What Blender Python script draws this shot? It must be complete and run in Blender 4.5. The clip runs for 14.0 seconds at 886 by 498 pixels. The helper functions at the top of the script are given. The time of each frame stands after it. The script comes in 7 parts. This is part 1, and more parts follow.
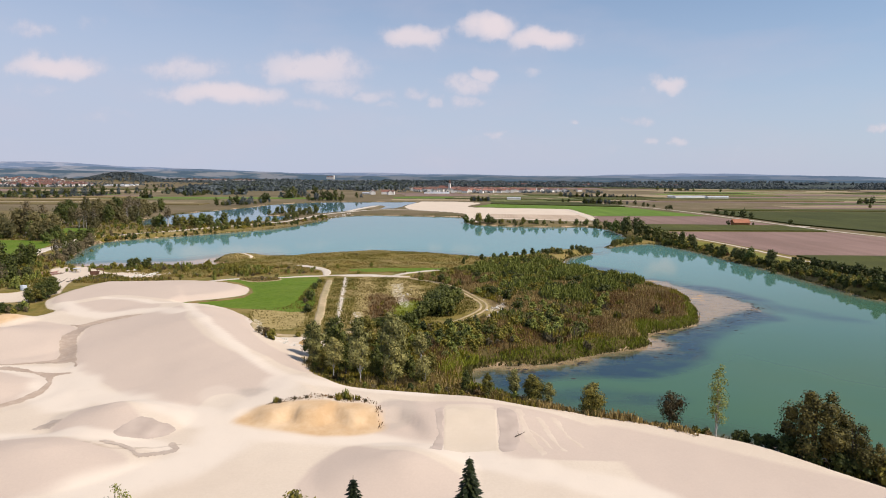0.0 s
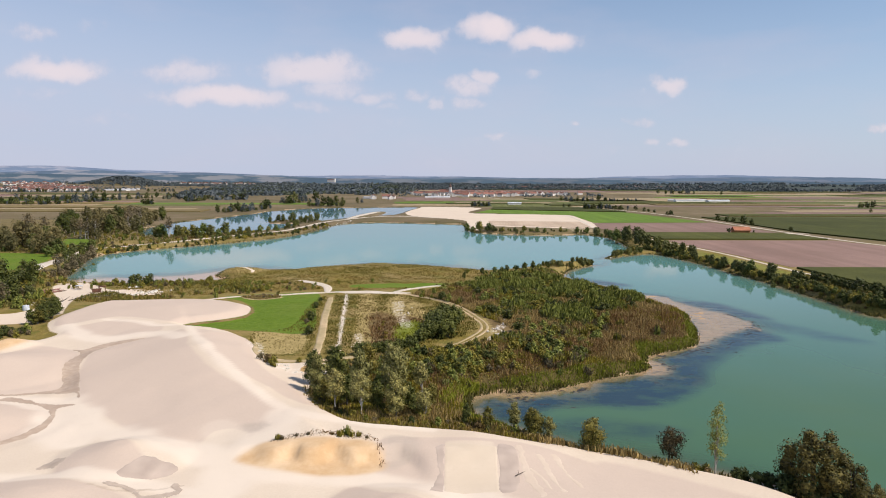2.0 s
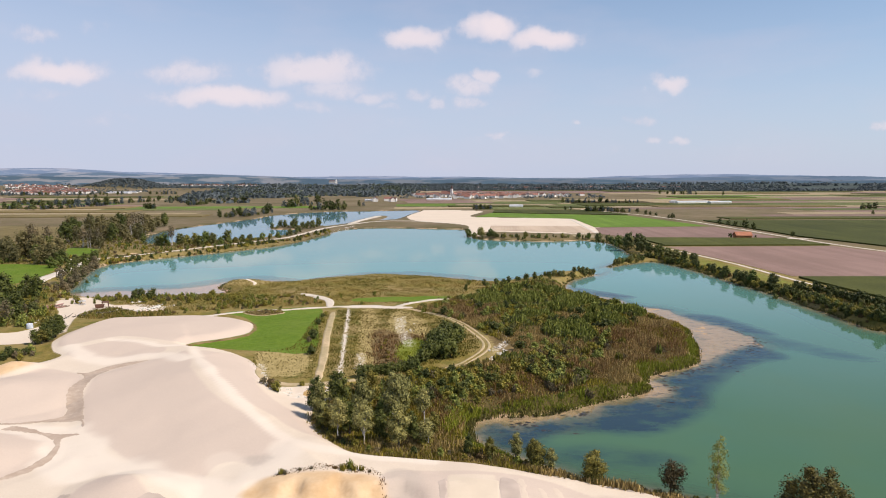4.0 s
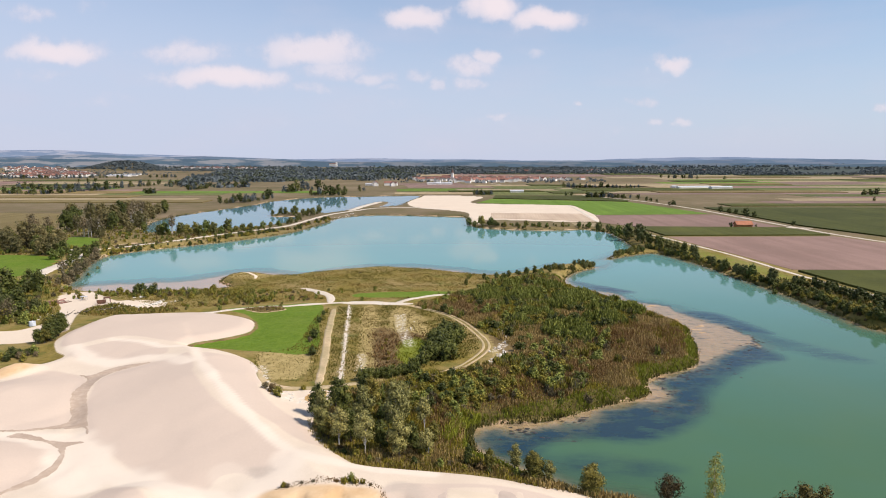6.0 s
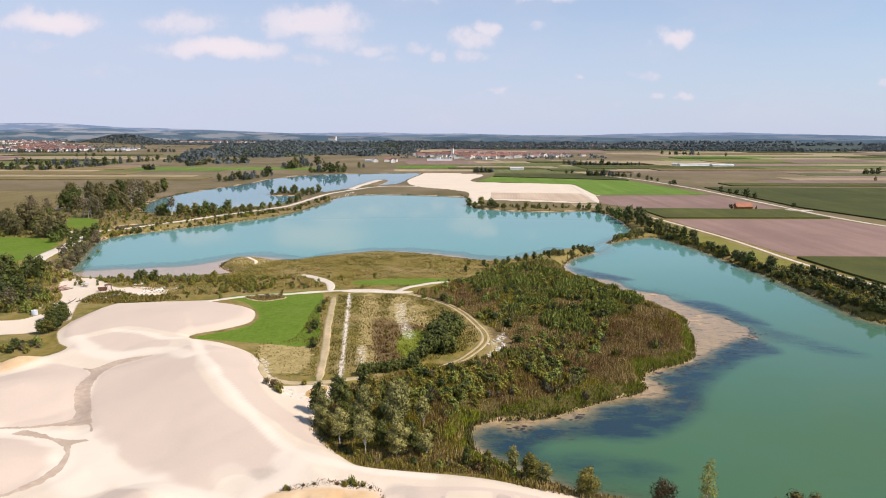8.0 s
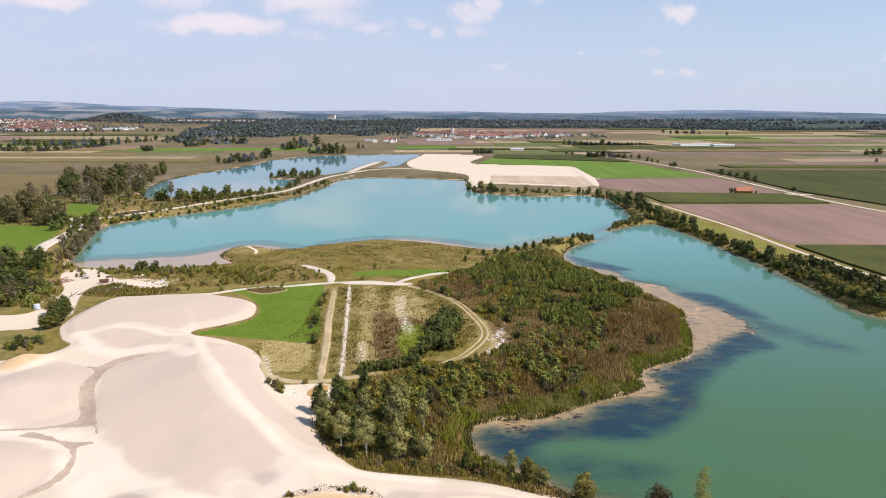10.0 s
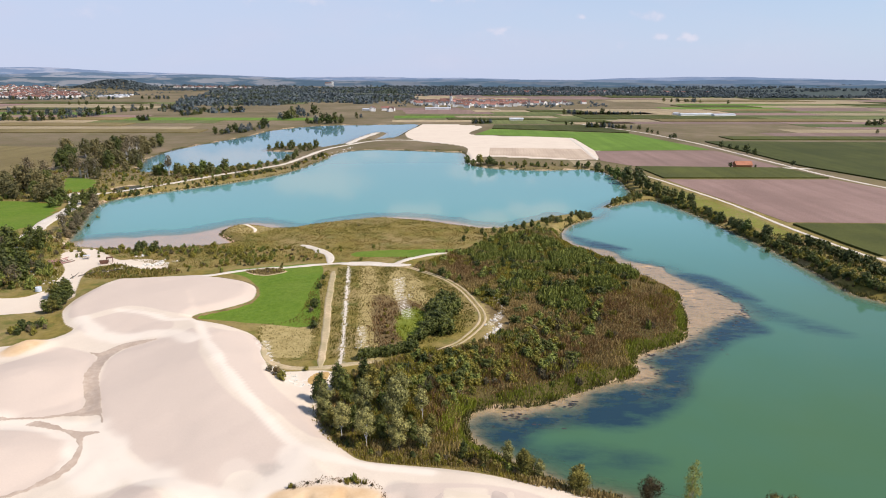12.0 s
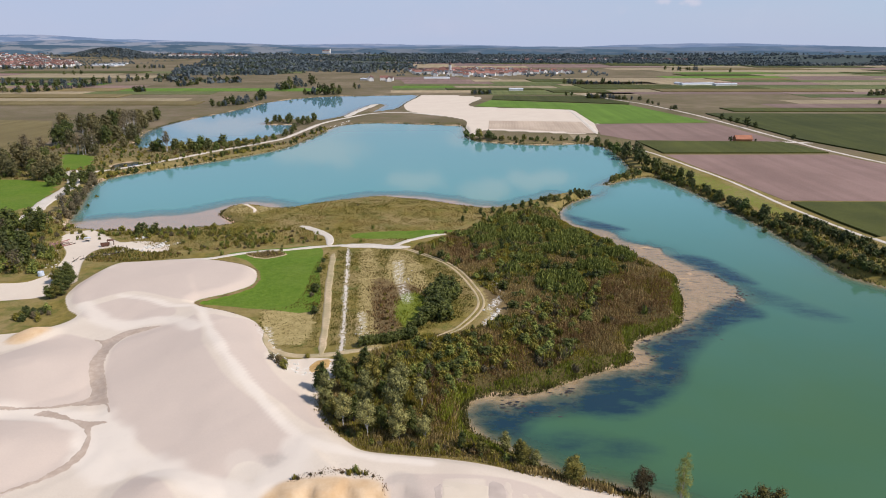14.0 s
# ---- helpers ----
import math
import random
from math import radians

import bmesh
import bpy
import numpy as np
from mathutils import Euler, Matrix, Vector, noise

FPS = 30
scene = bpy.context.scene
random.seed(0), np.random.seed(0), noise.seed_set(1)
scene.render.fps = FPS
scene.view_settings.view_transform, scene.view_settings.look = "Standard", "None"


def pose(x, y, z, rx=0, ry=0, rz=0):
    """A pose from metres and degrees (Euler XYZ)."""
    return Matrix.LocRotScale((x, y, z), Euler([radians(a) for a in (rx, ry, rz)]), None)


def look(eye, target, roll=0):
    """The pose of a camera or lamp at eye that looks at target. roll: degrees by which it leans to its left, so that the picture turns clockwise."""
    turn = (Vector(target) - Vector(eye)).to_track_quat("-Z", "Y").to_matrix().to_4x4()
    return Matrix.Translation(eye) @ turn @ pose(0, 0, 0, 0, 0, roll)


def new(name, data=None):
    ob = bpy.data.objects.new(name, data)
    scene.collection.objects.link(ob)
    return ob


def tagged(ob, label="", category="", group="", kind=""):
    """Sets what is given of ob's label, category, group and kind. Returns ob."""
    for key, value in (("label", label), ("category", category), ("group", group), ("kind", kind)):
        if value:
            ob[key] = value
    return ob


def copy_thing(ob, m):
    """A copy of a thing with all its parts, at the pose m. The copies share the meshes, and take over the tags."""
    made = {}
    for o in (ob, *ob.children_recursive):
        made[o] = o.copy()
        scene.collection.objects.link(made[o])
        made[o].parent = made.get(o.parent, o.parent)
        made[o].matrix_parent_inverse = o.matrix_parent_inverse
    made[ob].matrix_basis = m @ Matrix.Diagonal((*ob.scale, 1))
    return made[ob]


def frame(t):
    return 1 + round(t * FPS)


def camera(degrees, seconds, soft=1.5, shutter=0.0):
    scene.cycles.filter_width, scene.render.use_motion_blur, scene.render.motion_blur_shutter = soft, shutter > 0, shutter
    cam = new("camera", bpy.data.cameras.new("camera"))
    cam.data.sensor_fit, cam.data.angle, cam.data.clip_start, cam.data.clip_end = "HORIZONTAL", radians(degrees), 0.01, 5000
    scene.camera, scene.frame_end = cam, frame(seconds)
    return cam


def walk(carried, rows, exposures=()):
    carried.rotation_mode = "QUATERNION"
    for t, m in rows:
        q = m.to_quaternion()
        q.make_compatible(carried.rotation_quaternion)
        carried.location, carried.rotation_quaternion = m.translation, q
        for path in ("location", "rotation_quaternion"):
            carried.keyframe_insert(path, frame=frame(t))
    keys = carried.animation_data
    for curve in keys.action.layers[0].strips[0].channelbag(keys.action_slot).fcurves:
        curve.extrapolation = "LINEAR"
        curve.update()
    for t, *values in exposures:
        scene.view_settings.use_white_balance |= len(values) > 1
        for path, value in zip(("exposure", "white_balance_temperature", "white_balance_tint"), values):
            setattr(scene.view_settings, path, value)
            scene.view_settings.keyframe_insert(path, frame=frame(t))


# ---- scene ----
cam = camera(68.9, 14.0, soft=1.0)
PATH = [
    (0, (-0.072, 0.314, 42.945), (-0.5600, 19.8700, -2.2300), 0.30),
    (0.5, (-0.037, 0.276, 44.479), (-0.5800, 19.8700, -2.2000), 0.20),
    (1, (-0.007, 0.255, 46.010), (-0.5800, 19.8700, -2.1800), 0.10),
    (1.5, (0.020, 0.249, 47.536), (-0.5900, 19.8700, -2.1700), 0.10),
    (2, (0.044, 0.257, 49.060), (-0.5900, 19.8700, -2.1800), 0.10),
    (2.5, (0.064, 0.277, 50.579), (-0.6000, 19.8700, -2.1900), -0.00),
    (3, (0.082, 0.309, 52.095), (-0.6200, 19.8700, -2.1600), -0.10),
    (5.5, (0.143, 0.598, 59.623), (-0.6600, 19.8300, -2.5300), -0.20),
    (6, (0.151, 0.674, 61.118), (-0.6600, 19.8000, -2.7500), -0.10),
    (6.5, (0.159, 0.753, 62.609), (-0.6400, 19.7600, -2.9700), -0.00),
    (7, (0.167, 0.833, 64.097), (-0.6400, 19.7400, -3.1800), 0.10),
    (7.5, (0.176, 0.914, 65.581), (-0.6400, 19.7100, -3.3600), 0.10),
    (8, (0.185, 0.995, 67.061), (-0.6500, 19.6800, -3.5400), 0.10),
    (10.5, (0.248, 1.349, 74.411), (-0.6300, 19.5000, -4.3900), 0.00),
    (11, (0.267, 1.402, 75.870), (-0.6300, 19.4600, -4.6000), -0.10),
    (11.5, (0.289, 1.446, 77.326), (-0.6200, 19.3900, -4.8800), -0.10),
    (12, (0.314, 1.480, 78.778), (-0.5900, 19.3100, -5.1900), 0.10),
    (12.5, (0.342, 1.503, 80.227), (-0.5900, 19.2300, -5.4500), 0.00),
    (13, (0.375, 1.513, 81.672), (-0.6000, 19.1500, -5.7300), 0.00),
    (13.5, (0.411, 1.509, 83.114), (-0.5900, 19.1000, -5.8900), 0.00),
    (14, (0.452, 1.491, 84.551), (-0.5600, 19.0400, -6.1200), 0.00),
]
EXPOSURES = [(0, -0.05, 6650, 15), (3, 0.03, 6650, 15), (8, 0.16, 6600, 15), (11, 0.17, 6400, 15), (12.5, 0.12, 6300, 15), (14, -0.11, 6150, 15)]
walk(cam, [(t, look(eye, Vector(eye) + Vector(way), roll)) for t, eye, way, roll in PATH], EXPOSURES)

# ---- world, sun, exposure ----
SUN_AZ, SUN_EL = 112.0, 48.0
world = bpy.data.worlds.new("sky")
scene.world = world
world.use_nodes = True
wn, wl = world.node_tree.nodes, world.node_tree.links
wn.clear()


def wnode(kind, **sets):
    n = wn.new(kind)
    for k, v in sets.items():
        if k == "op":
            n.operation = v
        else:
            n.inputs[int(k[1:])].default_value = v
    return n


sky = wn.new("ShaderNodeTexSky")
sky.sky_type, sky.sun_disc = "NISHITA", False
sky.sun_elevation, sky.sun_rotation = radians(SUN_EL), radians(SUN_AZ)
sky.altitude, sky.air_density, sky.dust_density, sky.ozone_density = 400, 1.0, 0.7, 1.5
coord = wn.new("ShaderNodeTexCoord")
split = wn.new("ShaderNodeSeparateXYZ")
wl.new(coord.outputs["Generated"], split.inputs[0])
ahead = wnode("ShaderNodeMath", op="MAXIMUM", i1=0.02)
wl.new(split.outputs[1], ahead.inputs[0])
u_div, v_div = wnode("ShaderNodeMath", op="DIVIDE"), wnode("ShaderNodeMath", op="DIVIDE")
for d, o in ((u_div, 0), (v_div, 2)):
    wl.new(split.outputs[o], d.inputs[0])
    wl.new(ahead.outputs[0], d.inputs[1])
uv = wn.new("ShaderNodeCombineXYZ")
wl.new(u_div.outputs[0], uv.inputs[0])
wl.new(v_div.outputs[0], uv.inputs[1])
wob = wn.new("ShaderNodeTexNoise")
wob.inputs["Scale"].default_value, wob.inputs["Detail"].default_value = 17.0, 6.0
wl.new(uv.outputs[0], wob.inputs["Vector"])
wob_c = wnode("ShaderNodeVectorMath", op="SUBTRACT", i1=(0.5, 0.5, 0.5))
wl.new(wob.outputs["Color"], wob_c.inputs[0])
wob_s = wnode("ShaderNodeVectorMath", op="MULTIPLY", i1=(0.075, 0.04, 0.0))
wl.new(wob_c.outputs[0], wob_s.inputs[0])
uvw = wnode("ShaderNodeVectorMath", op="ADD")
wl.new(uv.outputs[0], uvw.inputs[0])
wl.new(wob_s.outputs[0], uvw.inputs[1])
# cumulus clouds: bearing, height over the horizon, half width, half height, strength
CLOUDS = [(-0.628, 0.165, 0.071, 0.017, 0.90), (-0.654, 0.218, 0.048, 0.014, 0.50), (-0.563, 0.229, 0.022, 0.010, 0.25), (-0.426, 0.162, 0.070, 0.017, 0.60), (-0.366, 0.125, 0.092, 0.016, 0.90),
          (-0.231, 0.165, 0.079, 0.023, 0.80), (-0.197, 0.138, 0.052, 0.017, 0.55), (-0.140, 0.123, 0.030, 0.010, 0.50), (-0.072, 0.212, 0.043, 0.016, 0.90), (-0.029, 0.213, 0.017, 0.010, 0.50),
          (0.041, 0.223, 0.039, 0.022, 1.00), (0.119, 0.209, 0.049, 0.016, 0.95), (0.107, 0.160, 0.014, 0.007, 0.40), (0.006, 0.137, 0.038, 0.017, 0.65), (0.031, 0.154, 0.021, 0.012, 0.70),
          (-0.072, 0.128, 0.019, 0.010, 0.50), (-0.043, 0.112, 0.012, 0.008, 0.50), (0.006, 0.113, 0.024, 0.010, 0.50), (0.315, 0.141, 0.027, 0.012, 0.80), (0.266, 0.086, 0.019, 0.008, 0.50),
          (0.162, 0.081, 0.009, 0.005, 0.50), (0.049, 0.060, 0.012, 0.007, 0.50), (0.286, 0.055, 0.014, 0.006, 0.45), (0.331, 0.055, 0.011, 0.006, 0.50), (0.629, 0.077, 0.012, 0.008, 0.60),
          (-0.644, 0.129, 0.053, 0.010, 0.30), (-0.548, 0.091, 0.044, 0.009, 0.25), (-0.236, 0.109, 0.039, 0.010, 0.40), (-0.110, 0.109, 0.013, 0.007, 0.35), (-0.102, 0.084, 0.022, 0.008, 0.25),
          (0.234, 0.042, 0.017, 0.007, 0.30), (0.265, 0.137, 0.008, 0.005, 0.30), (0.028, 0.056, 0.026, 0.007, 0.30)]
last = None
for cu, cv, ru, rv, strength in CLOUDS:
    off = wnode("ShaderNodeVectorMath", op="SUBTRACT", i1=(cu, cv, 0))
    wl.new(uvw.outputs[0], off.inputs[0])
    size = wnode("ShaderNodeVectorMath", op="MULTIPLY", i1=(1 / ru, 1 / rv, 0))
    wl.new(off.outputs[0], size.inputs[0])
    far = wnode("ShaderNodeVectorMath", op="LENGTH")
    wl.new(size.outputs[0], far.inputs[0])
    near = wn.new("ShaderNodeMapRange")
    near.interpolation_type = "SMOOTHSTEP"
    for k, v in ((1, 1.75), (2, 0.3), (3, 0.0), (4, strength)):
        near.inputs[k].default_value = v
    wl.new(far.outputs["Value"], near.inputs[0])
    if last is None:
        last = near
    else:
        both = wnode("ShaderNodeMath", op="MAXIMUM")
        wl.new(last.outputs[0], both.inputs[0])
        wl.new(near.outputs[0], both.inputs[1])
        last = both
puff = wn.new("ShaderNodeTexNoise")
puff.inputs["Scale"].default_value, puff.inputs["Detail"].default_value, puff.inputs["Roughness"].default_value = 30.0, 7.0, 0.62
wl.new(uv.outputs[0], puff.inputs["Vector"])
edge = wnode("ShaderNodeMath", op="MULTIPLY_ADD", i1=1.5, i2=-0.75)
wl.new(puff.outputs["Fac"], edge.inputs[0])
torn = wnode("ShaderNodeMath", op="ADD")
wl.new(last.outputs[0], torn.inputs[0])
wl.new(edge.outputs[0], torn.inputs[1])
puff_r = wn.new("ShaderNodeMapRange")
puff_r.interpolation_type = "SMOOTHSTEP"
for k, v in ((1, -0.05), (2, 0.7), (3, 0.0), (4, 1.0)):
    puff_r.inputs[k].default_value = v
wl.new(torn.outputs[0], puff_r.inputs[0])
cover = wnode("ShaderNodeMath", op="MULTIPLY")
wl.new(last.outputs[0], cover.inputs[0])
wl.new(puff_r.outputs[0], cover.inputs[1])
# thin high veil, seen all round
veil = wn.new("ShaderNodeTexNoise")
veil.inputs["Scale"].default_value, veil.inputs["Detail"].default_value = 5.0, 6.0
stretch = wnode("ShaderNodeVectorMath", op="MULTIPLY", i1=(1.0, 1.0, 3.5))
wl.new(coord.outputs["Generated"], stretch.inputs[0])
wl.new(stretch.outputs[0], veil.inputs["Vector"])
veil_r = wn.new("ShaderNodeMapRange")
for k, v in ((1, 0.45), (2, 0.85), (3, 0.0), (4, 0.3)):
    veil_r.inputs[k].default_value = v
wl.new(veil.outputs["Fac"], veil_r.inputs[0])
cover_all = wnode("ShaderNodeMath", op="MAXIMUM")
wl.new(cover.outputs[0], cover_all.inputs[0])
wl.new(veil_r.outputs[0], cover_all.inputs[1])
# a milky band of far air over the horizon
milk = wn.new("ShaderNodeMapRange")
milk.interpolation_type = "SMOOTHSTEP"
for k, v in ((1, -0.02), (2, 0.36), (3, 0.95), (4, 0.2)):
    milk.inputs[k].default_value = v
# the air is thicker towards the town
lean = wnode("ShaderNodeMath", op="MULTIPLY_ADD", i1=0.10)
wl.new(split.outputs[0], lean.inputs[0])
wl.new(split.outputs[2], lean.inputs[2])
wl.new(lean.outputs[0], milk.inputs[0])
milky = wn.new("ShaderNodeMix")
milky.data_type = "RGBA"
milky.inputs["B"].default_value = (5.35, 6.05, 7.6, 1)
wl.new(milk.outputs[0], milky.inputs["Factor"])
tone = wn.new("ShaderNodeMix")
tone.data_type, tone.blend_type = "RGBA", "MULTIPLY"
tone.inputs["Factor"].default_value, tone.inputs["B"].default_value = 1.0, (0.96, 1.23, 1.31, 1)
wl.new(sky.outputs[0], tone.inputs["A"])
wl.new(tone.outputs["Result"], milky.inputs["A"])
mixed = wn.new("ShaderNodeMix")
mixed.data_type = "RGBA"
# sunlit crowns, duller bases
lit = wn.new("ShaderNodeMix")
lit.data_type = "RGBA"
lit.inputs["A"].default_value, lit.inputs["B"].default_value = (6.4, 6.1, 7.1, 1), (8.3, 7.7, 8.1, 1)
wl.new(puff_r.outputs[0], lit.inputs["Factor"])
wl.new(lit.outputs["Result"], mixed.inputs["B"])
wl.new(cover_all.outputs[0], mixed.inputs["Factor"])
wl.new(milky.outputs["Result"], mixed.inputs["A"])
back = wn.new("ShaderNodeBackground")
back.inputs["Strength"].default_value = 0.096
wl.new(mixed.outputs["Result"], back.inputs["Color"])
wout = wn.new("ShaderNodeOutputWorld")
wl.new(back.outputs[0], wout.inputs[0])

sun = new("sun", bpy.data.lights.new("sun", "SUN"))
sun.data.energy, sun.data.angle, sun.data.color = 4.9, radians(0.6), (1.0, 0.92, 0.80)
az, el = radians(SUN_AZ), radians(SUN_EL)
sun.matrix_world = look((0, 0, 300), (-math.sin(az) * math.cos(el) * 100, -math.cos(az) * math.cos(el) * 100, 300 - 100 * math.sin(el)))


# ---- materials ----
def material(name):
    m = bpy.data.materials.new(name)
    m.use_nodes = True
    nt = m.node_tree
    return m, nt.nodes, nt.links, nt.nodes["Principled BSDF"]


def noise_node(n, l, scale, detail=4.0, rough=0.6, vec=None):
    t = n.new("ShaderNodeTexNoise")
    t.inputs["Scale"].default_value, t.inputs["Detail"].default_value, t.inputs["Roughness"].default_value = scale, detail, rough
    if vec is not None:
        l.new(vec, t.inputs["Vector"])
    return t.outputs["Fac"]


def spread(n, l, value, a, b, c=0.0, d=1.0):
    r = n.new("ShaderNodeMapRange")
    for k, v in ((1, a), (2, b), (3, c), (4, d)):
        r.inputs[k].default_value = v
    l.new(value, r.inputs[0])
    return r.outputs[0]


def mix(n, l, fac, a, b, blend="MIX"):
    m = n.new("ShaderNodeMix")
    m.data_type, m.blend_type = "RGBA", blend
    for key, v in (("Factor", fac), ("A", a), ("B", b)):
        if isinstance(v, (tuple, list)):
            m.inputs[key].default_value = (*v, 1) if len(v) == 3 else v
        elif isinstance(v, (int, float)):
            m.inputs[key].default_value = v
        else:
            l.new(v, m.inputs[key])
    return m.outputs["Result"]


def maths(n, l, op, a, b):
    m = n.new("ShaderNodeMath")
    m.operation = op
    for k, v in ((0, a), (1, b)):
        if isinstance(v, (int, float)):
            m.inputs[k].default_value = v
        else:
            l.new(v, m.inputs[k])
    return m.outputs[0]


def bump(n, l, p, height, strength, distance):
    b = n.new("ShaderNodeBump")
    b.inputs["Strength"].default_value, b.inputs["Distance"].default_value = strength, distance
    l.new(height, b.inputs["Height"])
    l.new(b.outputs[0], p.inputs["Normal"])


def surface(name, dark, light, fine=1.2, coarse=0.05, rough=0.9, relief=0.4, depth=0.2, tint=None, metal=0.0, obrand=0.0):
    """A rough surface with variation at two scales, in metres."""
    m, n, l, p = material(name)
    obj = n.new("ShaderNodeTexCoord").outputs["Object"]
    f, c = noise_node(n, l, fine, 5, 0.65, obj), noise_node(n, l, coarse, 4, 0.6, obj)
    col = mix(n, l, spread(n, l, f, 0.3, 0.7), dark, light)
    col = mix(n, l, spread(n, l, c, 0.35, 0.68, 0.0, 0.75), col, tint or [0.75 * v for v in dark])
    if obrand:
        info = n.new("ShaderNodeObjectInfo")
        col = mix(n, l, 1.0, col, mix(n, l, info.outputs["Random"], (1 - obrand,) * 3, (1 + obrand,) * 3), "MULTIPLY")
    l.new(col, p.inputs["Base Color"])
    p.inputs["Roughness"].default_value, p.inputs["Metallic"].default_value = rough, metal
    p.inputs["Specular IOR Level"].default_value = 0.25
    bump(n, l, p, f, relief, depth)
    return m


def foliage(name, dark, light, translucent=0.14):
    m, n, l, p = material(name)
    geo, info = n.new("ShaderNodeNewGeometry"), n.new("ShaderNodeObjectInfo")
    col = mix(n, l, geo.outputs["Random Per Island"], dark, light)
    shade = mix(n, l, info.outputs["Random"], (0.72, 0.75, 0.7), (1.3, 1.22, 1.15))
    col = mix(n, l, 1.0, col, shade, "MULTIPLY")
    l.new(col, p.inputs["Base Color"])
    p.inputs["Roughness"].default_value, p.inputs["Specular IOR Level"].default_value = 0.65, 0.25
    tr = n.new("ShaderNodeBsdfTranslucent")
    l.new(col, tr.inputs["Color"])
    ms = n.new("ShaderNodeMixShader")
    ms.inputs[0].default_value = translucent
    l.new(p.outputs[0], ms.inputs[1])
    l.new(tr.outputs[0], ms.inputs[2])
    l.new(ms.outputs[0], n["Material Output"].inputs["Surface"])
    return m


LEAF = {
    "willow": foliage("willow_leaves", (0.066, 0.070, 0.022), (0.320, 0.305, 0.105), 0.2),
    "sapling": foliage("sapling_leaves", (0.038, 0.056, 0.012), (0.275, 0.305, 0.066), 0.17),
    "wood": foliage("woodland_leaves", (0.075, 0.067, 0.025), (0.205, 0.178, 0.078), 0.18),
    "thick": foliage("hazel_leaves", (0.024, 0.034, 0.007), (0.120, 0.135, 0.029), 0.12),
    "silver": foliage("silvery_willow_leaves", (0.094, 0.096, 0.034), (0.385, 0.360, 0.130), 0.22),
    "bronze": foliage("bronze_leaves", (0.026, 0.026, 0.007), (0.150, 0.128, 0.032)),
    "scrub": foliage("scrub_leaves", (0.066, 0.066, 0.011), (0.330, 0.286, 0.050), 0.18),
    "olive": foliage("olive_leaves", (0.052, 0.052, 0.011), (0.265, 0.230, 0.050), 0.18),
    "dark": foliage("dark_leaves", (0.024, 0.036, 0.008), (0.080, 0.096, 0.024)),
    "green": foliage("green_leaves", (0.042, 0.066, 0.013), (0.130, 0.160, 0.036)),
    "gold": foliage("yellowing_leaves", (0.100, 0.100, 0.020), (0.230, 0.205, 0.050)),
    "birch": foliage("birch_leaves", (0.110, 0.135, 0.025), (0.260, 0.260, 0.065)),
    "rust": foliage("rusty_leaves", (0.078, 0.054, 0.022), (0.180, 0.120, 0.048)),
    "umber": foliage("brown_leaves", (0.040, 0.030, 0.014), (0.120, 0.085, 0.034), 0.1),
    "grey": foliage("grey_twigs", (0.085, 0.070, 0.038), (0.185, 0.150, 0.085)),
    "spruce": foliage("spruce_needles", (0.009, 0.016, 0.006), (0.032, 0.042, 0.013), 0.05),
    # far: blue mixed into the leaf colour in place of haze
    "far": foliage("hazy_far_leaves", (0.042, 0.062, 0.072), (0.105, 0.130, 0.142), 0.2),
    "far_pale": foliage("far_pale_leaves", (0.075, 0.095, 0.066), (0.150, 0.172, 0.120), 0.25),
    "bank": foliage("bank_leaves", (0.050, 0.062, 0.018), (0.145, 0.150, 0.050), 0.16),
}
REED = foliage("reed_blades", (0.090, 0.066, 0.026), (0.430, 0.330, 0.135), 0.16)
REED_RED = foliage("rusty_reed_blades", (0.066, 0.040, 0.017), (0.320, 0.188, 0.082), 0.16)
REED_GREEN = foliage("green_reed_blades", (0.062, 0.062, 0.008), (0.320, 0.278, 0.040), 0.16)
SEDGE = foliage("dark_sedge_blades", (0.040, 0.044, 0.012), (0.165, 0.150, 0.042), 0.12)
GRASS = foliage("bank_grass_blades", (0.088, 0.081, 0.015), (0.210, 0.178, 0.042), 0.18)
DRYGRASS = foliage("dry_grass_blades", (0.155, 0.115, 0.034), (0.295, 0.220, 0.070), 0.18)
REED_LIME = foliage("fresh_reed_blades", (0.110, 0.140, 0.010), (0.270, 0.290, 0.036), 0.22)
WET = surface("wet_silt", (0.40, 0.305, 0.23), (0.52, 0.415, 0.325), 0.9, 0.25, 0.8, 0.3, 0.08, tint=(0.36, 0.275, 0.205))
SLURRY = surface("grey_slurry", (0.45, 0.365, 0.29), (0.54, 0.445, 0.36), 1.5, 0.3, 0.7, 0.2, 0.05)
SPOIL = surface("grey_spoil", (0.465, 0.38, 0.315), (0.525, 0.43, 0.36), 1.2, 0.3, 0.9, 0.2, 0.05)
CREAM = surface("cream_sand", (0.58, 0.485, 0.37), (0.62, 0.525, 0.41), 1.2, 0.3, 0.95, 0.05, 0.02, tint=(0.57, 0.475, 0.36))
STREAK = surface("washed_sand", (0.55, 0.455, 0.36), (0.61, 0.51, 0.41), 1.2, 0.3, 0.95, 0.1, 0.03, tint=(0.54, 0.44, 0.345))
WEEDMAT = surface("water_weed", (0.030, 0.026, 0.030), (0.075, 0.058, 0.052), 2.5, 0.4, 0.5, 0.4, 0.05)
OCHRE = surface("ochre_mud", (0.42, 0.25, 0.075), (0.56, 0.36, 0.13), 1.2, 0.4, 0.5, 0.1, 0.03)
BARK = surface("bark", (0.06, 0.05, 0.04), (0.16, 0.14, 0.11), 6, 0.8)
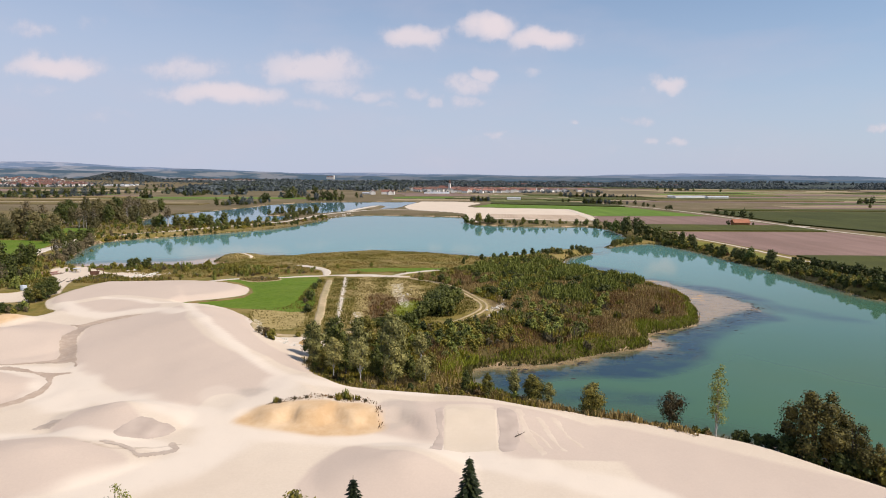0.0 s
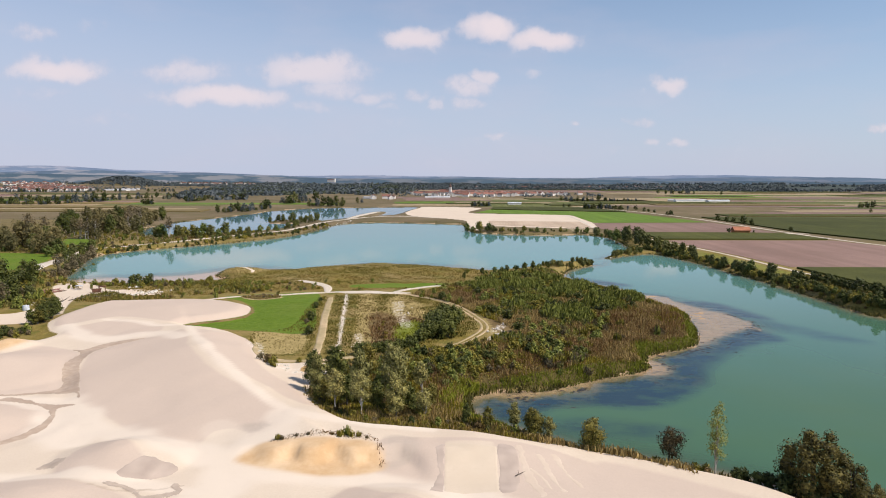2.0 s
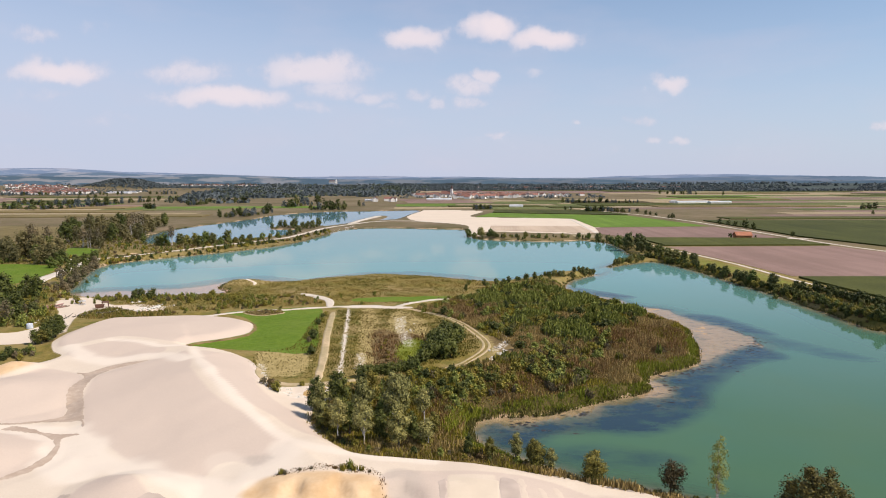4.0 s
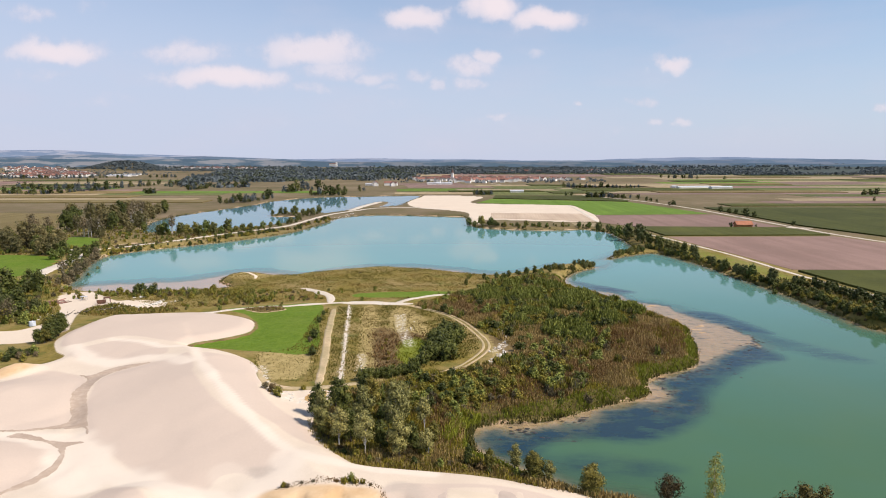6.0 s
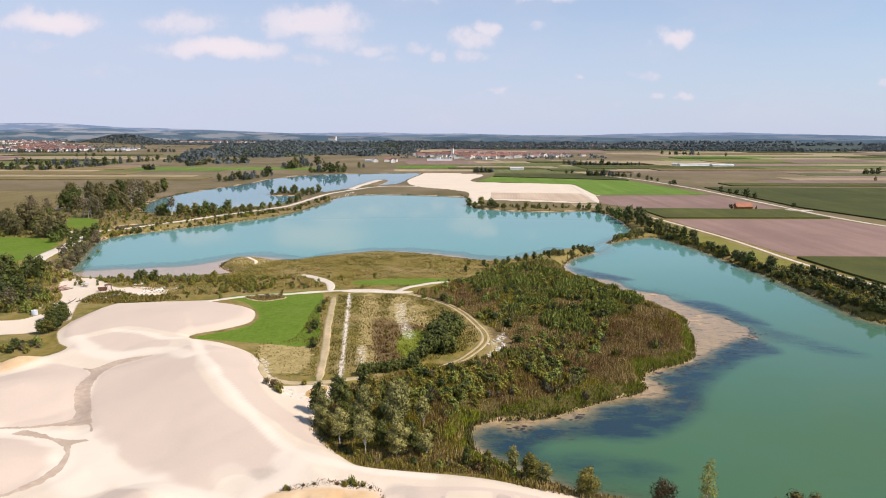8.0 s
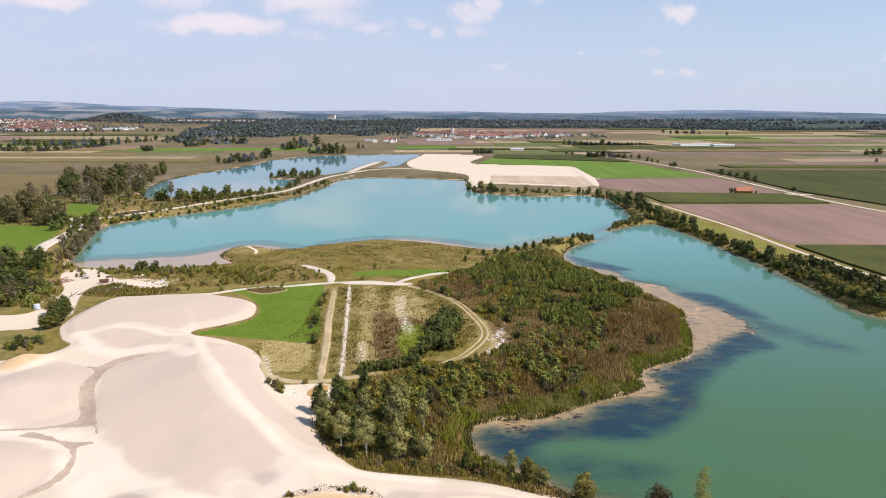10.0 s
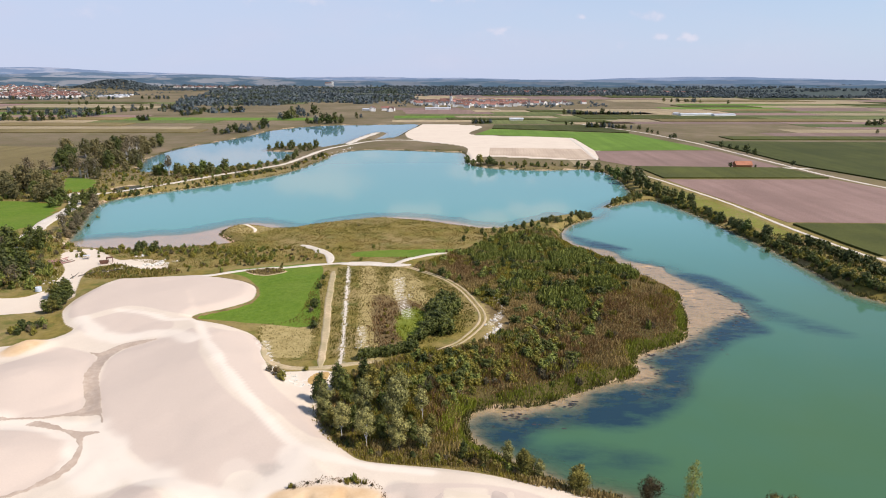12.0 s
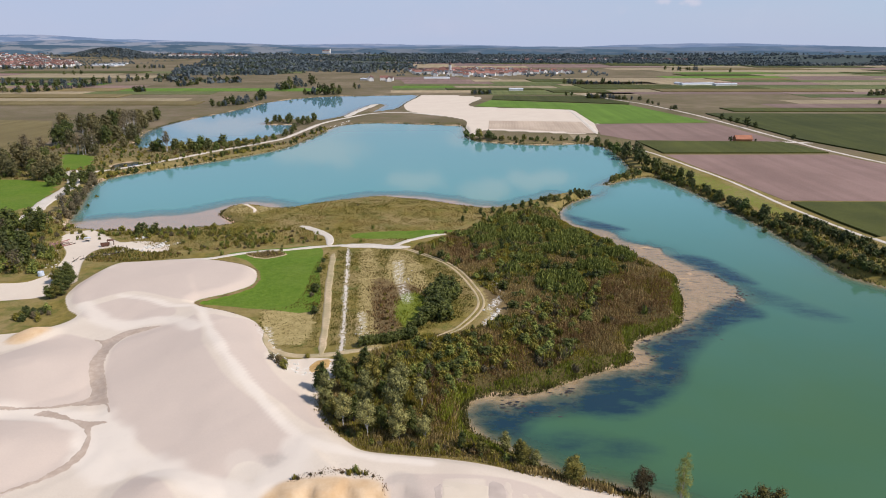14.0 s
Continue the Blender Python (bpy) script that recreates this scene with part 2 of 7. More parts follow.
BIRCH_BARK = surface("birch_bark", (0.35, 0.33, 0.3), (0.75, 0.73, 0.7), 3, 0.9, tint=(0.2, 0.18, 0.16))
GRAVEL = surface("pale_gravel", (0.52, 0.455, 0.375), (0.68, 0.61, 0.52), 1.6, 0.12, 0.95, 0.3, 0.08, tint=(0.50, 0.43, 0.34))
RUT = surface("packed_gravel", (0.66, 0.555, 0.44), (0.76, 0.655, 0.53), 1.2, 0.2, 0.95, 0.2, 0.05, tint=(0.62, 0.51, 0.395))
TRACK = surface("dirt_track", (0.40, 0.29, 0.165), (0.58, 0.445, 0.285), 1.6, 0.15, 0.95, 0.3, 0.08, tint=(0.24, 0.22, 0.10))
STONE = surface("white_stone", (0.5, 0.46, 0.4), (0.8, 0.77, 0.7), 2.0, 0.4)
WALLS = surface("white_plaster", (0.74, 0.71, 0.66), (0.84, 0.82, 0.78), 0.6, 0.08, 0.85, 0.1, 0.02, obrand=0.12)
TILES = surface("red_roof_tiles", (0.22, 0.105, 0.08), (0.33, 0.17, 0.13), 2.0, 0.1, 0.8, 0.4, 0.05, obrand=0.35)
TILES_DARK = surface("brown_roof_tiles", (0.10, 0.06, 0.05), (0.19, 0.12, 0.10), 2.0, 0.1, 0.8, 0.4, 0.05, obrand=0.35)
BARN_ROOF = surface("orange_roof_tiles", (0.34, 0.135, 0.075), (0.48, 0.21, 0.12), 1.2, 0.2, 0.8, 0.4, 0.05)
WOOD = surface("weathered_timber", (0.12, 0.085, 0.06), (0.24, 0.17, 0.12), 4.0, 0.5)
SHEET = surface("pale_sheet_metal", (0.55, 0.56, 0.57), (0.75, 0.76, 0.78), 0.4, 0.05, 0.45, 0.1, 0.02, metal=0.2)
PANE = surface("dark_pane", (0.03, 0.035, 0.04), (0.05, 0.06, 0.07), 1.0, 0.2, 0.15, 0.0, 0.01)
RUST = surface("rusty_steel", (0.10, 0.05, 0.035), (0.22, 0.11, 0.07), 3.0, 0.6, 0.7)


def crop(name, dark, light, row, angle, rough=0.9, relief=0.5, depth=0.3):
    """A crop or tilled soil with rows of that spacing, in metres, at that angle."""
    m, n, l, p = material(name)
    obj = n.new("ShaderNodeTexCoord").outputs["Object"]
    turn = n.new("ShaderNodeMapping")
    turn.inputs["Rotation"].default_value = (0, 0, radians(angle))
    l.new(obj, turn.inputs["Vector"])
    w = n.new("ShaderNodeTexWave")
    w.inputs["Scale"].default_value = 0.314 / row
    for key, v in (("Distortion", 1.2), ("Detail", 2.0), ("Detail Scale", 0.3)):
        w.inputs[key].default_value = v
    l.new(turn.outputs[0], w.inputs["Vector"])
    f, c = noise_node(n, l, 0.9, 5, 0.7, obj), noise_node(n, l, 0.018, 5, 0.6, obj)
    # long bands along the rows, left by the machines
    squash = n.new("ShaderNodeMapping")
    squash.inputs["Rotation"].default_value, squash.inputs["Scale"].default_value = (0, 0, radians(angle)), (0.11, 0.004, 1)
    l.new(obj, squash.inputs["Vector"])
    bands = noise_node(n, l, 1.0, 3, 0.5, squash.outputs[0])
    col = mix(n, l, spread(n, l, f, 0.3, 0.7), dark, light)
    col = mix(n, l, maths(n, l, "MULTIPLY", w.outputs["Fac"], 0.2), col, [0.6 * v for v in dark])
    col = mix(n, l, spread(n, l, bands, 0.35, 0.65, 0, 0.6), col, [1.15 * v for v in light])
    col = mix(n, l, spread(n, l, c, 0.4, 0.7, 0, 0.7), col, [0.8 * a + 0.1 * b for a, b in zip(dark, light)])
    info = n.new("ShaderNodeObjectInfo")
    col = mix(n, l, 1.0, col, mix(n, l, info.outputs["Random"], (0.85, 0.87, 0.85), (1.15, 1.12, 1.1)), "MULTIPLY")
    l.new(col, p.inputs["Base Color"])
    p.inputs["Roughness"].default_value, p.inputs["Specular IOR Level"].default_value = rough, 0.2
    bump(n, l, p, maths(n, l, "ADD", f, maths(n, l, "MULTIPLY", w.outputs["Fac"], 0.3)), relief, depth)
    return m


CROPS = {
    "soil": crop("tilled_soil", (0.176, 0.114, 0.092), (0.246, 0.164, 0.137), 1.6, 4),
    "stubble": crop("stubble", (0.24, 0.185, 0.105), (0.36, 0.285, 0.175), 2.4, 86),
    "pasture": crop("bright_pasture", (0.075, 0.138, 0.012), (0.125, 0.205, 0.026), 3.0, 4),
    "corn": crop("maize", (0.036, 0.043, 0.007), (0.085, 0.090, 0.018), 1.5, 80),
    "corn_dry": crop("ripe_maize", (0.13, 0.098, 0.036), (0.22, 0.168, 0.07), 1.5, 8),
    "raw": crop("raw_soil", (0.36, 0.275, 0.20), (0.48, 0.385, 0.29), 3.0, 4),
    "herb": crop("green_crop", (0.075, 0.092, 0.026), (0.14, 0.15, 0.05), 2.0, 20),
}

# water: a mineral-green body that hides its bed with depth, under a mirror surface
WATER, n, l, p = material("lake_water")
obj = n.new("ShaderNodeTexCoord").outputs["Object"]
deep = n.new("ShaderNodeAttribute")
deep.attribute_name = "deep"
weed = n.new("ShaderNodeAttribute")
weed.attribute_name = "weed"
big = noise_node(n, l, 0.012, 4, 0.6, obj)
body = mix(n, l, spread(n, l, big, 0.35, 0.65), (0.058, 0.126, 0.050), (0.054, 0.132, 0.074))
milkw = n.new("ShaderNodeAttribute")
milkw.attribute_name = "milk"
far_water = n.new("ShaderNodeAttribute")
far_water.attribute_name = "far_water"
# turquoise further out; some of the blue is put in for haze
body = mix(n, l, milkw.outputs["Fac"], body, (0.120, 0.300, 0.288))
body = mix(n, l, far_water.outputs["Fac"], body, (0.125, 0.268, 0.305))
weed_n = noise_node(n, l, 0.09, 7, 0.72, obj)
torn_map = n.new("ShaderNodeMapping")
torn_map.inputs["Rotation"].default_value, torn_map.inputs["Scale"].default_value = (0, 0, radians(-35)), (0.12, 0.35, 1)
l.new(obj, torn_map.inputs["Vector"])
torn_w = maths(n, l, "MULTIPLY", spread(n, l, weed_n, 0.3, 0.6, 0.5, 1.0), spread(n, l, noise_node(n, l, 1.0, 6, 0.7, torn_map.outputs[0]), 0.3, 0.6, 0.5, 1.0))
weed_f = spread(n, l, maths(n, l, "MULTIPLY", weed.outputs["Fac"], torn_w), 0.08, 0.7)
body = mix(n, l, weed_f, body, (0.014, 0.038, 0.054))
l.new(body, p.inputs["Base Color"])
p.inputs["Roughness"].default_value, p.inputs["Specular IOR Level"].default_value = 0.9, 0.0
clear = n.new("ShaderNodeBsdfTransparent")
clear.inputs["Color"].default_value = (0.95, 0.97, 0.95, 1)
under = n.new("ShaderNodeMixShader")
l.new(maths(n, l, "MAXIMUM", deep.outputs["Fac"], weed_f), under.inputs[0])
l.new(clear.outputs[0], under.inputs[1])
l.new(p.outputs[0], under.inputs[2])
gloss = n.new("ShaderNodeBsdfGlossy")
gloss.inputs["Roughness"].default_value = 0.03
ripple = n.new("ShaderNodeBump")
ripple.inputs["Strength"].default_value, ripple.inputs["Distance"].default_value = 0.03, 0.08
l.new(noise_node(n, l, 1.3, 3, 0.5, obj), ripple.inputs["Height"])
l.new(ripple.outputs[0], gloss.inputs["Normal"])
fres = n.new("ShaderNodeFresnel")
fres.inputs["IOR"].default_value = 1.39
top = n.new("ShaderNodeMixShader")
l.new(fres.outputs[0], top.inputs[0])
l.new(under.outputs[0], top.inputs[1])
l.new(gloss.outputs[0], top.inputs[2])
l.new(top.outputs[0], n["Material Output"].inputs["Surface"])

# ground: rough herbage, overlaid by sand, lawn, dry grass and wet silt where the plan has them
GROUND, n, l, p = material("ground")
obj = n.new("ShaderNodeTexCoord").outputs["Object"]


def zone(name):
    a = n.new("ShaderNodeAttribute")
    a.attribute_name = name
    return a.outputs["Fac"]


grain, patch, tiny = noise_node(n, l, 0.55, 6, 0.7, obj), noise_node(n, l, 0.045, 5, 0.6, obj), noise_node(n, l, 3.0, 4, 0.7, obj)


def ragged(value, amount=0.5):
    """The zone's soft edge, torn by the grain."""
    torn = maths(n, l, "ADD", value, maths(n, l, "MULTIPLY", maths(n, l, "SUBTRACT", grain, 0.5), amount))
    return spread(n, l, torn, 0.38, 0.62)


mottle = noise_node(n, l, 0.16, 5, 0.7, obj)
herb = mix(n, l, spread(n, l, grain, 0.3, 0.7), (0.120, 0.097, 0.018), (0.26, 0.196, 0.050))
herb = mix(n, l, spread(n, l, patch, 0.38, 0.62, 0, 0.85), herb, (0.27, 0.20, 0.085))
herb = mix(n, l, spread(n, l, mottle, 0.5, 0.68, 0, 0.8), herb, (0.09, 0.105, 0.018))
plain_col = mix(n, l, spread(n, l, noise_node(n, l, 0.006, 5, 0.6, obj), 0.35, 0.65), (0.115, 0.089, 0.048), (0.228, 0.170, 0.112))
plain_col = mix(n, l, spread(n, l, patch, 0.35, 0.65, 0, 0.6), plain_col, (0.11, 0.10, 0.035))
col = mix(n, l, zone("plain"), herb, plain_col)
# far ground: forest floor, tinted dark blue-green to stand in for haze
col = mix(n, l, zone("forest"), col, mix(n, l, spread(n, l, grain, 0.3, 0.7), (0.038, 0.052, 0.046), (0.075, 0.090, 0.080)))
# leaf litter under the scrub, its colour darkened as shade between the plants
col = mix(n, l, ragged(zone("shaded_litter"), 0.8), col, mix(n, l, spread(n, l, grain, 0.3, 0.7), (0.050, 0.039, 0.013), (0.125, 0.096, 0.034)))
dry = mix(n, l, spread(n, l, grain, 0.3, 0.7), (0.25, 0.19, 0.068), (0.42, 0.33, 0.145))
col = mix(n, l, ragged(zone("dry"), 1.3), col, dry)
col = mix(n, l, ragged(zone("brown"), 2.0), col, mix(n, l, spread(n, l, mottle, 0.35, 0.65), (0.115, 0.080, 0.034), (0.220, 0.155, 0.068)))
col = mix(n, l, ragged(zone("lime"), 1.4), col, mix(n, l, spread(n, l, mottle, 0.35, 0.65), (0.120, 0.150, 0.016), (0.200, 0.222, 0.034)))
lawn = mix(n, l, spread(n, l, grain, 0.3, 0.7), (0.070, 0.128, 0.009), (0.130, 0.195, 0.020))
lawn = mix(n, l, spread(n, l, patch, 0.45, 0.7, 0, 0.6), lawn, (0.15, 0.185, 0.03))
col = mix(n, l, ragged(zone("lawn"), 0.25), col, lawn)
silt = mix(n, l, spread(n, l, grain, 0.3, 0.7), (0.38, 0.262, 0.155), (0.54, 0.385, 0.25))
flat_map = n.new("ShaderNodeMapping")
flat_map.inputs["Scale"].default_value = (0.35, 0.9, 1)
l.new(obj, flat_map.inputs["Vector"])
silt = mix(n, l, spread(n, l, noise_node(n, l, 0.55, 5, 0.75, flat_map.outputs[0]), 0.53, 0.63, 0, 0.8), silt, (0.13, 0.105, 0.08))
silt = mix(n, l, spread(n, l, mottle, 0.5, 0.7, 0, 0.5), silt, (0.40, 0.33, 0.19))
silt = mix(n, l, zone("pale_bed"), silt, (0.80, 0.51, 0.38))
col = mix(n, l, ragged(zone("silt"), 0.4), col, silt)
sand_c = mix(n, l, spread(n, l, tiny, 0.3, 0.7), (0.59, 0.495, 0.385), (0.645, 0.55, 0.44))
sand_c = mix(n, l, spread(n, l, patch, 0.4, 0.68, 0, 0.6), sand_c, (0.56, 0.46, 0.36))
sand_c = mix(n, l, maths(n, l, "MULTIPLY", spread(n, l, maths(n, l, "ADD", zone("heap"), maths(n, l, "MULTIPLY", maths(n, l, "SUBTRACT", mottle, 0.5), 0.5)), 0.25, 0.75), spread(n, l, grain, 0.1, 0.5, 0.85, 1.0)), sand_c, mix(n, l, spread(n, l, tiny, 0.2, 0.8), (0.51, 0.413, 0.335), (0.557, 0.455, 0.372)))
sand_c = mix(n, l, maths(n, l, "MULTIPLY", zone("trail"), spread(n, l, patch, 0.2, 0.5, 0.5, 0.9)), sand_c, (0.68, 0.59, 0.485))
sand_c = mix(n, l, maths(n, l, "MULTIPLY", zone("grey"), spread(n, l, grain, 0.15, 0.5)), sand_c, (0.42, 0.36, 0.30))
sand_c = mix(n, l, ragged(zone("wet"), 0.6), sand_c, mix(n, l, spread(n, l, grain, 0.3, 0.7), (0.33, 0.255, 0.19), (0.46, 0.37, 0.285)))
sand_c = mix(n, l, spread(n, l, zone("yellow"), 0.0, 1.0), sand_c, mix(n, l, spread(n, l, mottle, 0.35, 0.65), (0.52, 0.345, 0.185), (0.64, 0.475, 0.30)))
pebble = noise_node(n, l, 7.0, 3, 0.8, obj)
sand_c = mix(n, l, spread(n, l, pebble, 0.58, 0.74, 0, 0.14), sand_c, (0.36, 0.29, 0.225))
sand_c = mix(n, l, spread(n, l, noise_node(n, l, 0.28, 6, 0.75, obj), 0.55, 0.75, 0, 0.16), sand_c, (0.46, 0.375, 0.29))
col = mix(n, l, ragged(zone("sand"), 0.22), col, sand_c)
chips = maths(n, l, "MULTIPLY", zone("rubble"), spread(n, l, noise_node(n, l, 0.9, 6, 0.8, obj), 0.49, 0.57))
col = mix(n, l, chips, col, mix(n, l, spread(n, l, tiny, 0.3, 0.7), (0.55, 0.50, 0.42), (0.75, 0.70, 0.62)))
l.new(col, p.inputs["Base Color"])
p.inputs["Roughness"].default_value, p.inputs["Specular IOR Level"].default_value = 0.95, 0.15
rough_h = maths(n, l, "MULTIPLY", grain, spread(n, l, zone("sand"), 0.3, 0.7, 1.0, 0.12))
bump(n, l, p, rough_h, 0.7, 0.5)


def far_ridge(name, wooded, haze, glow):
    """Far wooded rising ground, with the haze of distance painted in as a blue glow."""
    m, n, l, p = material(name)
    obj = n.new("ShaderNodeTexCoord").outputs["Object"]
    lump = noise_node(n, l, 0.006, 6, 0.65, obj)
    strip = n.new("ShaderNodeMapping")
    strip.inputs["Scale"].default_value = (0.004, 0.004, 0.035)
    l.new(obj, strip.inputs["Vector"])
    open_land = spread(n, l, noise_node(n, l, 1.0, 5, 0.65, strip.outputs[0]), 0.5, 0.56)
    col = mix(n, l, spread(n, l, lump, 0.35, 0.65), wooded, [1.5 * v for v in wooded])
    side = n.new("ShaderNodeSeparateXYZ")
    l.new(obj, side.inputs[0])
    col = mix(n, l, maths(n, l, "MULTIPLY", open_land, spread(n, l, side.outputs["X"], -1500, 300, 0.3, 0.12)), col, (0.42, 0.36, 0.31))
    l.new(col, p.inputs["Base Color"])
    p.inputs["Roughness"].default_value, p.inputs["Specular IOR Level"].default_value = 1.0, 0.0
    # faint blue emission imitates the haze before the ridge
    p.inputs["Emission Color"].default_value, p.inputs["Emission Strength"].default_value = (*haze, 1), glow
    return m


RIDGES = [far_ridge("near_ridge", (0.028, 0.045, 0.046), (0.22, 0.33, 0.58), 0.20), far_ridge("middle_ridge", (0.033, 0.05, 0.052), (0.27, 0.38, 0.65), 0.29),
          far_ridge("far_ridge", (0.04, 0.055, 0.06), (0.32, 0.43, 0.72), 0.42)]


# ---- plan ----
def smooth(points, closed=True, per=5):
    """A Catmull-Rom line through the points of the plan."""
    q = np.array(points, float)
    q = np.vstack([q[-1:], q, q[:2]]) if closed else np.vstack([2 * q[:1] - q[1:2], q, 2 * q[-1:] - q[-2:-1]])
    t = np.linspace(0, 1, per, endpoint=False)[:, None]
    out = []
    for a, b, c, d in zip(q[:-3], q[1:-2], q[2:-1], q[3:]):
        out.append(0.5 * (2 * b + (c - a) * t + (2 * a - 5 * b + 4 * c - d) * t ** 2 + (3 * b - a - 3 * c + d) * t ** 3))
    if not closed:
        out.append(q[-2:-1])
    return np.vstack(out)


def to_line(x, y, line, closed, reach):
    """The distance to a line, up to reach, and whether the point lies inside a closed one."""
    x, y = np.asarray(x, float), np.asarray(y, float)
    best, inside = np.full(x.shape, float(reach)), np.zeros(x.shape, bool)
    lo, hi = line.min(0) - reach, line.max(0) + reach
    sel = np.nonzero((x > lo[0]) & (x < hi[0]) & (y > lo[1]) & (y < hi[1]))
    px, py = x[sel], y[sel]
    if not px.size:
        return best, inside
    d2, ins = np.full(px.shape, float(reach) ** 2), np.zeros(px.shape, bool)
    ends = np.roll(line, -1, 0) if closed else line[1:]
    for (ax, ay), (bx, by) in zip(line[:len(ends)], ends):
        dx, dy = bx - ax, by - ay
        t = np.clip(((px - ax) * dx + (py - ay) * dy) / (dx * dx + dy * dy + 1e-9), 0, 1)
        np.minimum(d2, (px - ax - t * dx) ** 2 + (py - ay - t * dy) ** 2, out=d2)
        if closed and ay != by:
            ins ^= ((ay > py) != (by > py)) & (px < ax + (py - ay) * dx / dy)
    best[sel], inside[sel] = np.sqrt(d2), ins
    return best, inside


def signed(x, y, poly, reach=40.0):
    """Metres outside (plus) or inside (minus) a closed outline."""
    d, ins = to_line(x, y, poly, True, reach)
    return np.where(ins, -d, d)


TABLE = np.random.RandomState(7).rand(256, 256)


def rolling(x, y, size, seed=0):
    """Smooth noise between 0 and 1 with lumps of that size."""
    x, y = np.asarray(x, float) / size + seed * 17.3, np.asarray(y, float) / size + seed * 5.7
    xi, yi = np.floor(x).astype(int), np.floor(y).astype(int)
    fx, fy = x - xi, y - yi
    fx, fy = fx * fx * (3 - 2 * fx), fy * fy * (3 - 2 * fy)
    a, b = TABLE[xi % 256, yi % 256], TABLE[(xi + 1) % 256, yi % 256]
    c, d = TABLE[xi % 256, (yi + 1) % 256], TABLE[(xi + 1) % 256, (yi + 1) % 256]
    return (a * (1 - fx) + b * fx) * (1 - fy) + (c * (1 - fx) + d * fx) * fy


def ease(v, a, b):
    t = np.clip((v - a) / (b - a), 0, 1)
    return t * t * (3 - 2 * t)


LAKE_EAST = smooth([(84, 388), (97, 405), (123, 423), (133, 397), (139, 364), (142, 331), (145, 305), (146, 279), (147, 258), (147, 237), (152, 228), (175, 195), (200, 150),
                    (215, 90), (200, 40), (130, 38), (95, 58), (72, 76), (58, 90), (48, 101), (33, 109), (28, 111), (22, 113), (15, 119), (5, 127), (2, 134), (4, 143), (18, 146),
                    (24, 149), (36, 157), (48, 164), (52, 177), (68, 188), (75, 205), (79, 222), (81, 236), (74, 250), (68, 268), (62, 284), (50, 314), (58, 346), (78, 370)])
LAKE_MIDDLE = smooth([(-192, 300), (-203, 327), (-229, 395), (-215, 432), (-183, 472), (-149, 532), (-137, 610), (-129, 684), (-98, 712), (-48, 703), (-2, 694), (7, 600), (26, 572),
                      (69, 560), (107, 566), (122, 535), (120, 470), (115, 440), (97, 412), (86, 394), (80, 379), (60, 368), (42, 354), (25, 337), (10, 334), (-18, 348), (-40, 357),
                      (-56, 353), (-79, 341), (-94, 329), (-116, 335), (-124, 320), (-110, 300), (-124, 291), (-142, 284), (-178, 289)])
LAKE_FAR = smooth([(-272, 531), (-308, 625), (-314, 693), (-309, 746), (-289, 859), (-280, 968), (-233, 1052), (-165, 1077), (-82, 1100), (-72, 1057), (-80, 975), (-88, 860),
                   (-112, 822), (-160, 725), (-172, 620), (-192, 575), (-224, 555), (-248, 534)])
POND = smooth([(-251, 457), (-238, 468), (-227, 455), (-231, 442), (-243, 441)])
FRINGE = smooth([(42, 352), (48, 331), (52, 314), (58, 305), (67, 297), (73, 278), (87, 268), (89, 257), (95, 246), (98, 231), (100, 218), (91, 203), (78, 190), (69, 183.5), (60, 178), (54, 175),
                 (55, 166), (52, 155.5), (40, 154.5), (31, 149), (28, 145), (21, 143), (12, 139.3), (3, 139.5), (1, 134), (-6, 140), (10, 160), (40, 175), (60, 200), (65, 240), (50, 280), (35, 320)])
SHALLOW = [smooth(s) for s in ([(-192, 300), (-168, 312), (-140, 321), (-127, 338), (-114, 348), (-95, 336), (-105, 318), (-100, 295), (-130, 280), (-180, 284)],
                               [(-70, 348), (-45, 366), (-15, 360), (10, 344), (30, 344), (55, 370), (40, 345), (0, 330), (-40, 345)],
                               [(66, 378), (80, 392), (92, 398), (84, 378), (74, 366)])]
WEED_BAND = smooth([(2, 136), (7, 141), (12, 140), (19, 143), (28, 146.5), (34, 153), (42, 158), (51, 159), (55, 165), (56, 176), (64, 183), (75, 193), (87, 205), (95, 211), (99, 203), (98, 196),
                    (86, 190), (74, 178), (64, 164), (57, 150), (47, 140), (38, 135.5), (29, 137), (19, 134.5), (14, 127), (7, 129)])
WEED = [smooth(s) for s in ([(87, 258), (99, 258), (106, 244), (109, 226), (101, 228), (96, 236), (90, 247)], [(54, 324), (67, 312), (79, 298), (71, 294), (60, 302)],
                            [(12, 126), (22, 129), (34, 128), (44, 124), (36, 119), (24, 120), (17, 123)], [(103, 228), (112, 216), (124, 196), (112, 196), (101, 212)])]
SAND = smooth([(69, 78), (60, 87), (52, 94), (43, 101.5), (33, 105.5), (22, 109), (13, 111), (5, 113), (-6, 115), (-18, 116), (-23, 119), (-29, 127), (-34, 140), (-32.5, 150), (-32, 157), (-40, 158.5), (-47, 157),
               (-52, 160), (-56, 171), (-65, 183), (-86, 193), (-79, 202), (-73, 212), (-75, 224), (-80, 231), (-89, 236), (-101, 239), (-123, 236), (-133, 231), (-134, 205),
               (-126, 190), (-119, 182), (-130, 172), (-160, 170), (-230, 180), (-240, 20), (80, 20), (80, 55)])
YARD = [smooth(s) for s in ([(-177, 275), (-166, 280), (-148, 264), (-135, 258), (-150, 253), (-149, 240), (-141, 222), (-138, 212), (-150, 196), (-230, 190), (-230, 211), (-164, 211), (-153, 218), (-154, 230), (-161, 248), (-170, 260)],
                            [(-146, 258), (-128, 250), (-120, 252), (-128, 262), (-140, 264)])]
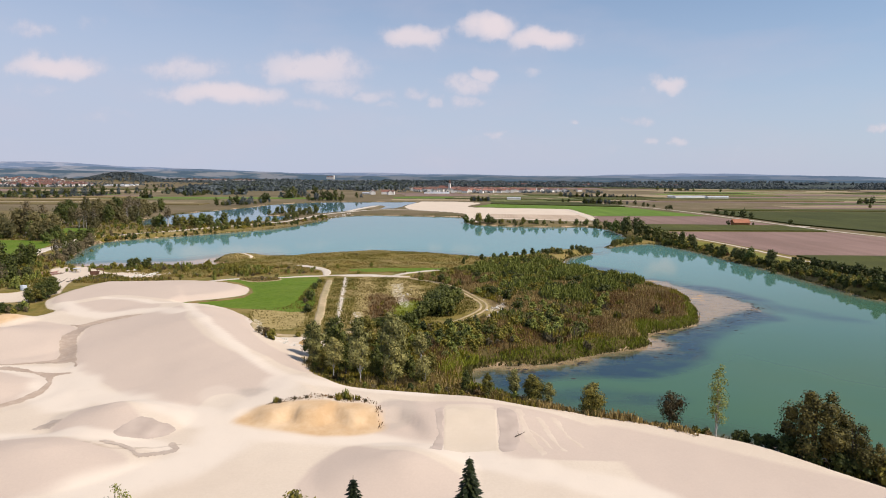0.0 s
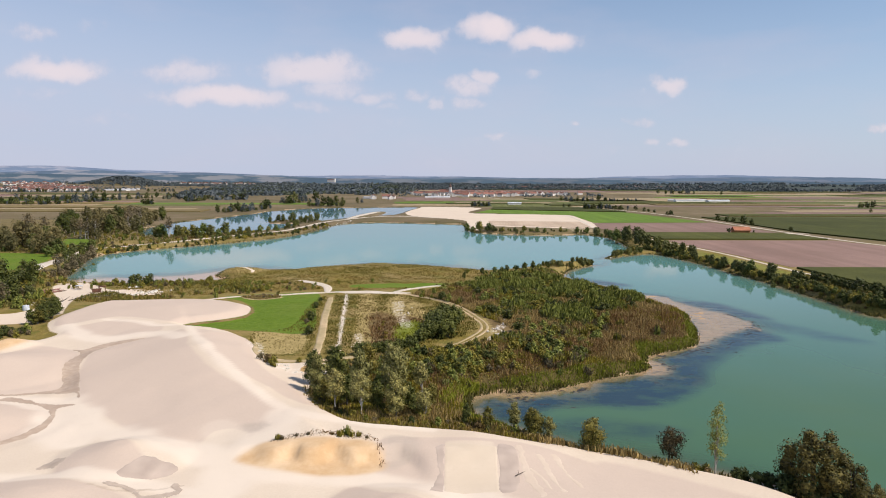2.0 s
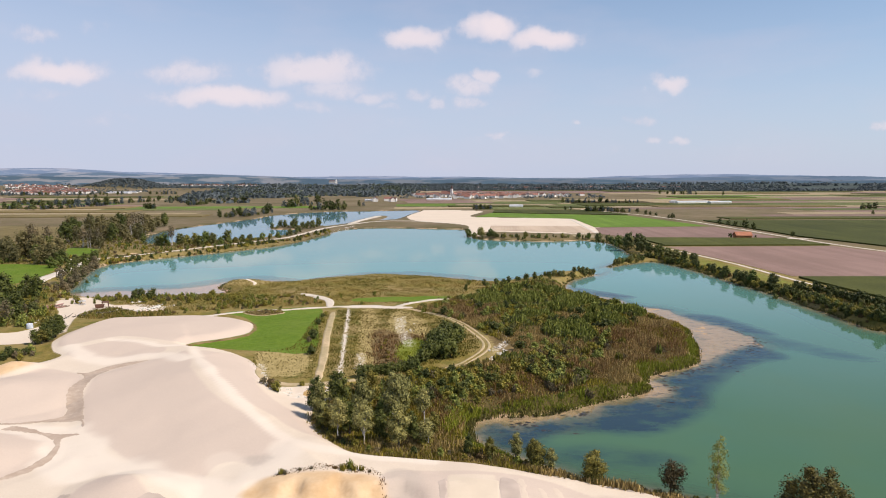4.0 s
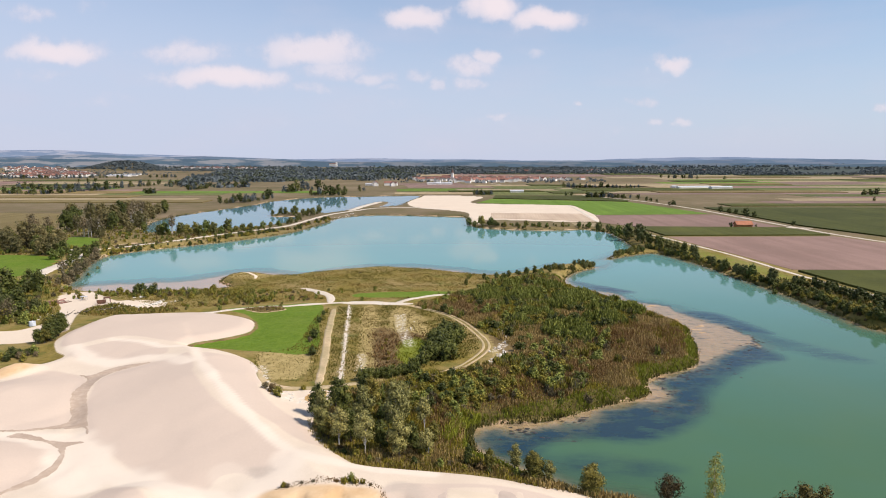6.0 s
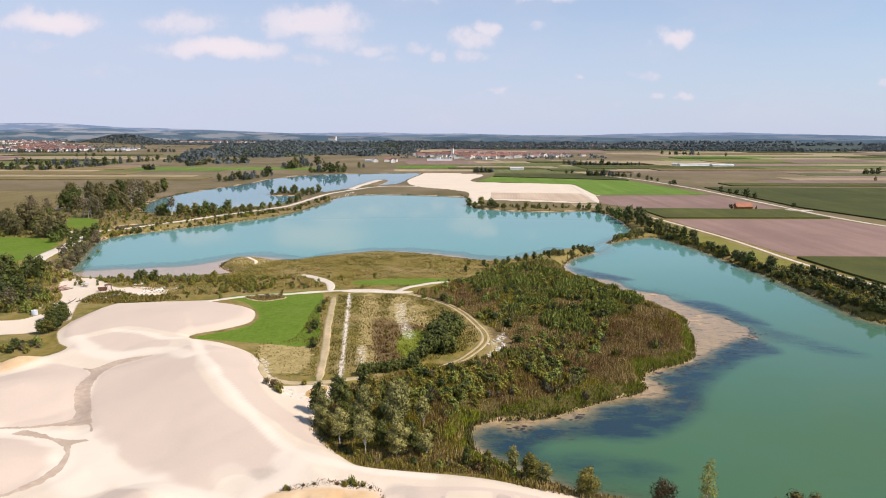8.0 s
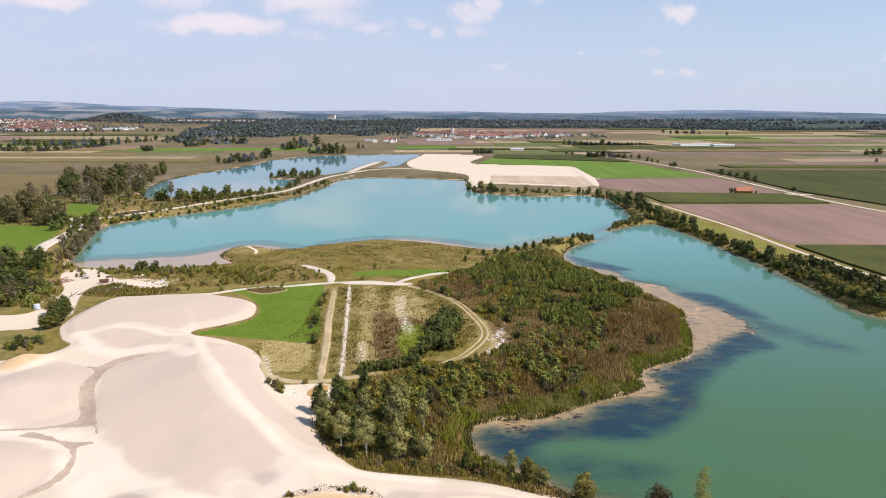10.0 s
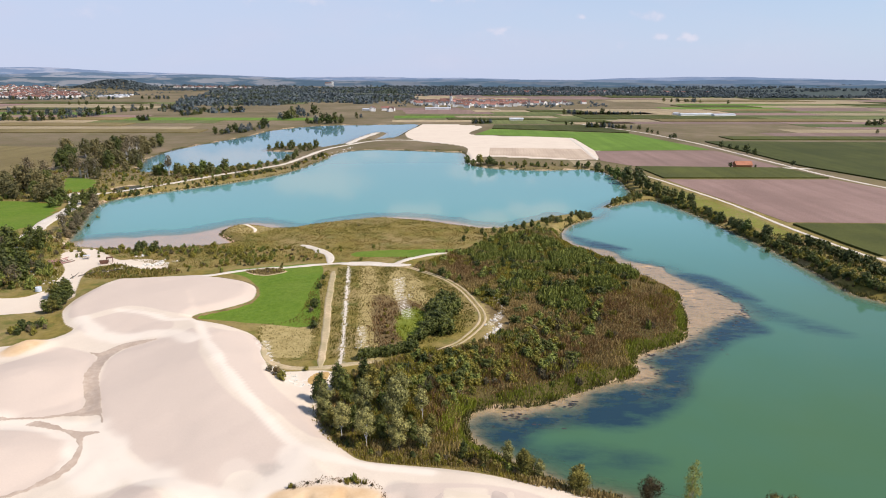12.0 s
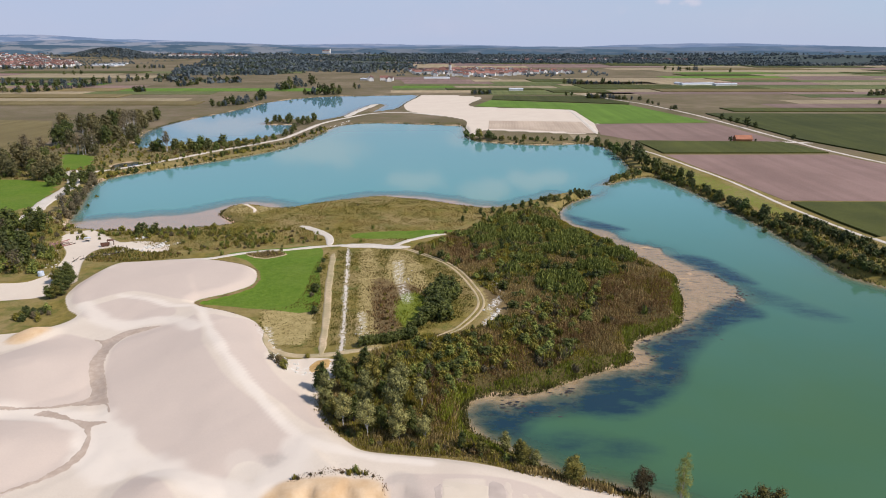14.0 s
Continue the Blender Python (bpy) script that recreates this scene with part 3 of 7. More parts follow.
PIT = smooth([(-76, 1060), (28, 1042), (12, 885), (138, 845), (131, 632), (23, 640), (16, 590), (4, 646), (5, 718), (-12, 756), (-71, 839)])
MEADOW = smooth([(-94, 248), (-72, 257), (-58, 257), (-53, 230), (-46, 193), (-62, 191), (-76, 193), (-88, 196), (-77, 207), (-74, 220), (-77, 230), (-84, 240)])
LAWNS = [smooth(s) for s in ([(-300, 385), (-253, 384), (-238, 366), (-224, 322), (-245, 305), (-290, 310)], [(-304, 487), (-275, 475), (-258, 430), (-275, 432)],
                             [(-45, 270), (-15, 272), (-8, 280), (0, 286), (-20, 284), (-45, 278)])]
DRY = [smooth(s) for s in ([(-62, 190), (-47, 191), (-44, 168), (-55, 170)], [(-40, 248), (-34, 248), (-22, 172), (-28, 170)], [(-28, 248), (-18, 245), (-12, 215), (-20, 180), (-24, 200)],
                           [(-130, 330), (-108, 330), (-96, 322), (-110, 312)], [(6, 214), (14, 205), (16, 186), (9, 178), (9, 195)])]
MOUNDS = [(-112, 148, 20, 17, 0, 3.2), (-98, 114, 17, 13, 0, 2.6), (-56, 101, 11, 8, -10, 2.6), (-60, 86, 15, 9, 0, 2.2), 
          (-8, 85, 11, 9, 0, 2.2), (-100, 212, 30, 22, 0, 1.6), (-124, 170, 7, 5, 20, 2.2), (-124, 182, 6, 4, 20, 1.4), (-150, 120, 25, 20, 0, 3.0)]
CHANNELS = [smooth(s, False) for s in ([(-86, 173), (-95, 168), (-99, 163), (-97, 154), (-91, 142), (-83, 131)], [(-89, 139), (-90, 134), (-96, 131), (-112, 131)],
                                       [(-104, 128), (-90, 127), (-83, 124), (-79, 119), (-77, 114), (-79, 108), (-84, 103), (-95, 98)], [(-40, 102), (-50, 94), (-60, 93), (-63, 95)],
                                       [(-42, 92), (-50, 89), (-55, 90)])]
TRAILS = [(smooth(s, False), w) for s, w in (([(-112, 197), (-100, 193), (-91, 188), (-82, 187), (-73, 171), (-64, 156.5), (-54, 142.5), (-43, 129), (-33, 118), (-22, 113), (-5, 111)], 1.8),
                                             ([(-33, 116), (-34, 107), (-38, 101), (-45, 103), (-54, 106), (-69, 115), (-80, 125), (-100, 129), (-140, 130)], 4.5),
                                             ([(-34, 107), (-36, 95), (-38, 88), (-45, 80), (-52, 70)], 6.0), ([(-36, 96), (-16, 95), (-4, 91), (7, 87), (25, 79)], 4.0),
                                             ([(-75, 94), (-54, 93), (-40, 90)], 2.5), ([(-81, 127), (-79, 118), (-68, 108)], 5.0), ([(-120, 190), (-104, 176), (-88, 177), (-76, 170)], 3.5))]
GREYS = [smooth(s) for s in ([(-40, 112), (-36.6, 112.5), (-34, 110.8), (-36.8, 108.6)], [(-13, 106.5), (-8, 107), (-7, 103), (-12, 98)])]
HEAPS = [smooth(s, True, 3) for s in (
    [(-129.5, 199), (-134.5, 213), (-129.6, 227), (-130, 237), (-121, 240), (-96, 237), (-87, 236.6), (-77, 225.5), (-73, 218), (-73.2, 208), (-77.6, 202), (-84.6, 196.6), (-90, 193), (-101, 197.5), (-106, 199.5), (-111, 200), (-117, 196), (-124, 191)],
    [(-116.6, 182), (-118, 188), (-107.6, 196.5), (-100.8, 193), (-93, 190), (-88, 184.3), (-87, 179.8), (-91, 177.2), (-96.5, 176.7), (-106.6, 178)],
    [(-95.7, 161.7), (-94.7, 170), (-88, 174), (-81.5, 175), (-79.4, 178.5), (-72.5, 166), (-69.5, 158.4), (-62.3, 148), (-54, 137.6), (-45, 129.5), (-37.4, 123.5), (-33.5, 118.7), (-32, 113.7), (-32.6, 109.6), (-36, 107), (-42, 103.5), (-46, 103.3),
     (-51, 104.2), (-59, 110.5), (-66.7, 117), (-75, 123.8), (-79, 127.6), (-84.4, 136.3), (-91, 147.5), (-94.5, 156.4)],
    [(-75.5, 178.5), (-69, 178.2), (-60.6, 180), (-56.4, 173.6), (-53, 163.4), (-51.8, 155), (-46, 145), (-38.4, 137.4), (-30.3, 129.3), (-27, 126), (-29.5, 121.8), (-34.5, 125), (-42.5, 132.7), (-52, 140), (-59.3, 147.7), (-65.8, 157.6)],
    [(-125, 135), (-124, 155), (-118, 168), (-115.3, 170.6), (-105.5, 167.4), (-100.5, 163.3), (-98.7, 158), (-97, 151.3), (-93, 144), (-90, 139), (-89.5, 134.3), (-93.7, 132.7), (-98.5, 131.6), (-107.7, 131.8)],
    [(-118, 120), (-105.4, 128.4), (-95.7, 128.6), (-88.2, 126.5), (-81.7, 122), (-79, 118), (-78, 112), (-79.8, 107.2), (-84, 104.2), (-90, 100), (-112, 104)],
    [(-64, 95.3), (-64.5, 100), (-64, 104.8), (-61.5, 107.5), (-55.2, 102), (-50.7, 98.1), (-52.4, 95.7), (-53.4, 93.4), (-58.7, 92.8)],
    [(-76, 92), (-71, 94.3), (-64.5, 93), (-53.4, 89.5), (-48.6, 87.6), (-46, 84.8), (-47, 82), (-50.8, 78.2), (-55, 75), (-62, 72), (-76, 80)],
    [(-21, 83), (-19, 88.5), (-16, 92.6), (-11.2, 88.4), (-2.3, 84.6), (2, 80), (0, 74), (-19, 74)])]
DISC = smooth([(-44.5, 105), (-44.6, 107.5), (-44, 110), (-41, 110.8), (-37.4, 108.7), (-37.3, 105.8), (-39.8, 104), (-42.6, 103.5)])
TERRACE = smooth([(-13, 106), (2, 107.5), (14, 106.5), (24, 101), (34, 95), (24, 90), (8, 89), (-6, 89), (-13, 96)])
FACE = np.array([(-2.4, 106), (5.6, 106.5), (6.2, 90.5), (-1.8, 89.5)])
YELLOW = [smooth(s) for s in ([(-36, 99), (-34, 103.6), (-28, 104.6), (-20, 105), (-14.5, 104.2), (-12.5, 98), (-22, 95.5)], [(-130, 166), (-127, 172.5), (-121.5, 173.5), (-120, 169.5), (-125, 164)],
                               [(-39, 151), (-37, 154), (-34, 153), (-35, 150)])]
BROWN = [smooth(s) for s in ([(-31, 218), (-23, 217), (-19, 200), (-18, 178), (-24, 174)], [(-86, 247), (-79, 251), (-71, 248), (-77, 243)], [(8, 218), (16, 214), (20, 200), (14, 186), (10, 196)], [(-22, 215), (-14, 212), (-13, 190), (-19, 186)])]
LIME = [smooth(s) for s in ([(-19.2, 207), (-13, 206), (-9, 194), (-11, 182), (-17, 179.5), (-20.5, 193)], [(141, 395), (152, 345), (156, 312), (167, 312), (169, 345), (164, 400), (150, 455), (140, 440)])]
RUBBLE = [(smooth([(-32.5, 161), (-35, 180), (-40, 213), (-45.5, 252)], False), 0.95), (smooth([(-26, 166), (-29, 178), (-31, 190)], False), 1.6), (smooth([(-24, 240), (-22, 222), (-17, 200)], False), 2.2),
          (smooth([(12, 222), (14, 206), (9, 192)], False), 1.6), (smooth([(13, 193), (8, 181)], False), 1.5), (smooth([(-58, 176), (-54, 167), (-50, 160)], False), 2.2),
          (smooth([(-46, 152), (-40, 150), (-36, 156), (-34, 146)], False), 3.2), (smooth([(-140, 251), (-128, 257), (-120, 262)], False), 1.4), (smooth([(-145, 243), (-135, 250)], False), 2.0),
          (smooth([(-62, 276), (-64, 280)], False), 1.6), (smooth([(-172, 255), (-165, 247), (-160, 238)], False), 1.5), (smooth([(-200, 300), (-190, 296), (-180, 290)], False), 2.0)]
SCRUB = smooth([(-33, 136), (-29, 156), (-12, 172), (2, 176), (10, 180), (16, 195), (8, 214), (-3, 237), (-20, 254), (-8, 274), (12, 302), (28, 322), (48, 326), (49, 313), (60, 290),
                (68, 268), (74, 250), (81, 236), (79, 222), (75, 205), (68, 188), (52, 177), (48, 164), (36, 157), (24, 149), (4, 144), (1, 135), (4, 126), (12, 117), (-14, 118), (-28, 130)])
ISLETS = [smooth(s) for s in ([(-150, 700), (-143, 760), (-138, 840), (-126, 925), (-108, 920), (-110, 845), (-112, 800), (-60, 806), (-20, 765), (10, 700), (-20, 695), (-60, 715), (-100, 720), (-128, 700)],
                              [(-214, 702), (-206, 735), (-185, 742), (-160, 735), (-150, 690), (-154, 640), (-165, 610), (-172, 640), (-176, 690), (-195, 690)])]
OVAL = smooth([(-86.5, 247), (-79, 251.5), (-70.5, 248), (-77, 242.5)])
STRAIT = smooth([(68, 376), (82, 398), (93, 395), (88, 378), (79, 366)])
WATERS = (LAKE_EAST, LAKE_MIDDLE, LAKE_FAR, POND, STRAIT)


def water_distance(x, y):
    d = np.full(np.shape(x), 60.0)
    for w in WATERS:
        d = np.minimum(d, signed(x, y, w, 60.0))
    for s in ISLETS:
        d = np.maximum(d, -signed(x, y, s, 20.0))
    return d


def hills(x, y):
    """Far rising ground round the plain."""
    r = np.hypot(x, y)
    ridge = 22 + 12 * rolling(x, y, 900, 1) + 10 * ease(-x - 0.1 * np.abs(y), 300, 2300)
    return ridge * ease(r, 2900, 4750) + 34 * ease(np.hypot((x + 1690) / 230, (y - 3200) / 150), 1.0, 0.1)


CREST = [(-82, 188, 1.2), (-73, 171, 4.2), (-64, 156.5, 5.4), (-54, 142.5, 4.6), (-43, 129, 3.4), (-33, 118, 1.9), (-22, 113, 0.6)]


def crest_rise(x, y):
    """The long heap under the quarry road: gentle to the west, steep to the east."""
    best = np.zeros(np.shape(x))
    for (ax, ay, ah), (bx, by, bh) in zip(CREST[:-1], CREST[1:]):
        dx, dy = bx - ax, by - ay
        t = np.clip(((x - ax) * dx + (y - ay) * dy) / (dx * dx + dy * dy), 0, 1)
        ox, oy = x - ax - t * dx, y - ay - t * dy
        east = (ox * -dy + oy * dx) > 0
        h = ah + (bh - ah) * t
        wide = np.where(east, 16.0, 28.0) * (0.92 + 0.2 * rolling(x, y, 11, 12))
        d = np.hypot(ox, oy) / wide
        best = np.maximum(best, h * np.clip(1.04 - np.sqrt(d * d + 0.012), 0, 1))
    return best


def height(x, y):
    x, y = np.asarray(x, float), np.asarray(y, float)
    d = water_distance(x, y)
    near = ease(np.hypot(x, y), 700, 450)
    land = 1.5 + near * (0.8 + 0.9 * rolling(x, y, 28, 3) + 0.35 * rolling(x, y, 7, 4) - 0.4)
    land = np.where((np.abs(x - 240) < 140) & (y > 280), 1.5, land)
    # the quarry floor and its heaps
    s = signed(x, y, SAND, 30.0)
    inside = ease(s, 2.5, -4.0)
    floor_z = 2.5 + 0.35 * rolling(x, y, 18, 5) + 1.9 * ease(y + 2.6 * np.abs(np.sin((x + 34) / 6.6 * math.pi)) * ease(np.abs(x + 24), 11.5, 9) + (2.2 * (rolling(x, y, 3, 15) - 0.5) + 1.0 * (rolling(x, y, 1.2, 28) - 0.5)) * ease(x, -5, -9), 100.6 - 7 * ease(x, -9, -4), 104.0) * ease(x, -45, -20) * ease(y, 135, 112) * ease(x, 24, 0) - 0.9 * ease(x, 10, 45) + 1.3 * ease(y, 165, 190)
    for cx, cy, rx, ry, turn, rise in MOUNDS:
        c, sn = math.cos(radians(turn)), math.sin(radians(turn))
        a, b = ((x - cx) * c + (y - cy) * sn) / rx, ((y - cy) * c - (x - cx) * sn) / ry
        r = np.sqrt(a * a + b * b) * (0.9 + 0.25 * rolling(x, y, 9, 6))
        floor_z = floor_z + rise * np.clip(1.08 - r, 0, 0.92) / 0.92
    floor_z = floor_z + 0.12 * rolling(x, y, 3, 8)
    floor_z = floor_z + crest_rise(x, y)
    for c in CHANNELS[:3]:
        dc, _ = to_line(x, y, c, False, 6.0)
        floor_z = floor_z - 0.25 * ease(dc, 3.5, 0.5)
    land = land * (1 - inside) + floor_z * inside
    # banks and beds
    rise = ease(d, -0.5, 5.0)
    z = -0.25 + rise * (land + 0.25)
    bed = np.clip(0.05 + d * 0.22, -4.0, 0.0)
    flats = np.zeros(x.shape, bool)
    for s, base, fall in ((FRINGE, 0.03, 0.28), *((s, -0.22, 0.07) for s in SHALLOW[:2])):
        f = signed(x, y, s, 20.0) + 5 * (rolling(x, y, 9, 14) - 0.5) + 2.5 * (rolling(x, y, 2.6, 16) - 0.5)
        shelf = base - 0.06 * rolling(x, y, 7, 9) - 0.07 * rolling(x, y, 2.2, 10) - 0.10 * ease(f, -2.5, 0) - fall * np.maximum(f, 0)
        flats |= f < (0 if base > 0 else 12)
        bed = np.where(f < 12, np.maximum(bed, np.minimum(shelf, 0.07)), bed)
    z = np.where(d < 0, np.where(flats, bed, np.minimum(bed, 0.02 + 0.05 * d)), z)
    return z + hills(x, y)


def graded(lo, mid, hi, step, grow_lo, grow_hi):
    """Grid lines, close together in the core and wider apart outwards."""
    mid = list(mid)
    up, s, v = [], step, mid[-1]
    while v < hi:
        s *= grow_hi
        v += s
        up.append(v)
    down, s, v = [], step, mid[0]
    while v > lo:
        s *= grow_lo
        v -= s
        down.append(v)
    return np.array(down[::-1] + mid + up)


def sheet(name, xs, ys, zs, keep=None):
    """A grid mesh; keep picks the cells."""
    ny, nx = zs.shape
    gx, gy = np.meshgrid(xs, ys)
    me = bpy.data.meshes.new(name)
    idx = np.arange(nx * ny).reshape(ny, nx)
    quads = np.stack([idx[:-1, :-1], idx[:-1, 1:], idx[1:, 1:], idx[1:, :-1]], -1)
    quads = quads[keep] if keep is not None else quads.reshape(-1, 4)
    used = np.unique(quads)
    remap = np.full(nx * ny, -1)
    remap[used] = np.arange(len(used))
    quads = remap[quads]
    co = np.stack([gx, gy, zs], -1).reshape(-1, 3)[used]
    fill_mesh(me, co, quads)
    return me, used


def fill_mesh(me, co, faces, smooth_shade=True):
    """Vertices and faces of one size, put into a mesh."""
    co, faces = np.asarray(co, np.float32), np.asarray(faces, np.int32)
    k = faces.shape[1]
    me.vertices.add(len(co))
    me.vertices.foreach_set("co", co.ravel())
    me.loops.add(faces.size)
    me.loops.foreach_set("vertex_index", faces.ravel())
    me.polygons.add(len(faces))
    me.polygons.foreach_set("loop_start", np.arange(0, faces.size, k, dtype=np.int32))
    me.polygons.foreach_set("use_smooth", np.full(len(faces), smooth_shade))
    me.update(calc_edges=True)
    me.validate()


def paint(me, name, values):
    me.attributes.new(name, "FLOAT", "POINT").data.foreach_set("value", np.asarray(values, np.float32))


def part(name, me, mat, parent=None, label=""):
    """One mesh object, under a thing or a part."""
    if isinstance(me, bmesh.types.BMesh):
        bm, me = me, bpy.data.meshes.new(name)
        bm.to_mesh(me)
        bm.free()
    if mat and not me.materials:
        me.materials.append(mat)
    ob = new(name, me)
    if parent:
        ob.parent = parent
    return tagged(ob, label=label) if label else ob


# ---- ground and water ----
def core(*stretches):
    return np.concatenate([np.arange(a, b, s) for a, b, s in stretches])


XS = graded(-4900, core((-168, -112, 1.2), (-112, 62, 0.9), (62, 172, 1.3)), 4950, 1.3, 1.05, 1.05)
YS = graded(-1500, core((74, 138, 0.6), (138, 260, 1.2), (260, 400, 1.8)), 4950, 1.8, 1.10, 1.022)
GX, GY = np.meshgrid(XS, YS)
GZ = height(GX, GY)
ground_me, used = sheet("ground", XS, YS, GZ)


def on_ground(x, y):
    """The height of the finished ground at one point."""
    i, j = int(np.clip(np.searchsorted(XS, x) - 1, 0, len(XS) - 2)), int(np.clip(np.searchsorted(YS, y) - 1, 0, len(YS) - 2))
    a, c = (x - XS[i]) / (XS[i + 1] - XS[i]), (y - YS[j]) / (YS[j + 1] - YS[j])
    return float((GZ[j, i] * (1 - a) + GZ[j, i + 1] * a) * (1 - c) + (GZ[j + 1, i] * (1 - a) + GZ[j + 1, i + 1] * a) * c)


def ground_at(x, y):
    """The height of the finished ground at many points."""
    i, j = np.clip(np.searchsorted(XS, x) - 1, 0, len(XS) - 2), np.clip(np.searchsorted(YS, y) - 1, 0, len(YS) - 2)
    a, c = (x - XS[i]) / (XS[i + 1] - XS[i]), (y - YS[j]) / (YS[j + 1] - YS[j])
    return (GZ[j, i] * (1 - a) + GZ[j, i + 1] * a) * (1 - c) + (GZ[j + 1, i] * (1 - a) + GZ[j + 1, i + 1] * a) * c


fx, fy = GX.ravel()[used], GY.ravel()[used]


def inside_of(shapes, soft, reach=12.0):
    v = np.zeros(fx.shape)
    for s in shapes:
        v = np.maximum(v, ease(signed(fx, fy, s, reach), soft, -soft))
    return v


def along(lines, reach=10.0):
    v = np.zeros(fx.shape)
    for s, w in lines:
        d, _ = to_line(fx, fy, s, False, reach)
        v = np.maximum(v, ease(d + 0.5 * w * (rolling(fx, fy, 4, 13) - 0.5), 1.05 * w, 0.45 * w))
    return v


dw = water_distance(fx, fy)
paint(ground_me, "sand", inside_of([SAND, *YARD, PIT], 1.0))
sand_d = signed(fx, fy, SAND, 8)
rim = ease(np.abs(sand_d - 0.7), 0.75, 0.35) * (fx > -97) * (fx < -44) * (fy > 186) * (fy < 243)
paint(ground_me, "lawn", inside_of([MEADOW, *LAWNS], 1.0) * (1 - inside_of([OVAL], 0.8)) * (1 - rim))
paint(ground_me, "dry", inside_of(DRY, 4.0))
paint(ground_me, "shaded_litter", inside_of([SCRUB], 2.0))
paint(ground_me, "silt", np.maximum(inside_of([FRINGE, *SHALLOW], 2.0) * (dw < 0.8), ease(dw, 0.3, -0.4)))
paint(ground_me, "pale_bed", inside_of(SHALLOW[:2], 2.0))
paint(ground_me, "trail", np.maximum(along(TRAILS), 0.4 * inside_of([smooth([(-47, 112), (-44, 114.5), (-40, 112), (-37.5, 109), (-39, 105.5), (-44, 106.5)])], 0.8)))
paint(ground_me, "wet", 0.5 * along([(CHANNELS[4], 0.8)]))
paint(ground_me, "grey", 0.55 * inside_of(GREYS, 0.7))
paint(ground_me, "yellow", np.maximum(inside_of(YELLOW[:1], 0.8), inside_of(YELLOW[1:], 0.9)))
paint(ground_me, "brown", np.maximum(inside_of(BROWN, 4.0), rim))
paint(ground_me, "lime", np.maximum(inside_of(LIME[:1], 3.0), 0.5 * inside_of(LIME[1:], 4.0)))
paint(ground_me, "rubble", along(RUBBLE))
terrace = ease(signed(fx, fy, TERRACE, 6), 0.6, -0.6) * (1 - ease(signed(fx, fy, FACE, 6), 0.5, -0.5))
slope = 1.0 * ease(signed(fx, fy, smooth([(22, 103), (34, 99), (48, 90), (64, 80), (78, 62), (60, 40), (30, 60), (24, 86)]), 6), 2.0, -2.0)
heap = inside_of(HEAPS, 1.1) * (1 - inside_of([DISC], 0.6))
paint(ground_me, "heap", np.maximum(np.maximum(heap, terrace), slope))
paint(ground_me, "plain", ease(np.hypot(fx, fy), 450, 650))
# the haze tint of the far ground sets in with distance
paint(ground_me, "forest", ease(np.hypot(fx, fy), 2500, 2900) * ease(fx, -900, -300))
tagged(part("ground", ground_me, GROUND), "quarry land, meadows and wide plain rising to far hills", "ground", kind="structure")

WX = graded(-330, core((-232, 0, 2.0), (0, 110, 1.0), (110, 172, 2.0)), 230, 2.0, 1.05, 1.05)
WY = graded(30, core((60, 118, 2.0), (118, 270, 1.0), (270, 420, 2.0)), 1110, 2.0, 1.05, 1.012)
WGX, WGY = np.meshgrid(WX, WY)
wd = water_distance(WGX, WGY)
cell = np.minimum(np.minimum(wd[:-1, :-1], wd[1:, 1:]), np.minimum(wd[1:, :-1], wd[:-1, 1:])) < 1.0
water_me, used = sheet("lake_water", WX, WY, np.zeros_like(WGX), cell)
fx, fy = WGX.ravel()[used], WGY.ravel()[used]
bed_z = height(fx, fy)
paint(water_me, "deep", np.clip(1 - np.exp(bed_z * 1.35), 0, 1) * (bed_z < 0))
weeds = np.maximum(np.maximum(0.95 * inside_of([WEED_BAND], 4.0), 0.85 * inside_of(WEED[:2], 4.0)), 0.6 * inside_of(WEED[2:], 6.0))
# the same mask also darkens the whole pond
paint(water_me, "weed", np.maximum(weeds, 2.0 * inside_of([POND], 1.0)))
# the paler tint grows with distance across the lakes
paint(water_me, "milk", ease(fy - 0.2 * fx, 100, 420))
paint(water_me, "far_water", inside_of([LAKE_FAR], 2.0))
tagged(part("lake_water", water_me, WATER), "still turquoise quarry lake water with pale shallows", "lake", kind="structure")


# ---- roads and tracks ----
LINES = []


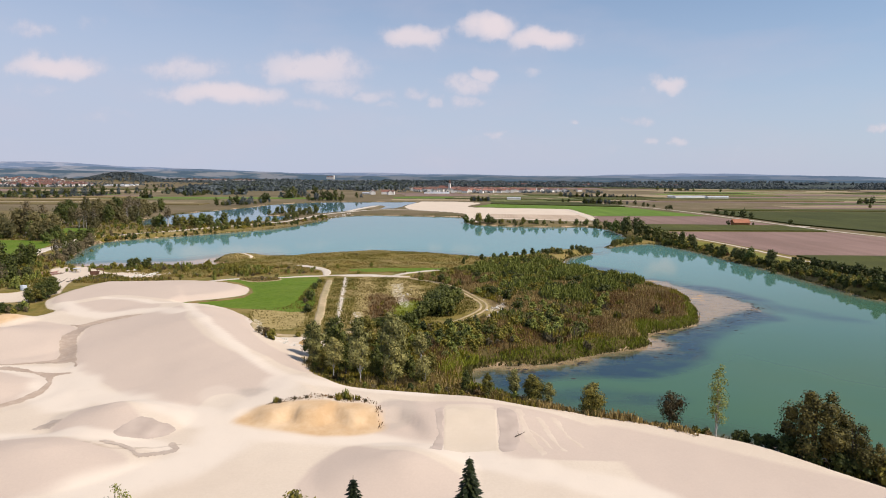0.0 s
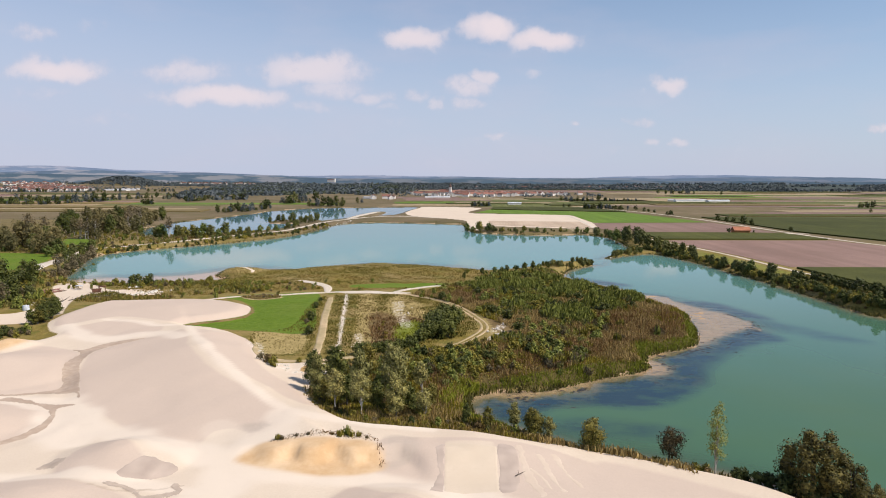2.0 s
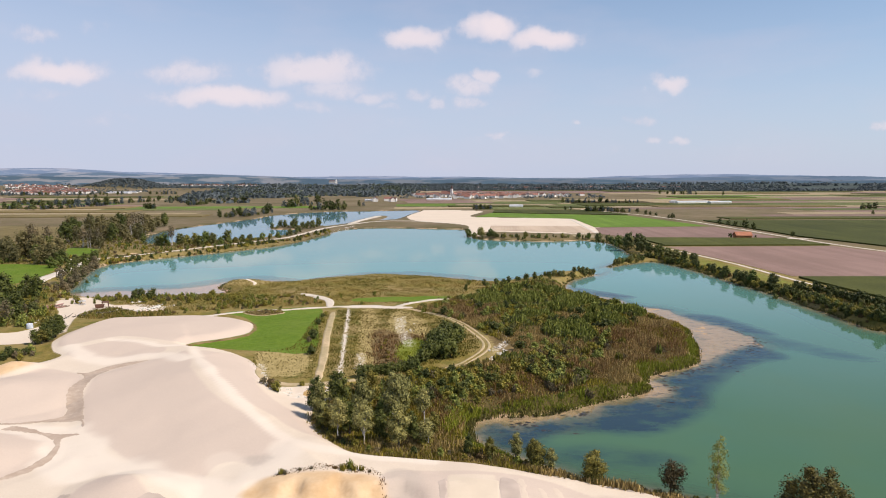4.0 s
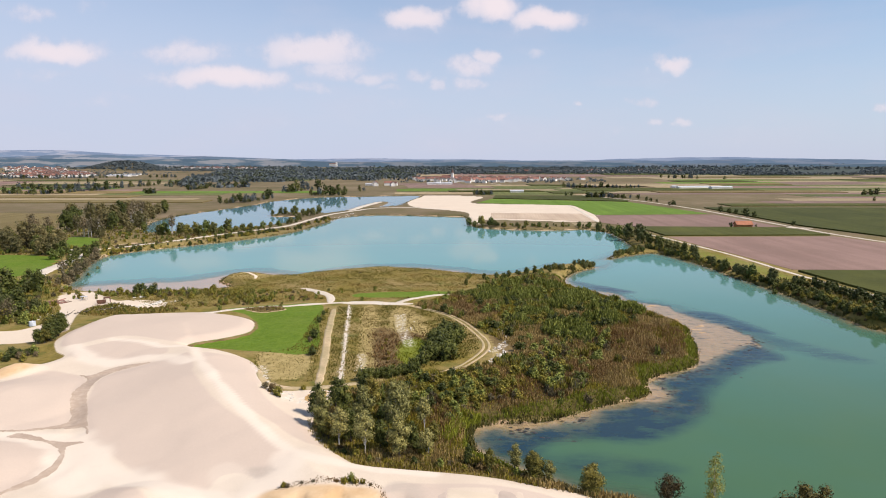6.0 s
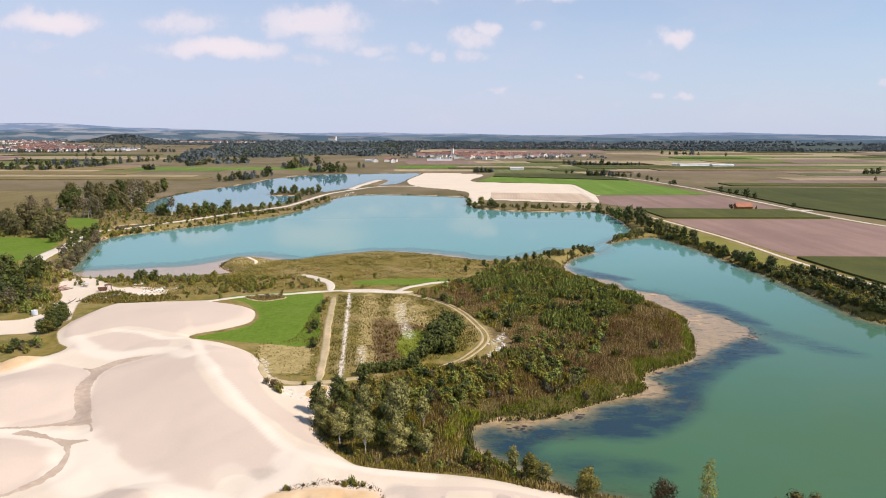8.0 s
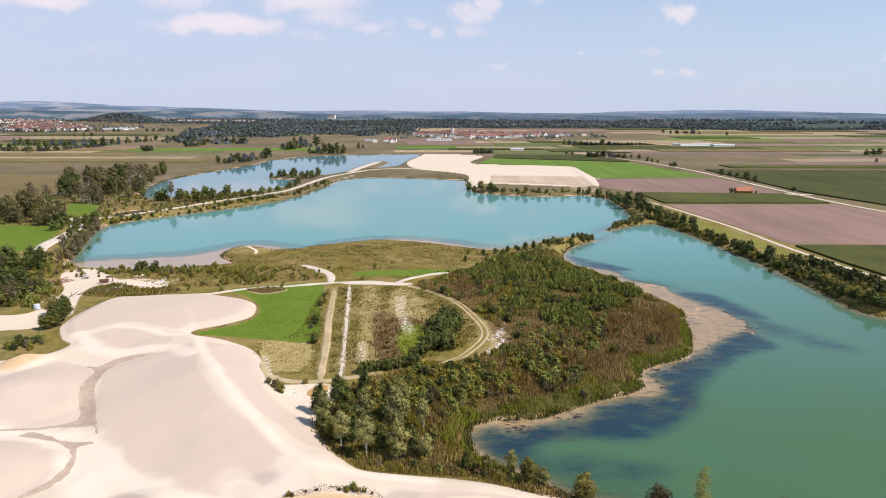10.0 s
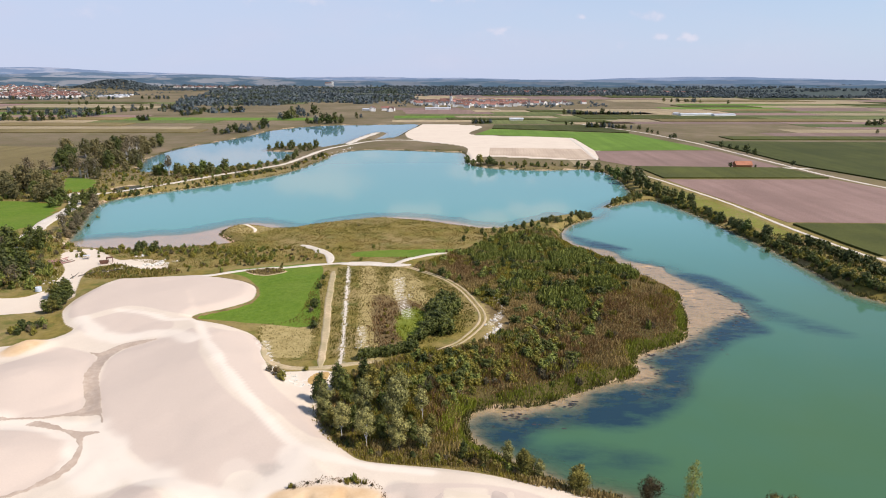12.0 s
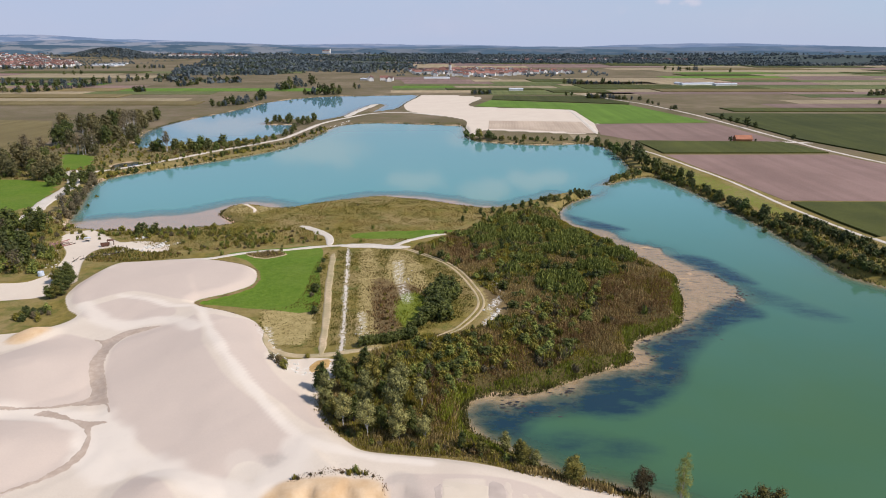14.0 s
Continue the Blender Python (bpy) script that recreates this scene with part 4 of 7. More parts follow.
def ribbon(name, points, width, mat, label, lift=0.06, kind="structure", category="track"):
    line = smooth(points, False, 1)
    LINES.append((smooth(points, False, 6), width / 2 + 0.4))
    steps = [line[0]]
    dense = smooth(points, False, 24)
    for q in dense:
        if np.hypot(*(q - steps[-1])) > 2.0:
            steps.append(q)
    c = np.array(steps)
    tan = np.gradient(c, axis=0)
    tan /= np.hypot(tan[:, 0], tan[:, 1])[:, None]
    side = np.stack([tan[:, 1], -tan[:, 0]], -1)
    taper = np.clip(0.4 + 0.3 * np.minimum(np.arange(len(c)), np.arange(len(c))[::-1]), 0, 1)
    across = (-1.06, -1.0, -0.5, 0, 0.5, 1.0, 1.06)
    rows = []
    for k in across:
        w = width / 2 * k * taper * (0.6 + 0.45 * rolling(c[:, 0] + 31 * (k > 0), c[:, 1], 7, 11) + 0.35 * rolling(c[:, 0] + 57 * (k > 0), c[:, 1], 2.2, 36))
        q = c + side * w[:, None]
        rows.append(np.column_stack([q, height(q[:, 0], q[:, 1]) + (lift if abs(k) <= 1 else -0.15)]))
    co = np.stack(rows, 1).reshape(-1, 3)
    m, k = len(c), len(across)
    i = np.arange(m * k).reshape(m, k)
    me = bpy.data.meshes.new(name)
    fill_mesh(me, co, np.stack([i[:-1, :-1], i[:-1, 1:], i[1:, 1:], i[1:, :-1]], -1).reshape(-1, 4))
    return tagged(part(name, me, mat), label, category, kind=kind)


ribbon("gravel_path", [(-122, 236), (-102, 241), (-84, 250), (-65, 256), (-57, 259), (-47, 260), (-27, 258)], 2.6, GRAVEL, "pale gravel path along the meadow's edge")
ribbon("gravel_path", [(-50, 259.5), (-40, 260), (-30, 258.5), (-20, 259.5)], 5.0, GRAVEL, "wide pale gravel crossing between the meadows", 0.09)
ribbon("gravel_path", [(-55, 259), (-57, 270), (-66, 283), (-75, 291)], 3.4, GRAVEL, "pale gravel path curving to the grassy bank", 0.08)
ribbon("gravel_path", [(-29, 258), (-22, 268), (-11, 277), (-5, 280)], 2.8, GRAVEL, "pale gravel path leading into the scrub", 0.07)
for off in (-0.9, 0.9):
    ribbon("wheel_track", [(-27, 257 + off), (-20 + off * 0.5, 254 + off * 0.5), (-3 + off, 235), (5 + off, 213), (7 + off, 196), (1 + off, 180), (-6 + off, 172)], 0.75, TRACK, "worn sandy wheel track through scrub")
ribbon("dirt_track", [(-37.6, 160), (-40.6, 180), (-46, 213), (-51.5, 251)], 2.4, TRACK, "straight brown dirt track beside the hedge")
ribbon("dirt_track", [(-57, 173), (-53, 164), (-46, 160), (-38, 160), (-30, 162), (-20, 166)], 2.2, TRACK, "pale dirt track round the dry meadow")
ribbon("gravel_path", [(-123, 343), (-117, 333), (-113, 329), (-106, 321), (-104, 314)], 1.5, RUT, "pale sandy path down to the shore")
ribbon("gravel_road", [(-200, 270), (-213, 305), (-221, 330), (-232, 372), (-246, 400), (-262, 425)], 7.0, GRAVEL, "broad white gravel road beside the lawn", category="road")
ribbon("gravel_road", [(-262, 425), (-246, 416), (-226, 437), (-213, 463), (-196, 504), (-176, 538), (-160, 575), (-154, 640), (-148, 697), (-130, 750), (-108, 795), (-70, 806), (-20, 770)], 5.0, GRAVEL,
       "white gravel road along the causeway", category="road")
ribbon("gravel_road", [(-135, 757), (-129, 836), (-119, 915)], 9.0, GRAVEL, "white gravel spit road in the lake", category="road")
ribbon("field_track", [(184, 255), (181, 280), (177, 305), (172, 345), (168, 401), (160, 452), (150, 506), (138, 540)], 2.2, GRAVEL, "white gravel farm track between bank and fields")
ribbon("farm_road", [(345, 260), (320, 400), (296, 510), (288, 600), (283, 700), (275, 805), (250, 940), (200, 1080), (128, 1358), (31, 1783)], 3.6, GRAVEL, "pale farm road between the fields", category="road")
ribbon("farm_road", [(137, 850), (134, 740), (128, 620)], 4.0, GRAVEL, "pale farm road beside the gravel pit", category="road")
ribbon("dirt_track", [(-176, 274), (-186, 290), (-196, 306)], 2.2, TRACK, "pale dirt track behind the yard")

ribbon("field_track", [(268, 574), (284, 571), (302, 566)], 5.0, GRAVEL, "pale concrete crossing on the farm road", 0.1)


def drape(name, shapes, lines, mat, label, category, rag=1.0, cell=0.25, lift=0.05):
    """A thin ragged layer of silt or mud lying on the ground."""
    pts = np.vstack([*shapes, *[s for s, _ in lines]])
    lo, hi = pts.min(0) - 2, pts.max(0) + 2
    xs, ys = np.arange(lo[0], hi[0], cell), np.arange(lo[1], hi[1], cell)
    gx, gy = np.meshgrid(xs, ys)
    d = np.full(gx.shape, 6.0)
    for s in shapes:
        d = np.minimum(d, signed(gx, gy, s, 6.0))
    for s, w in lines:
        thin = to_line(gx, gy, s, False, 6.0)[0] - w / 2 + 0.5 * w * (rolling(gx, gy, 2.3, 19) + rolling(gx, gy, 0.7, 20) - 1)
        d = np.minimum(d, np.where(thin < 0.25, thin - 0.3 * rag, 6.0))
    d = d + rag * np.where(d > -0.6 * rag, 1.0, 0.6) * (rolling(gx, gy, 1.4, 17) + 0.7 * rolling(gx, gy, 0.55, 18) - 0.85)
    z = ground_at(gx, gy) + lift - 0.06 * ease(d, -0.3, 0.25)
    me, _ = sheet(name, xs, ys, z, (d[:-1, :-1] < 0.1) & (d[1:, 1:] < 0.1))
    return tagged(part(name, me, mat), label, category, kind="structure")


drape("drainage_channel", [smooth([(-88, 173.2), (-95.6, 172.6), (-98.9, 170.2), (-101.4, 166.6), (-104.9, 167.5), (-100.5, 163.5), (-99.2, 158.1), (-97.2, 151.2), (-93.2, 144.3), (-90.5, 140), (-89.5, 135.8), (-92, 133.2), (-86.5, 133), (-83.3, 133), (-80.4, 129.6),
                                   (-84.4, 136.5), (-88.7, 143.6), (-93.2, 151.3), (-95.6, 157.6), (-96.2, 163.1), (-95.6, 168.8)])],
      [(smooth([(-91, 133.6), (-96, 131.9), (-101, 131.4), (-110, 131.2)], False), 0.7)], WET, "brown wet silt channel between sand heaps", "channel", 0.4, 0.18)
drape("drainage_channel", [smooth([(-97.5, 128.7), (-95.4, 130.6), (-91.5, 129.2), (-86.6, 127.2), (-83.6, 126.5), (-78.8, 125.9), (-81.7, 124.1), (-79.1, 119.3), (-77.8, 114.7), (-78.4, 109.6), (-81.4, 106), (-84, 103.8), (-81.6, 107.4), (-79.7, 111.9), (-79.6, 116.5),
                                   (-80.9, 120.7), (-84, 124.2), (-89.5, 127)])], [(smooth([(-83, 105), (-88, 101.4), (-96, 97)], False), 0.7)], WET, "thin brown wet rim along a sand heap's foot", "channel", 0.45, 0.15)
drape("slurry_patch", [smooth([(-67.5, 97), (-67, 100), (-65, 99.6), (-65, 97.3)])],
      [(smooth([(-53, 91), (-49, 90), (-46, 87.4), (-43.5, 88.8), (-41.8, 90.3), (-43, 92)], False), 0.9)], SLURRY, "dark grey slurry patch on a sand heap", "slurry", 0.8)
drape("grey_spoil", [smooth([(-53.3, 94.6), (-51.8, 97.4), (-50.4, 98.4), (-47, 97.8), (-44.7, 96.9), (-46, 94.4), (-51.8, 93.4)])], [], SPOIL, "dull grey spoil lying against a sand heap", "spoil", 0.3, 0.1, 0.03)
drape("grey_spoil", [np.array([(-4.3, 103), (-2.8, 104.5), (-2.6, 97), (-2.5, 90.2), (-4.6, 89.8), (-3.4, 97)])], [], SPOIL, "dull grey strip beside the smoothed slope", "spoil", 0.3, 0.1, 0.03)
drape("grey_spoil", [smooth([(6.2, 105.2), (9, 105), (9.4, 98), (8.4, 92.4), (5.9, 91.6), (6.1, 98)])], [], SPOIL, "dull grey strip beside the smoothed slope", "spoil", 0.3, 0.1, 0.03)
drape("smoothed_slope", [np.array([(-2.6, 105.3), (6, 104.4), (5.7, 91.8), (-2.4, 90.6)])], [], CREAM, "smoothed cream-coloured sand slope", "slope", 0.15, 0.12, 0.035)
for line, wide in (([(9.7, 105.5), (10.2, 100), (11, 95), (12, 91.2)], 1.3), ([(13, 102.8), (14, 97), (15.4, 92.4)], .9), ([(15.6, 103.6), (16.4, 99), (18.2, 94.4)], .9), ([(11, 98.5), (12.6, 96), (13.6, 93)], .7)):
    drape("wash_streak", [], [(smooth(line, False), wide)], STREAK, "pale streak washed down the sand slope", "streak", 0.15, 0.1, 0.025)
for piece, half in (([(-32.3, 160), (-33, 166), (-34, 173)], .7), ([(-34.4, 176), (-35.2, 182), (-36.6, 191)], .5), ([(-37, 194), (-38.4, 203), (-40, 213)], .62), ([(-40.4, 216), (-41.6, 224), (-42.6, 230)], .45), ([(-43.2, 234), (-44.6, 243), (-46.4, 256)], .85)):
    drape("gravel_strip", [], [(smooth(piece, False), half)], GRAVEL, "narrow broken strip of white gravel through grass", "track", 1.3)
drape("mud_puddle", [smooth([(-39.3, 152.5), (-38.3, 156.5), (-35, 157.6), (-34.2, 155), (-35.8, 151.3), (-38, 150.4)])], [], OCHRE, "yellow-ochre mud puddle on white gravel", "puddle", 0.6)
drape("gravel_ring", [], [(np.vstack([OVAL, OVAL[:1]]), 0.9)], TRACK, "worn sandy ring round the scrubby oval bed", "track", 0.5)


# ---- fields ----
def field(outline, kind, rise, label):
    bm = bmesh.new()
    vs = [bm.verts.new((x, y, 1.35)) for x, y in outline]
    f = bm.faces.new(vs)
    if f.normal.z < 0:
        f.normal_flip()
    top = bmesh.ops.extrude_face_region(bm, geom=[f])["geom"]
    for v in top:
        if isinstance(v, bmesh.types.BMVert):
            v.co.z = 1.52 + rise
    bmesh.ops.recalc_face_normals(bm, faces=bm.faces[:])
    return tagged(part("field", bm, CROPS[kind]), label, "field", kind="structure")


field([(157, 502), (287, 506), (305, 450), (324, 352), (231, 352), (178, 352), (172, 401), (164, 449)], "soil", 0.08, "bare reddish-brown tilled field")
field([(178, 346), (322, 348), (345, 245), (190, 245), (186, 280), (182, 305)], "corn", 1.0, "standing green maize field with dark edge")
field([(152, 572), (276, 568), (286, 512), (157, 507)], "corn", 1.0, "narrow strip of standing green maize")
field([(140, 694), (270, 706), (280, 575), (152, 578), (130, 615)], "soil", 0.07, "bare pale-brown tilled field by the barn")
field([(16, 890), (42, 985), (230, 915), (268, 714), (141, 699), (142, 845)], "pasture", 0.12, "bright green pasture beside the gravel pit")
field([(44, 989), (50, 1062), (196, 1056), (236, 940), (231, 920)], "corn", 1.0, "olive maize strip above the pasture")
field([(293, 800), (760, 795), (740, 440), (330, 478), (300, 585)], "corn", 1.1, "large dark green maize field by the road")
field([(-345, 420), (-360, 556), (-445, 700), (-800, 730), (-800, 420)], "corn_dry", 1.0, "ripening olive-brown maize field")
field([(20, 590), (120, 578), (126, 612), (30, 634)], "stubble", 0.06, "dry pale stubble strip beside the lake")
field([(30, 724), (129, 716), (126, 622), (26, 642)], "raw", 0.1, "levelled brownish soil inside the gravel pit")


# ---- far ridges ----
def ridge(name, radius, rise, left_rise, mat, seed, label):
    """A long wooded rise along part of a circle round the plain, with a sloping front and back."""
    a = np.radians(np.arange(-64, 64.1, 0.35))
    x, y = radius * np.sin(a), radius * np.cos(a)
    top = rise * (0.65 + 0.45 * rolling(x, y, 700, seed) + 0.12 * rolling(x, y, 160, seed + 1)) + left_rise * ease(-x, 0.12 * radius, 0.5 * radius) * (0.5 + 0.7 * rolling(x, y, 500, seed + 2))
    top = top + 2.2 * rolling(x, y, 24, seed + 3)
    rows = []
    for back, f in ((-260, -0.1), (-190, 0.35), (-110, 0.75), (-40, 0.96), (0, 1.0), (90, 0.7)):
        k = (radius + back) / radius
        rows.append(np.column_stack([x * k, y * k, top * f]))
    co = np.stack(rows, 1).reshape(-1, 3)
    i = np.arange(len(co)).reshape(len(a), len(rows))
    me = bpy.data.meshes.new(name)
    fill_mesh(me, co, np.stack([i[:-1, :-1], i[1:, :-1], i[1:, 1:], i[:-1, 1:]], -1).reshape(-1, 4))
    return tagged(part(name, me, mat), label, "hills", kind="structure")


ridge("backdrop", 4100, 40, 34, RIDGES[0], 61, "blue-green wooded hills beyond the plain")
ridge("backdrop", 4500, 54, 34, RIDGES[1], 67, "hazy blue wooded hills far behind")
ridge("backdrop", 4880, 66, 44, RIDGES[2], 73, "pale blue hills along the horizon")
rng = np.random.RandomState(11)
KINDS = (("stubble", 0.06, "pale stubble field on the plain"), ("corn", 1.1, "dark green maize field on the plain"), ("herb", 0.3, "dull green crop field on the plain"),
         ("soil", 0.06, "bare brown tilled field on the plain"), ("pasture", 0.15, "green pasture on the plain"), ("corn_dry", 1.0, "ripening brownish maize field on the plain"))


def patchwork(x0, x1, rows, lean, widths, weights):
    """Strips of fields in bands across the plain."""
    for y0, y1 in zip(rows[:-1], rows[1:]):
        x = x0 + rng.uniform(-60, 0)
        while x < x1:
            w = rng.uniform(*widths)
            kind, rise, label = KINDS[rng.choice(6, p=weights)]
            q = [(x + 1 + lean * (y0 - rows[0]), y0 + 1 + 0.03 * x), (x + w - 2 + lean * (y0 - rows[0]), y0 + 1 + 0.03 * (x + w)),
                 (x + w - 2 + lean * (y1 - rows[0]), y1 - 2 + 0.03 * (x + w)), (x + 1 + lean * (y1 - rows[0]), y1 - 2 + 0.03 * x)]
            x += w
            c = np.array(q)
            mids = np.vstack([c, c.mean(0), (c + np.roll(c, 1, 0)) / 2])
            if (water_distance(mids[:, 0], mids[:, 1]) < 25).any() or (signed(mids[:, 0], mids[:, 1], PIT, 20) < 5).any():
                continue
            if any((signed(mids[:, 0], mids[:, 1], t, 20) < 0).any() for t in TAKEN):
                continue
            field(q, kind, rise, label)


TAKEN = [np.array(t, float) for t in ([(0, 860), (0, 1070), (230, 1070), (300, 800), (760, 800), (760, 420), (300, 300), (120, 560)],
                                      [(-480, 380), (-480, 860), (-300, 860), (-300, 600), (-230, 480), (-230, 380)],
                                      [(-120, 1640), (-120, 2080), (420, 2080), (420, 1640)], [(-650, 1330), (-760, 1800), (-250, 1800), (-220, 1300)])]
patchwork(250, 2300, (815, 860, 925, 985, 1030, 1095, 1150, 1215, 1290, 1340, 1430, 1500, 1590, 1680, 1790, 1900, 2050, 2200), -0.05, (130, 420), (.38, .14, .17, .2, .05, .06))
patchwork(-60, 260, (1085, 1130, 1190, 1240, 1310, 1370, 1450, 1530, 1640), -0.1, (90, 200), (.34, .2, .24, .12, .1, 0))
patchwork(-1900, -330, (740, 790, 845, 900, 960, 1020, 1090, 1160, 1240, 1320, 1400), -0.12, (160, 460), (.30, .06, .14, .16, .04, .30))
patchwork(-2600, -700, (1500, 1600, 1720, 1830, 1950), -0.1, (200, 450), (.35, .1, .25, .15, .15, 0))
patchwork(-300, 2300, (2250, 2400, 2600, 2850), 0, (250, 600), (.35, .15, .25, .15, .1, 0))


# ---- plants ----
def leaf_cards(rs, centres, radii, count, size, shell=0.55, up=0.3):
    """Small leaf sprays, one quad each, spread through lobes."""
    centres, radii = np.asarray(centres, float), np.asarray(radii, float)
    vol = radii.prod(1) ** (2 / 3)
    pick = rs.choice(len(centres), count, p=vol / vol.sum())
    way = rs.normal(size=(count, 3))
    way /= np.linalg.norm(way, axis=1)[:, None]
    r = shell + (1.08 - shell) * rs.rand(count)
    mid = centres[pick] + way * radii[pick] * r[:, None]
    nrm = way + rs.normal(scale=0.55, size=(count, 3)) + (0, 0, up)
    nrm /= np.linalg.norm(nrm, axis=1)[:, None]
    a = np.cross(nrm, rs.normal(size=(count, 3)))
    a /= np.linalg.norm(a, axis=1)[:, None] + 1e-9
    b = np.cross(nrm, a)
    s = size * (0.6 + 0.8 * rs.rand(count))[:, None]
    a, b = a * s * 0.5, b * s * 0.36
    co = np.stack([mid - a, mid - b * 0.9 + a * 0.1, mid + a, mid + b], 1).reshape(-1, 3)
    return co


def card_mesh(name, co):
    me = bpy.data.meshes.new(name)
    fill_mesh(me, co, np.arange(len(co)).reshape(-1, 4), False)
    return me


def tube(bm, a, b, ra, rb, sides=6):
    a, b = Vector(a), Vector(b)
    m = (b - a).to_track_quat("Z", "Y").to_matrix()
    rings = []
    for c, r in ((a, ra), (b, rb)):
        rings.append([bm.verts.new(c + m @ Vector((r * math.cos(k * math.tau / sides), r * math.sin(k * math.tau / sides), 0))) for k in range(sides)])
    for k in range(sides):
        bm.faces.new((rings[0][k], rings[0][(k + 1) % sides], rings[1][(k + 1) % sides], rings[1][k]))


COUNT, THICKET = {}, {}


def cores(rs, centres, radii, f=0.74, cut=2):
    """The dense inner mass of each lobe: a lumpy rounded block."""
    g = np.linspace(-1, 1, cut + 1)
    faces = []
    for ax in range(3):
        for s in (-1.0, 1.0):
            for i in range(cut):
                for j in range(cut):
                    sq = []
                    for di, dj in ((0, 0), (1, 0), (1, 1), (0, 1)):
                        p = np.zeros(3)
                        p[ax], p[(ax + 1) % 3], p[(ax + 2) % 3] = s, g[i + di], g[j + dj]
                        sq.append(p)
                    faces.append(sq if s > 0 else sq[::-1])
    unit = np.array(faces).reshape(-1, 3)
    unit /= np.linalg.norm(unit, axis=1)[:, None]
    out = []
    for c, r in zip(centres, radii):
        k = rs.rand(4, 3) * 4
        lump = 0.85 + 0.22 * np.sin(unit @ k[0] * 3 + k[1][0] * 3) + 0.12 * np.sin(unit @ k[2] * 6 + k[3][0] * 3)
        out.append(np.array(c) + unit * np.array(r) * f * lump[:, None])
    return np.vstack(out)


def shoots(rs, w, h, count, size):
    """Upright leafy shoots from one stool, each a row of narrow sprays."""
    a, r = rs.uniform(0, math.tau, count), w * np.sqrt(rs.rand(count)) * 0.85
    base = np.column_stack([r * np.cos(a), r * np.sin(a), np.zeros(count)])
    top = h * (1 - 0.55 * (r / w) ** 2) * rs.uniform(.6, 1.05, count)
    way = np.column_stack([base[:, :2] * 0.22 + rs.normal(scale=.1 * w, size=(count, 2)), top])
    co = []
    for f in (0.25, 0.55, 0.82):
        mid = base + way * f
        long = way / np.linalg.norm(way, axis=1)[:, None] * size * rs.uniform(.8, 1.4, (count, 1)) + rs.normal(scale=.2 * size, size=(count, 3))
        b = rs.uniform(0, math.tau, count)
        side = np.column_stack([np.cos(b), np.sin(b), rs.normal(scale=.3, size=count)]) * size * (0.5 - 0.25 * f)
        co.append(np.stack([mid - long, mid - side, mid + long, mid + side], 1))
    return np.concatenate(co, 1).reshape(-1, 3)


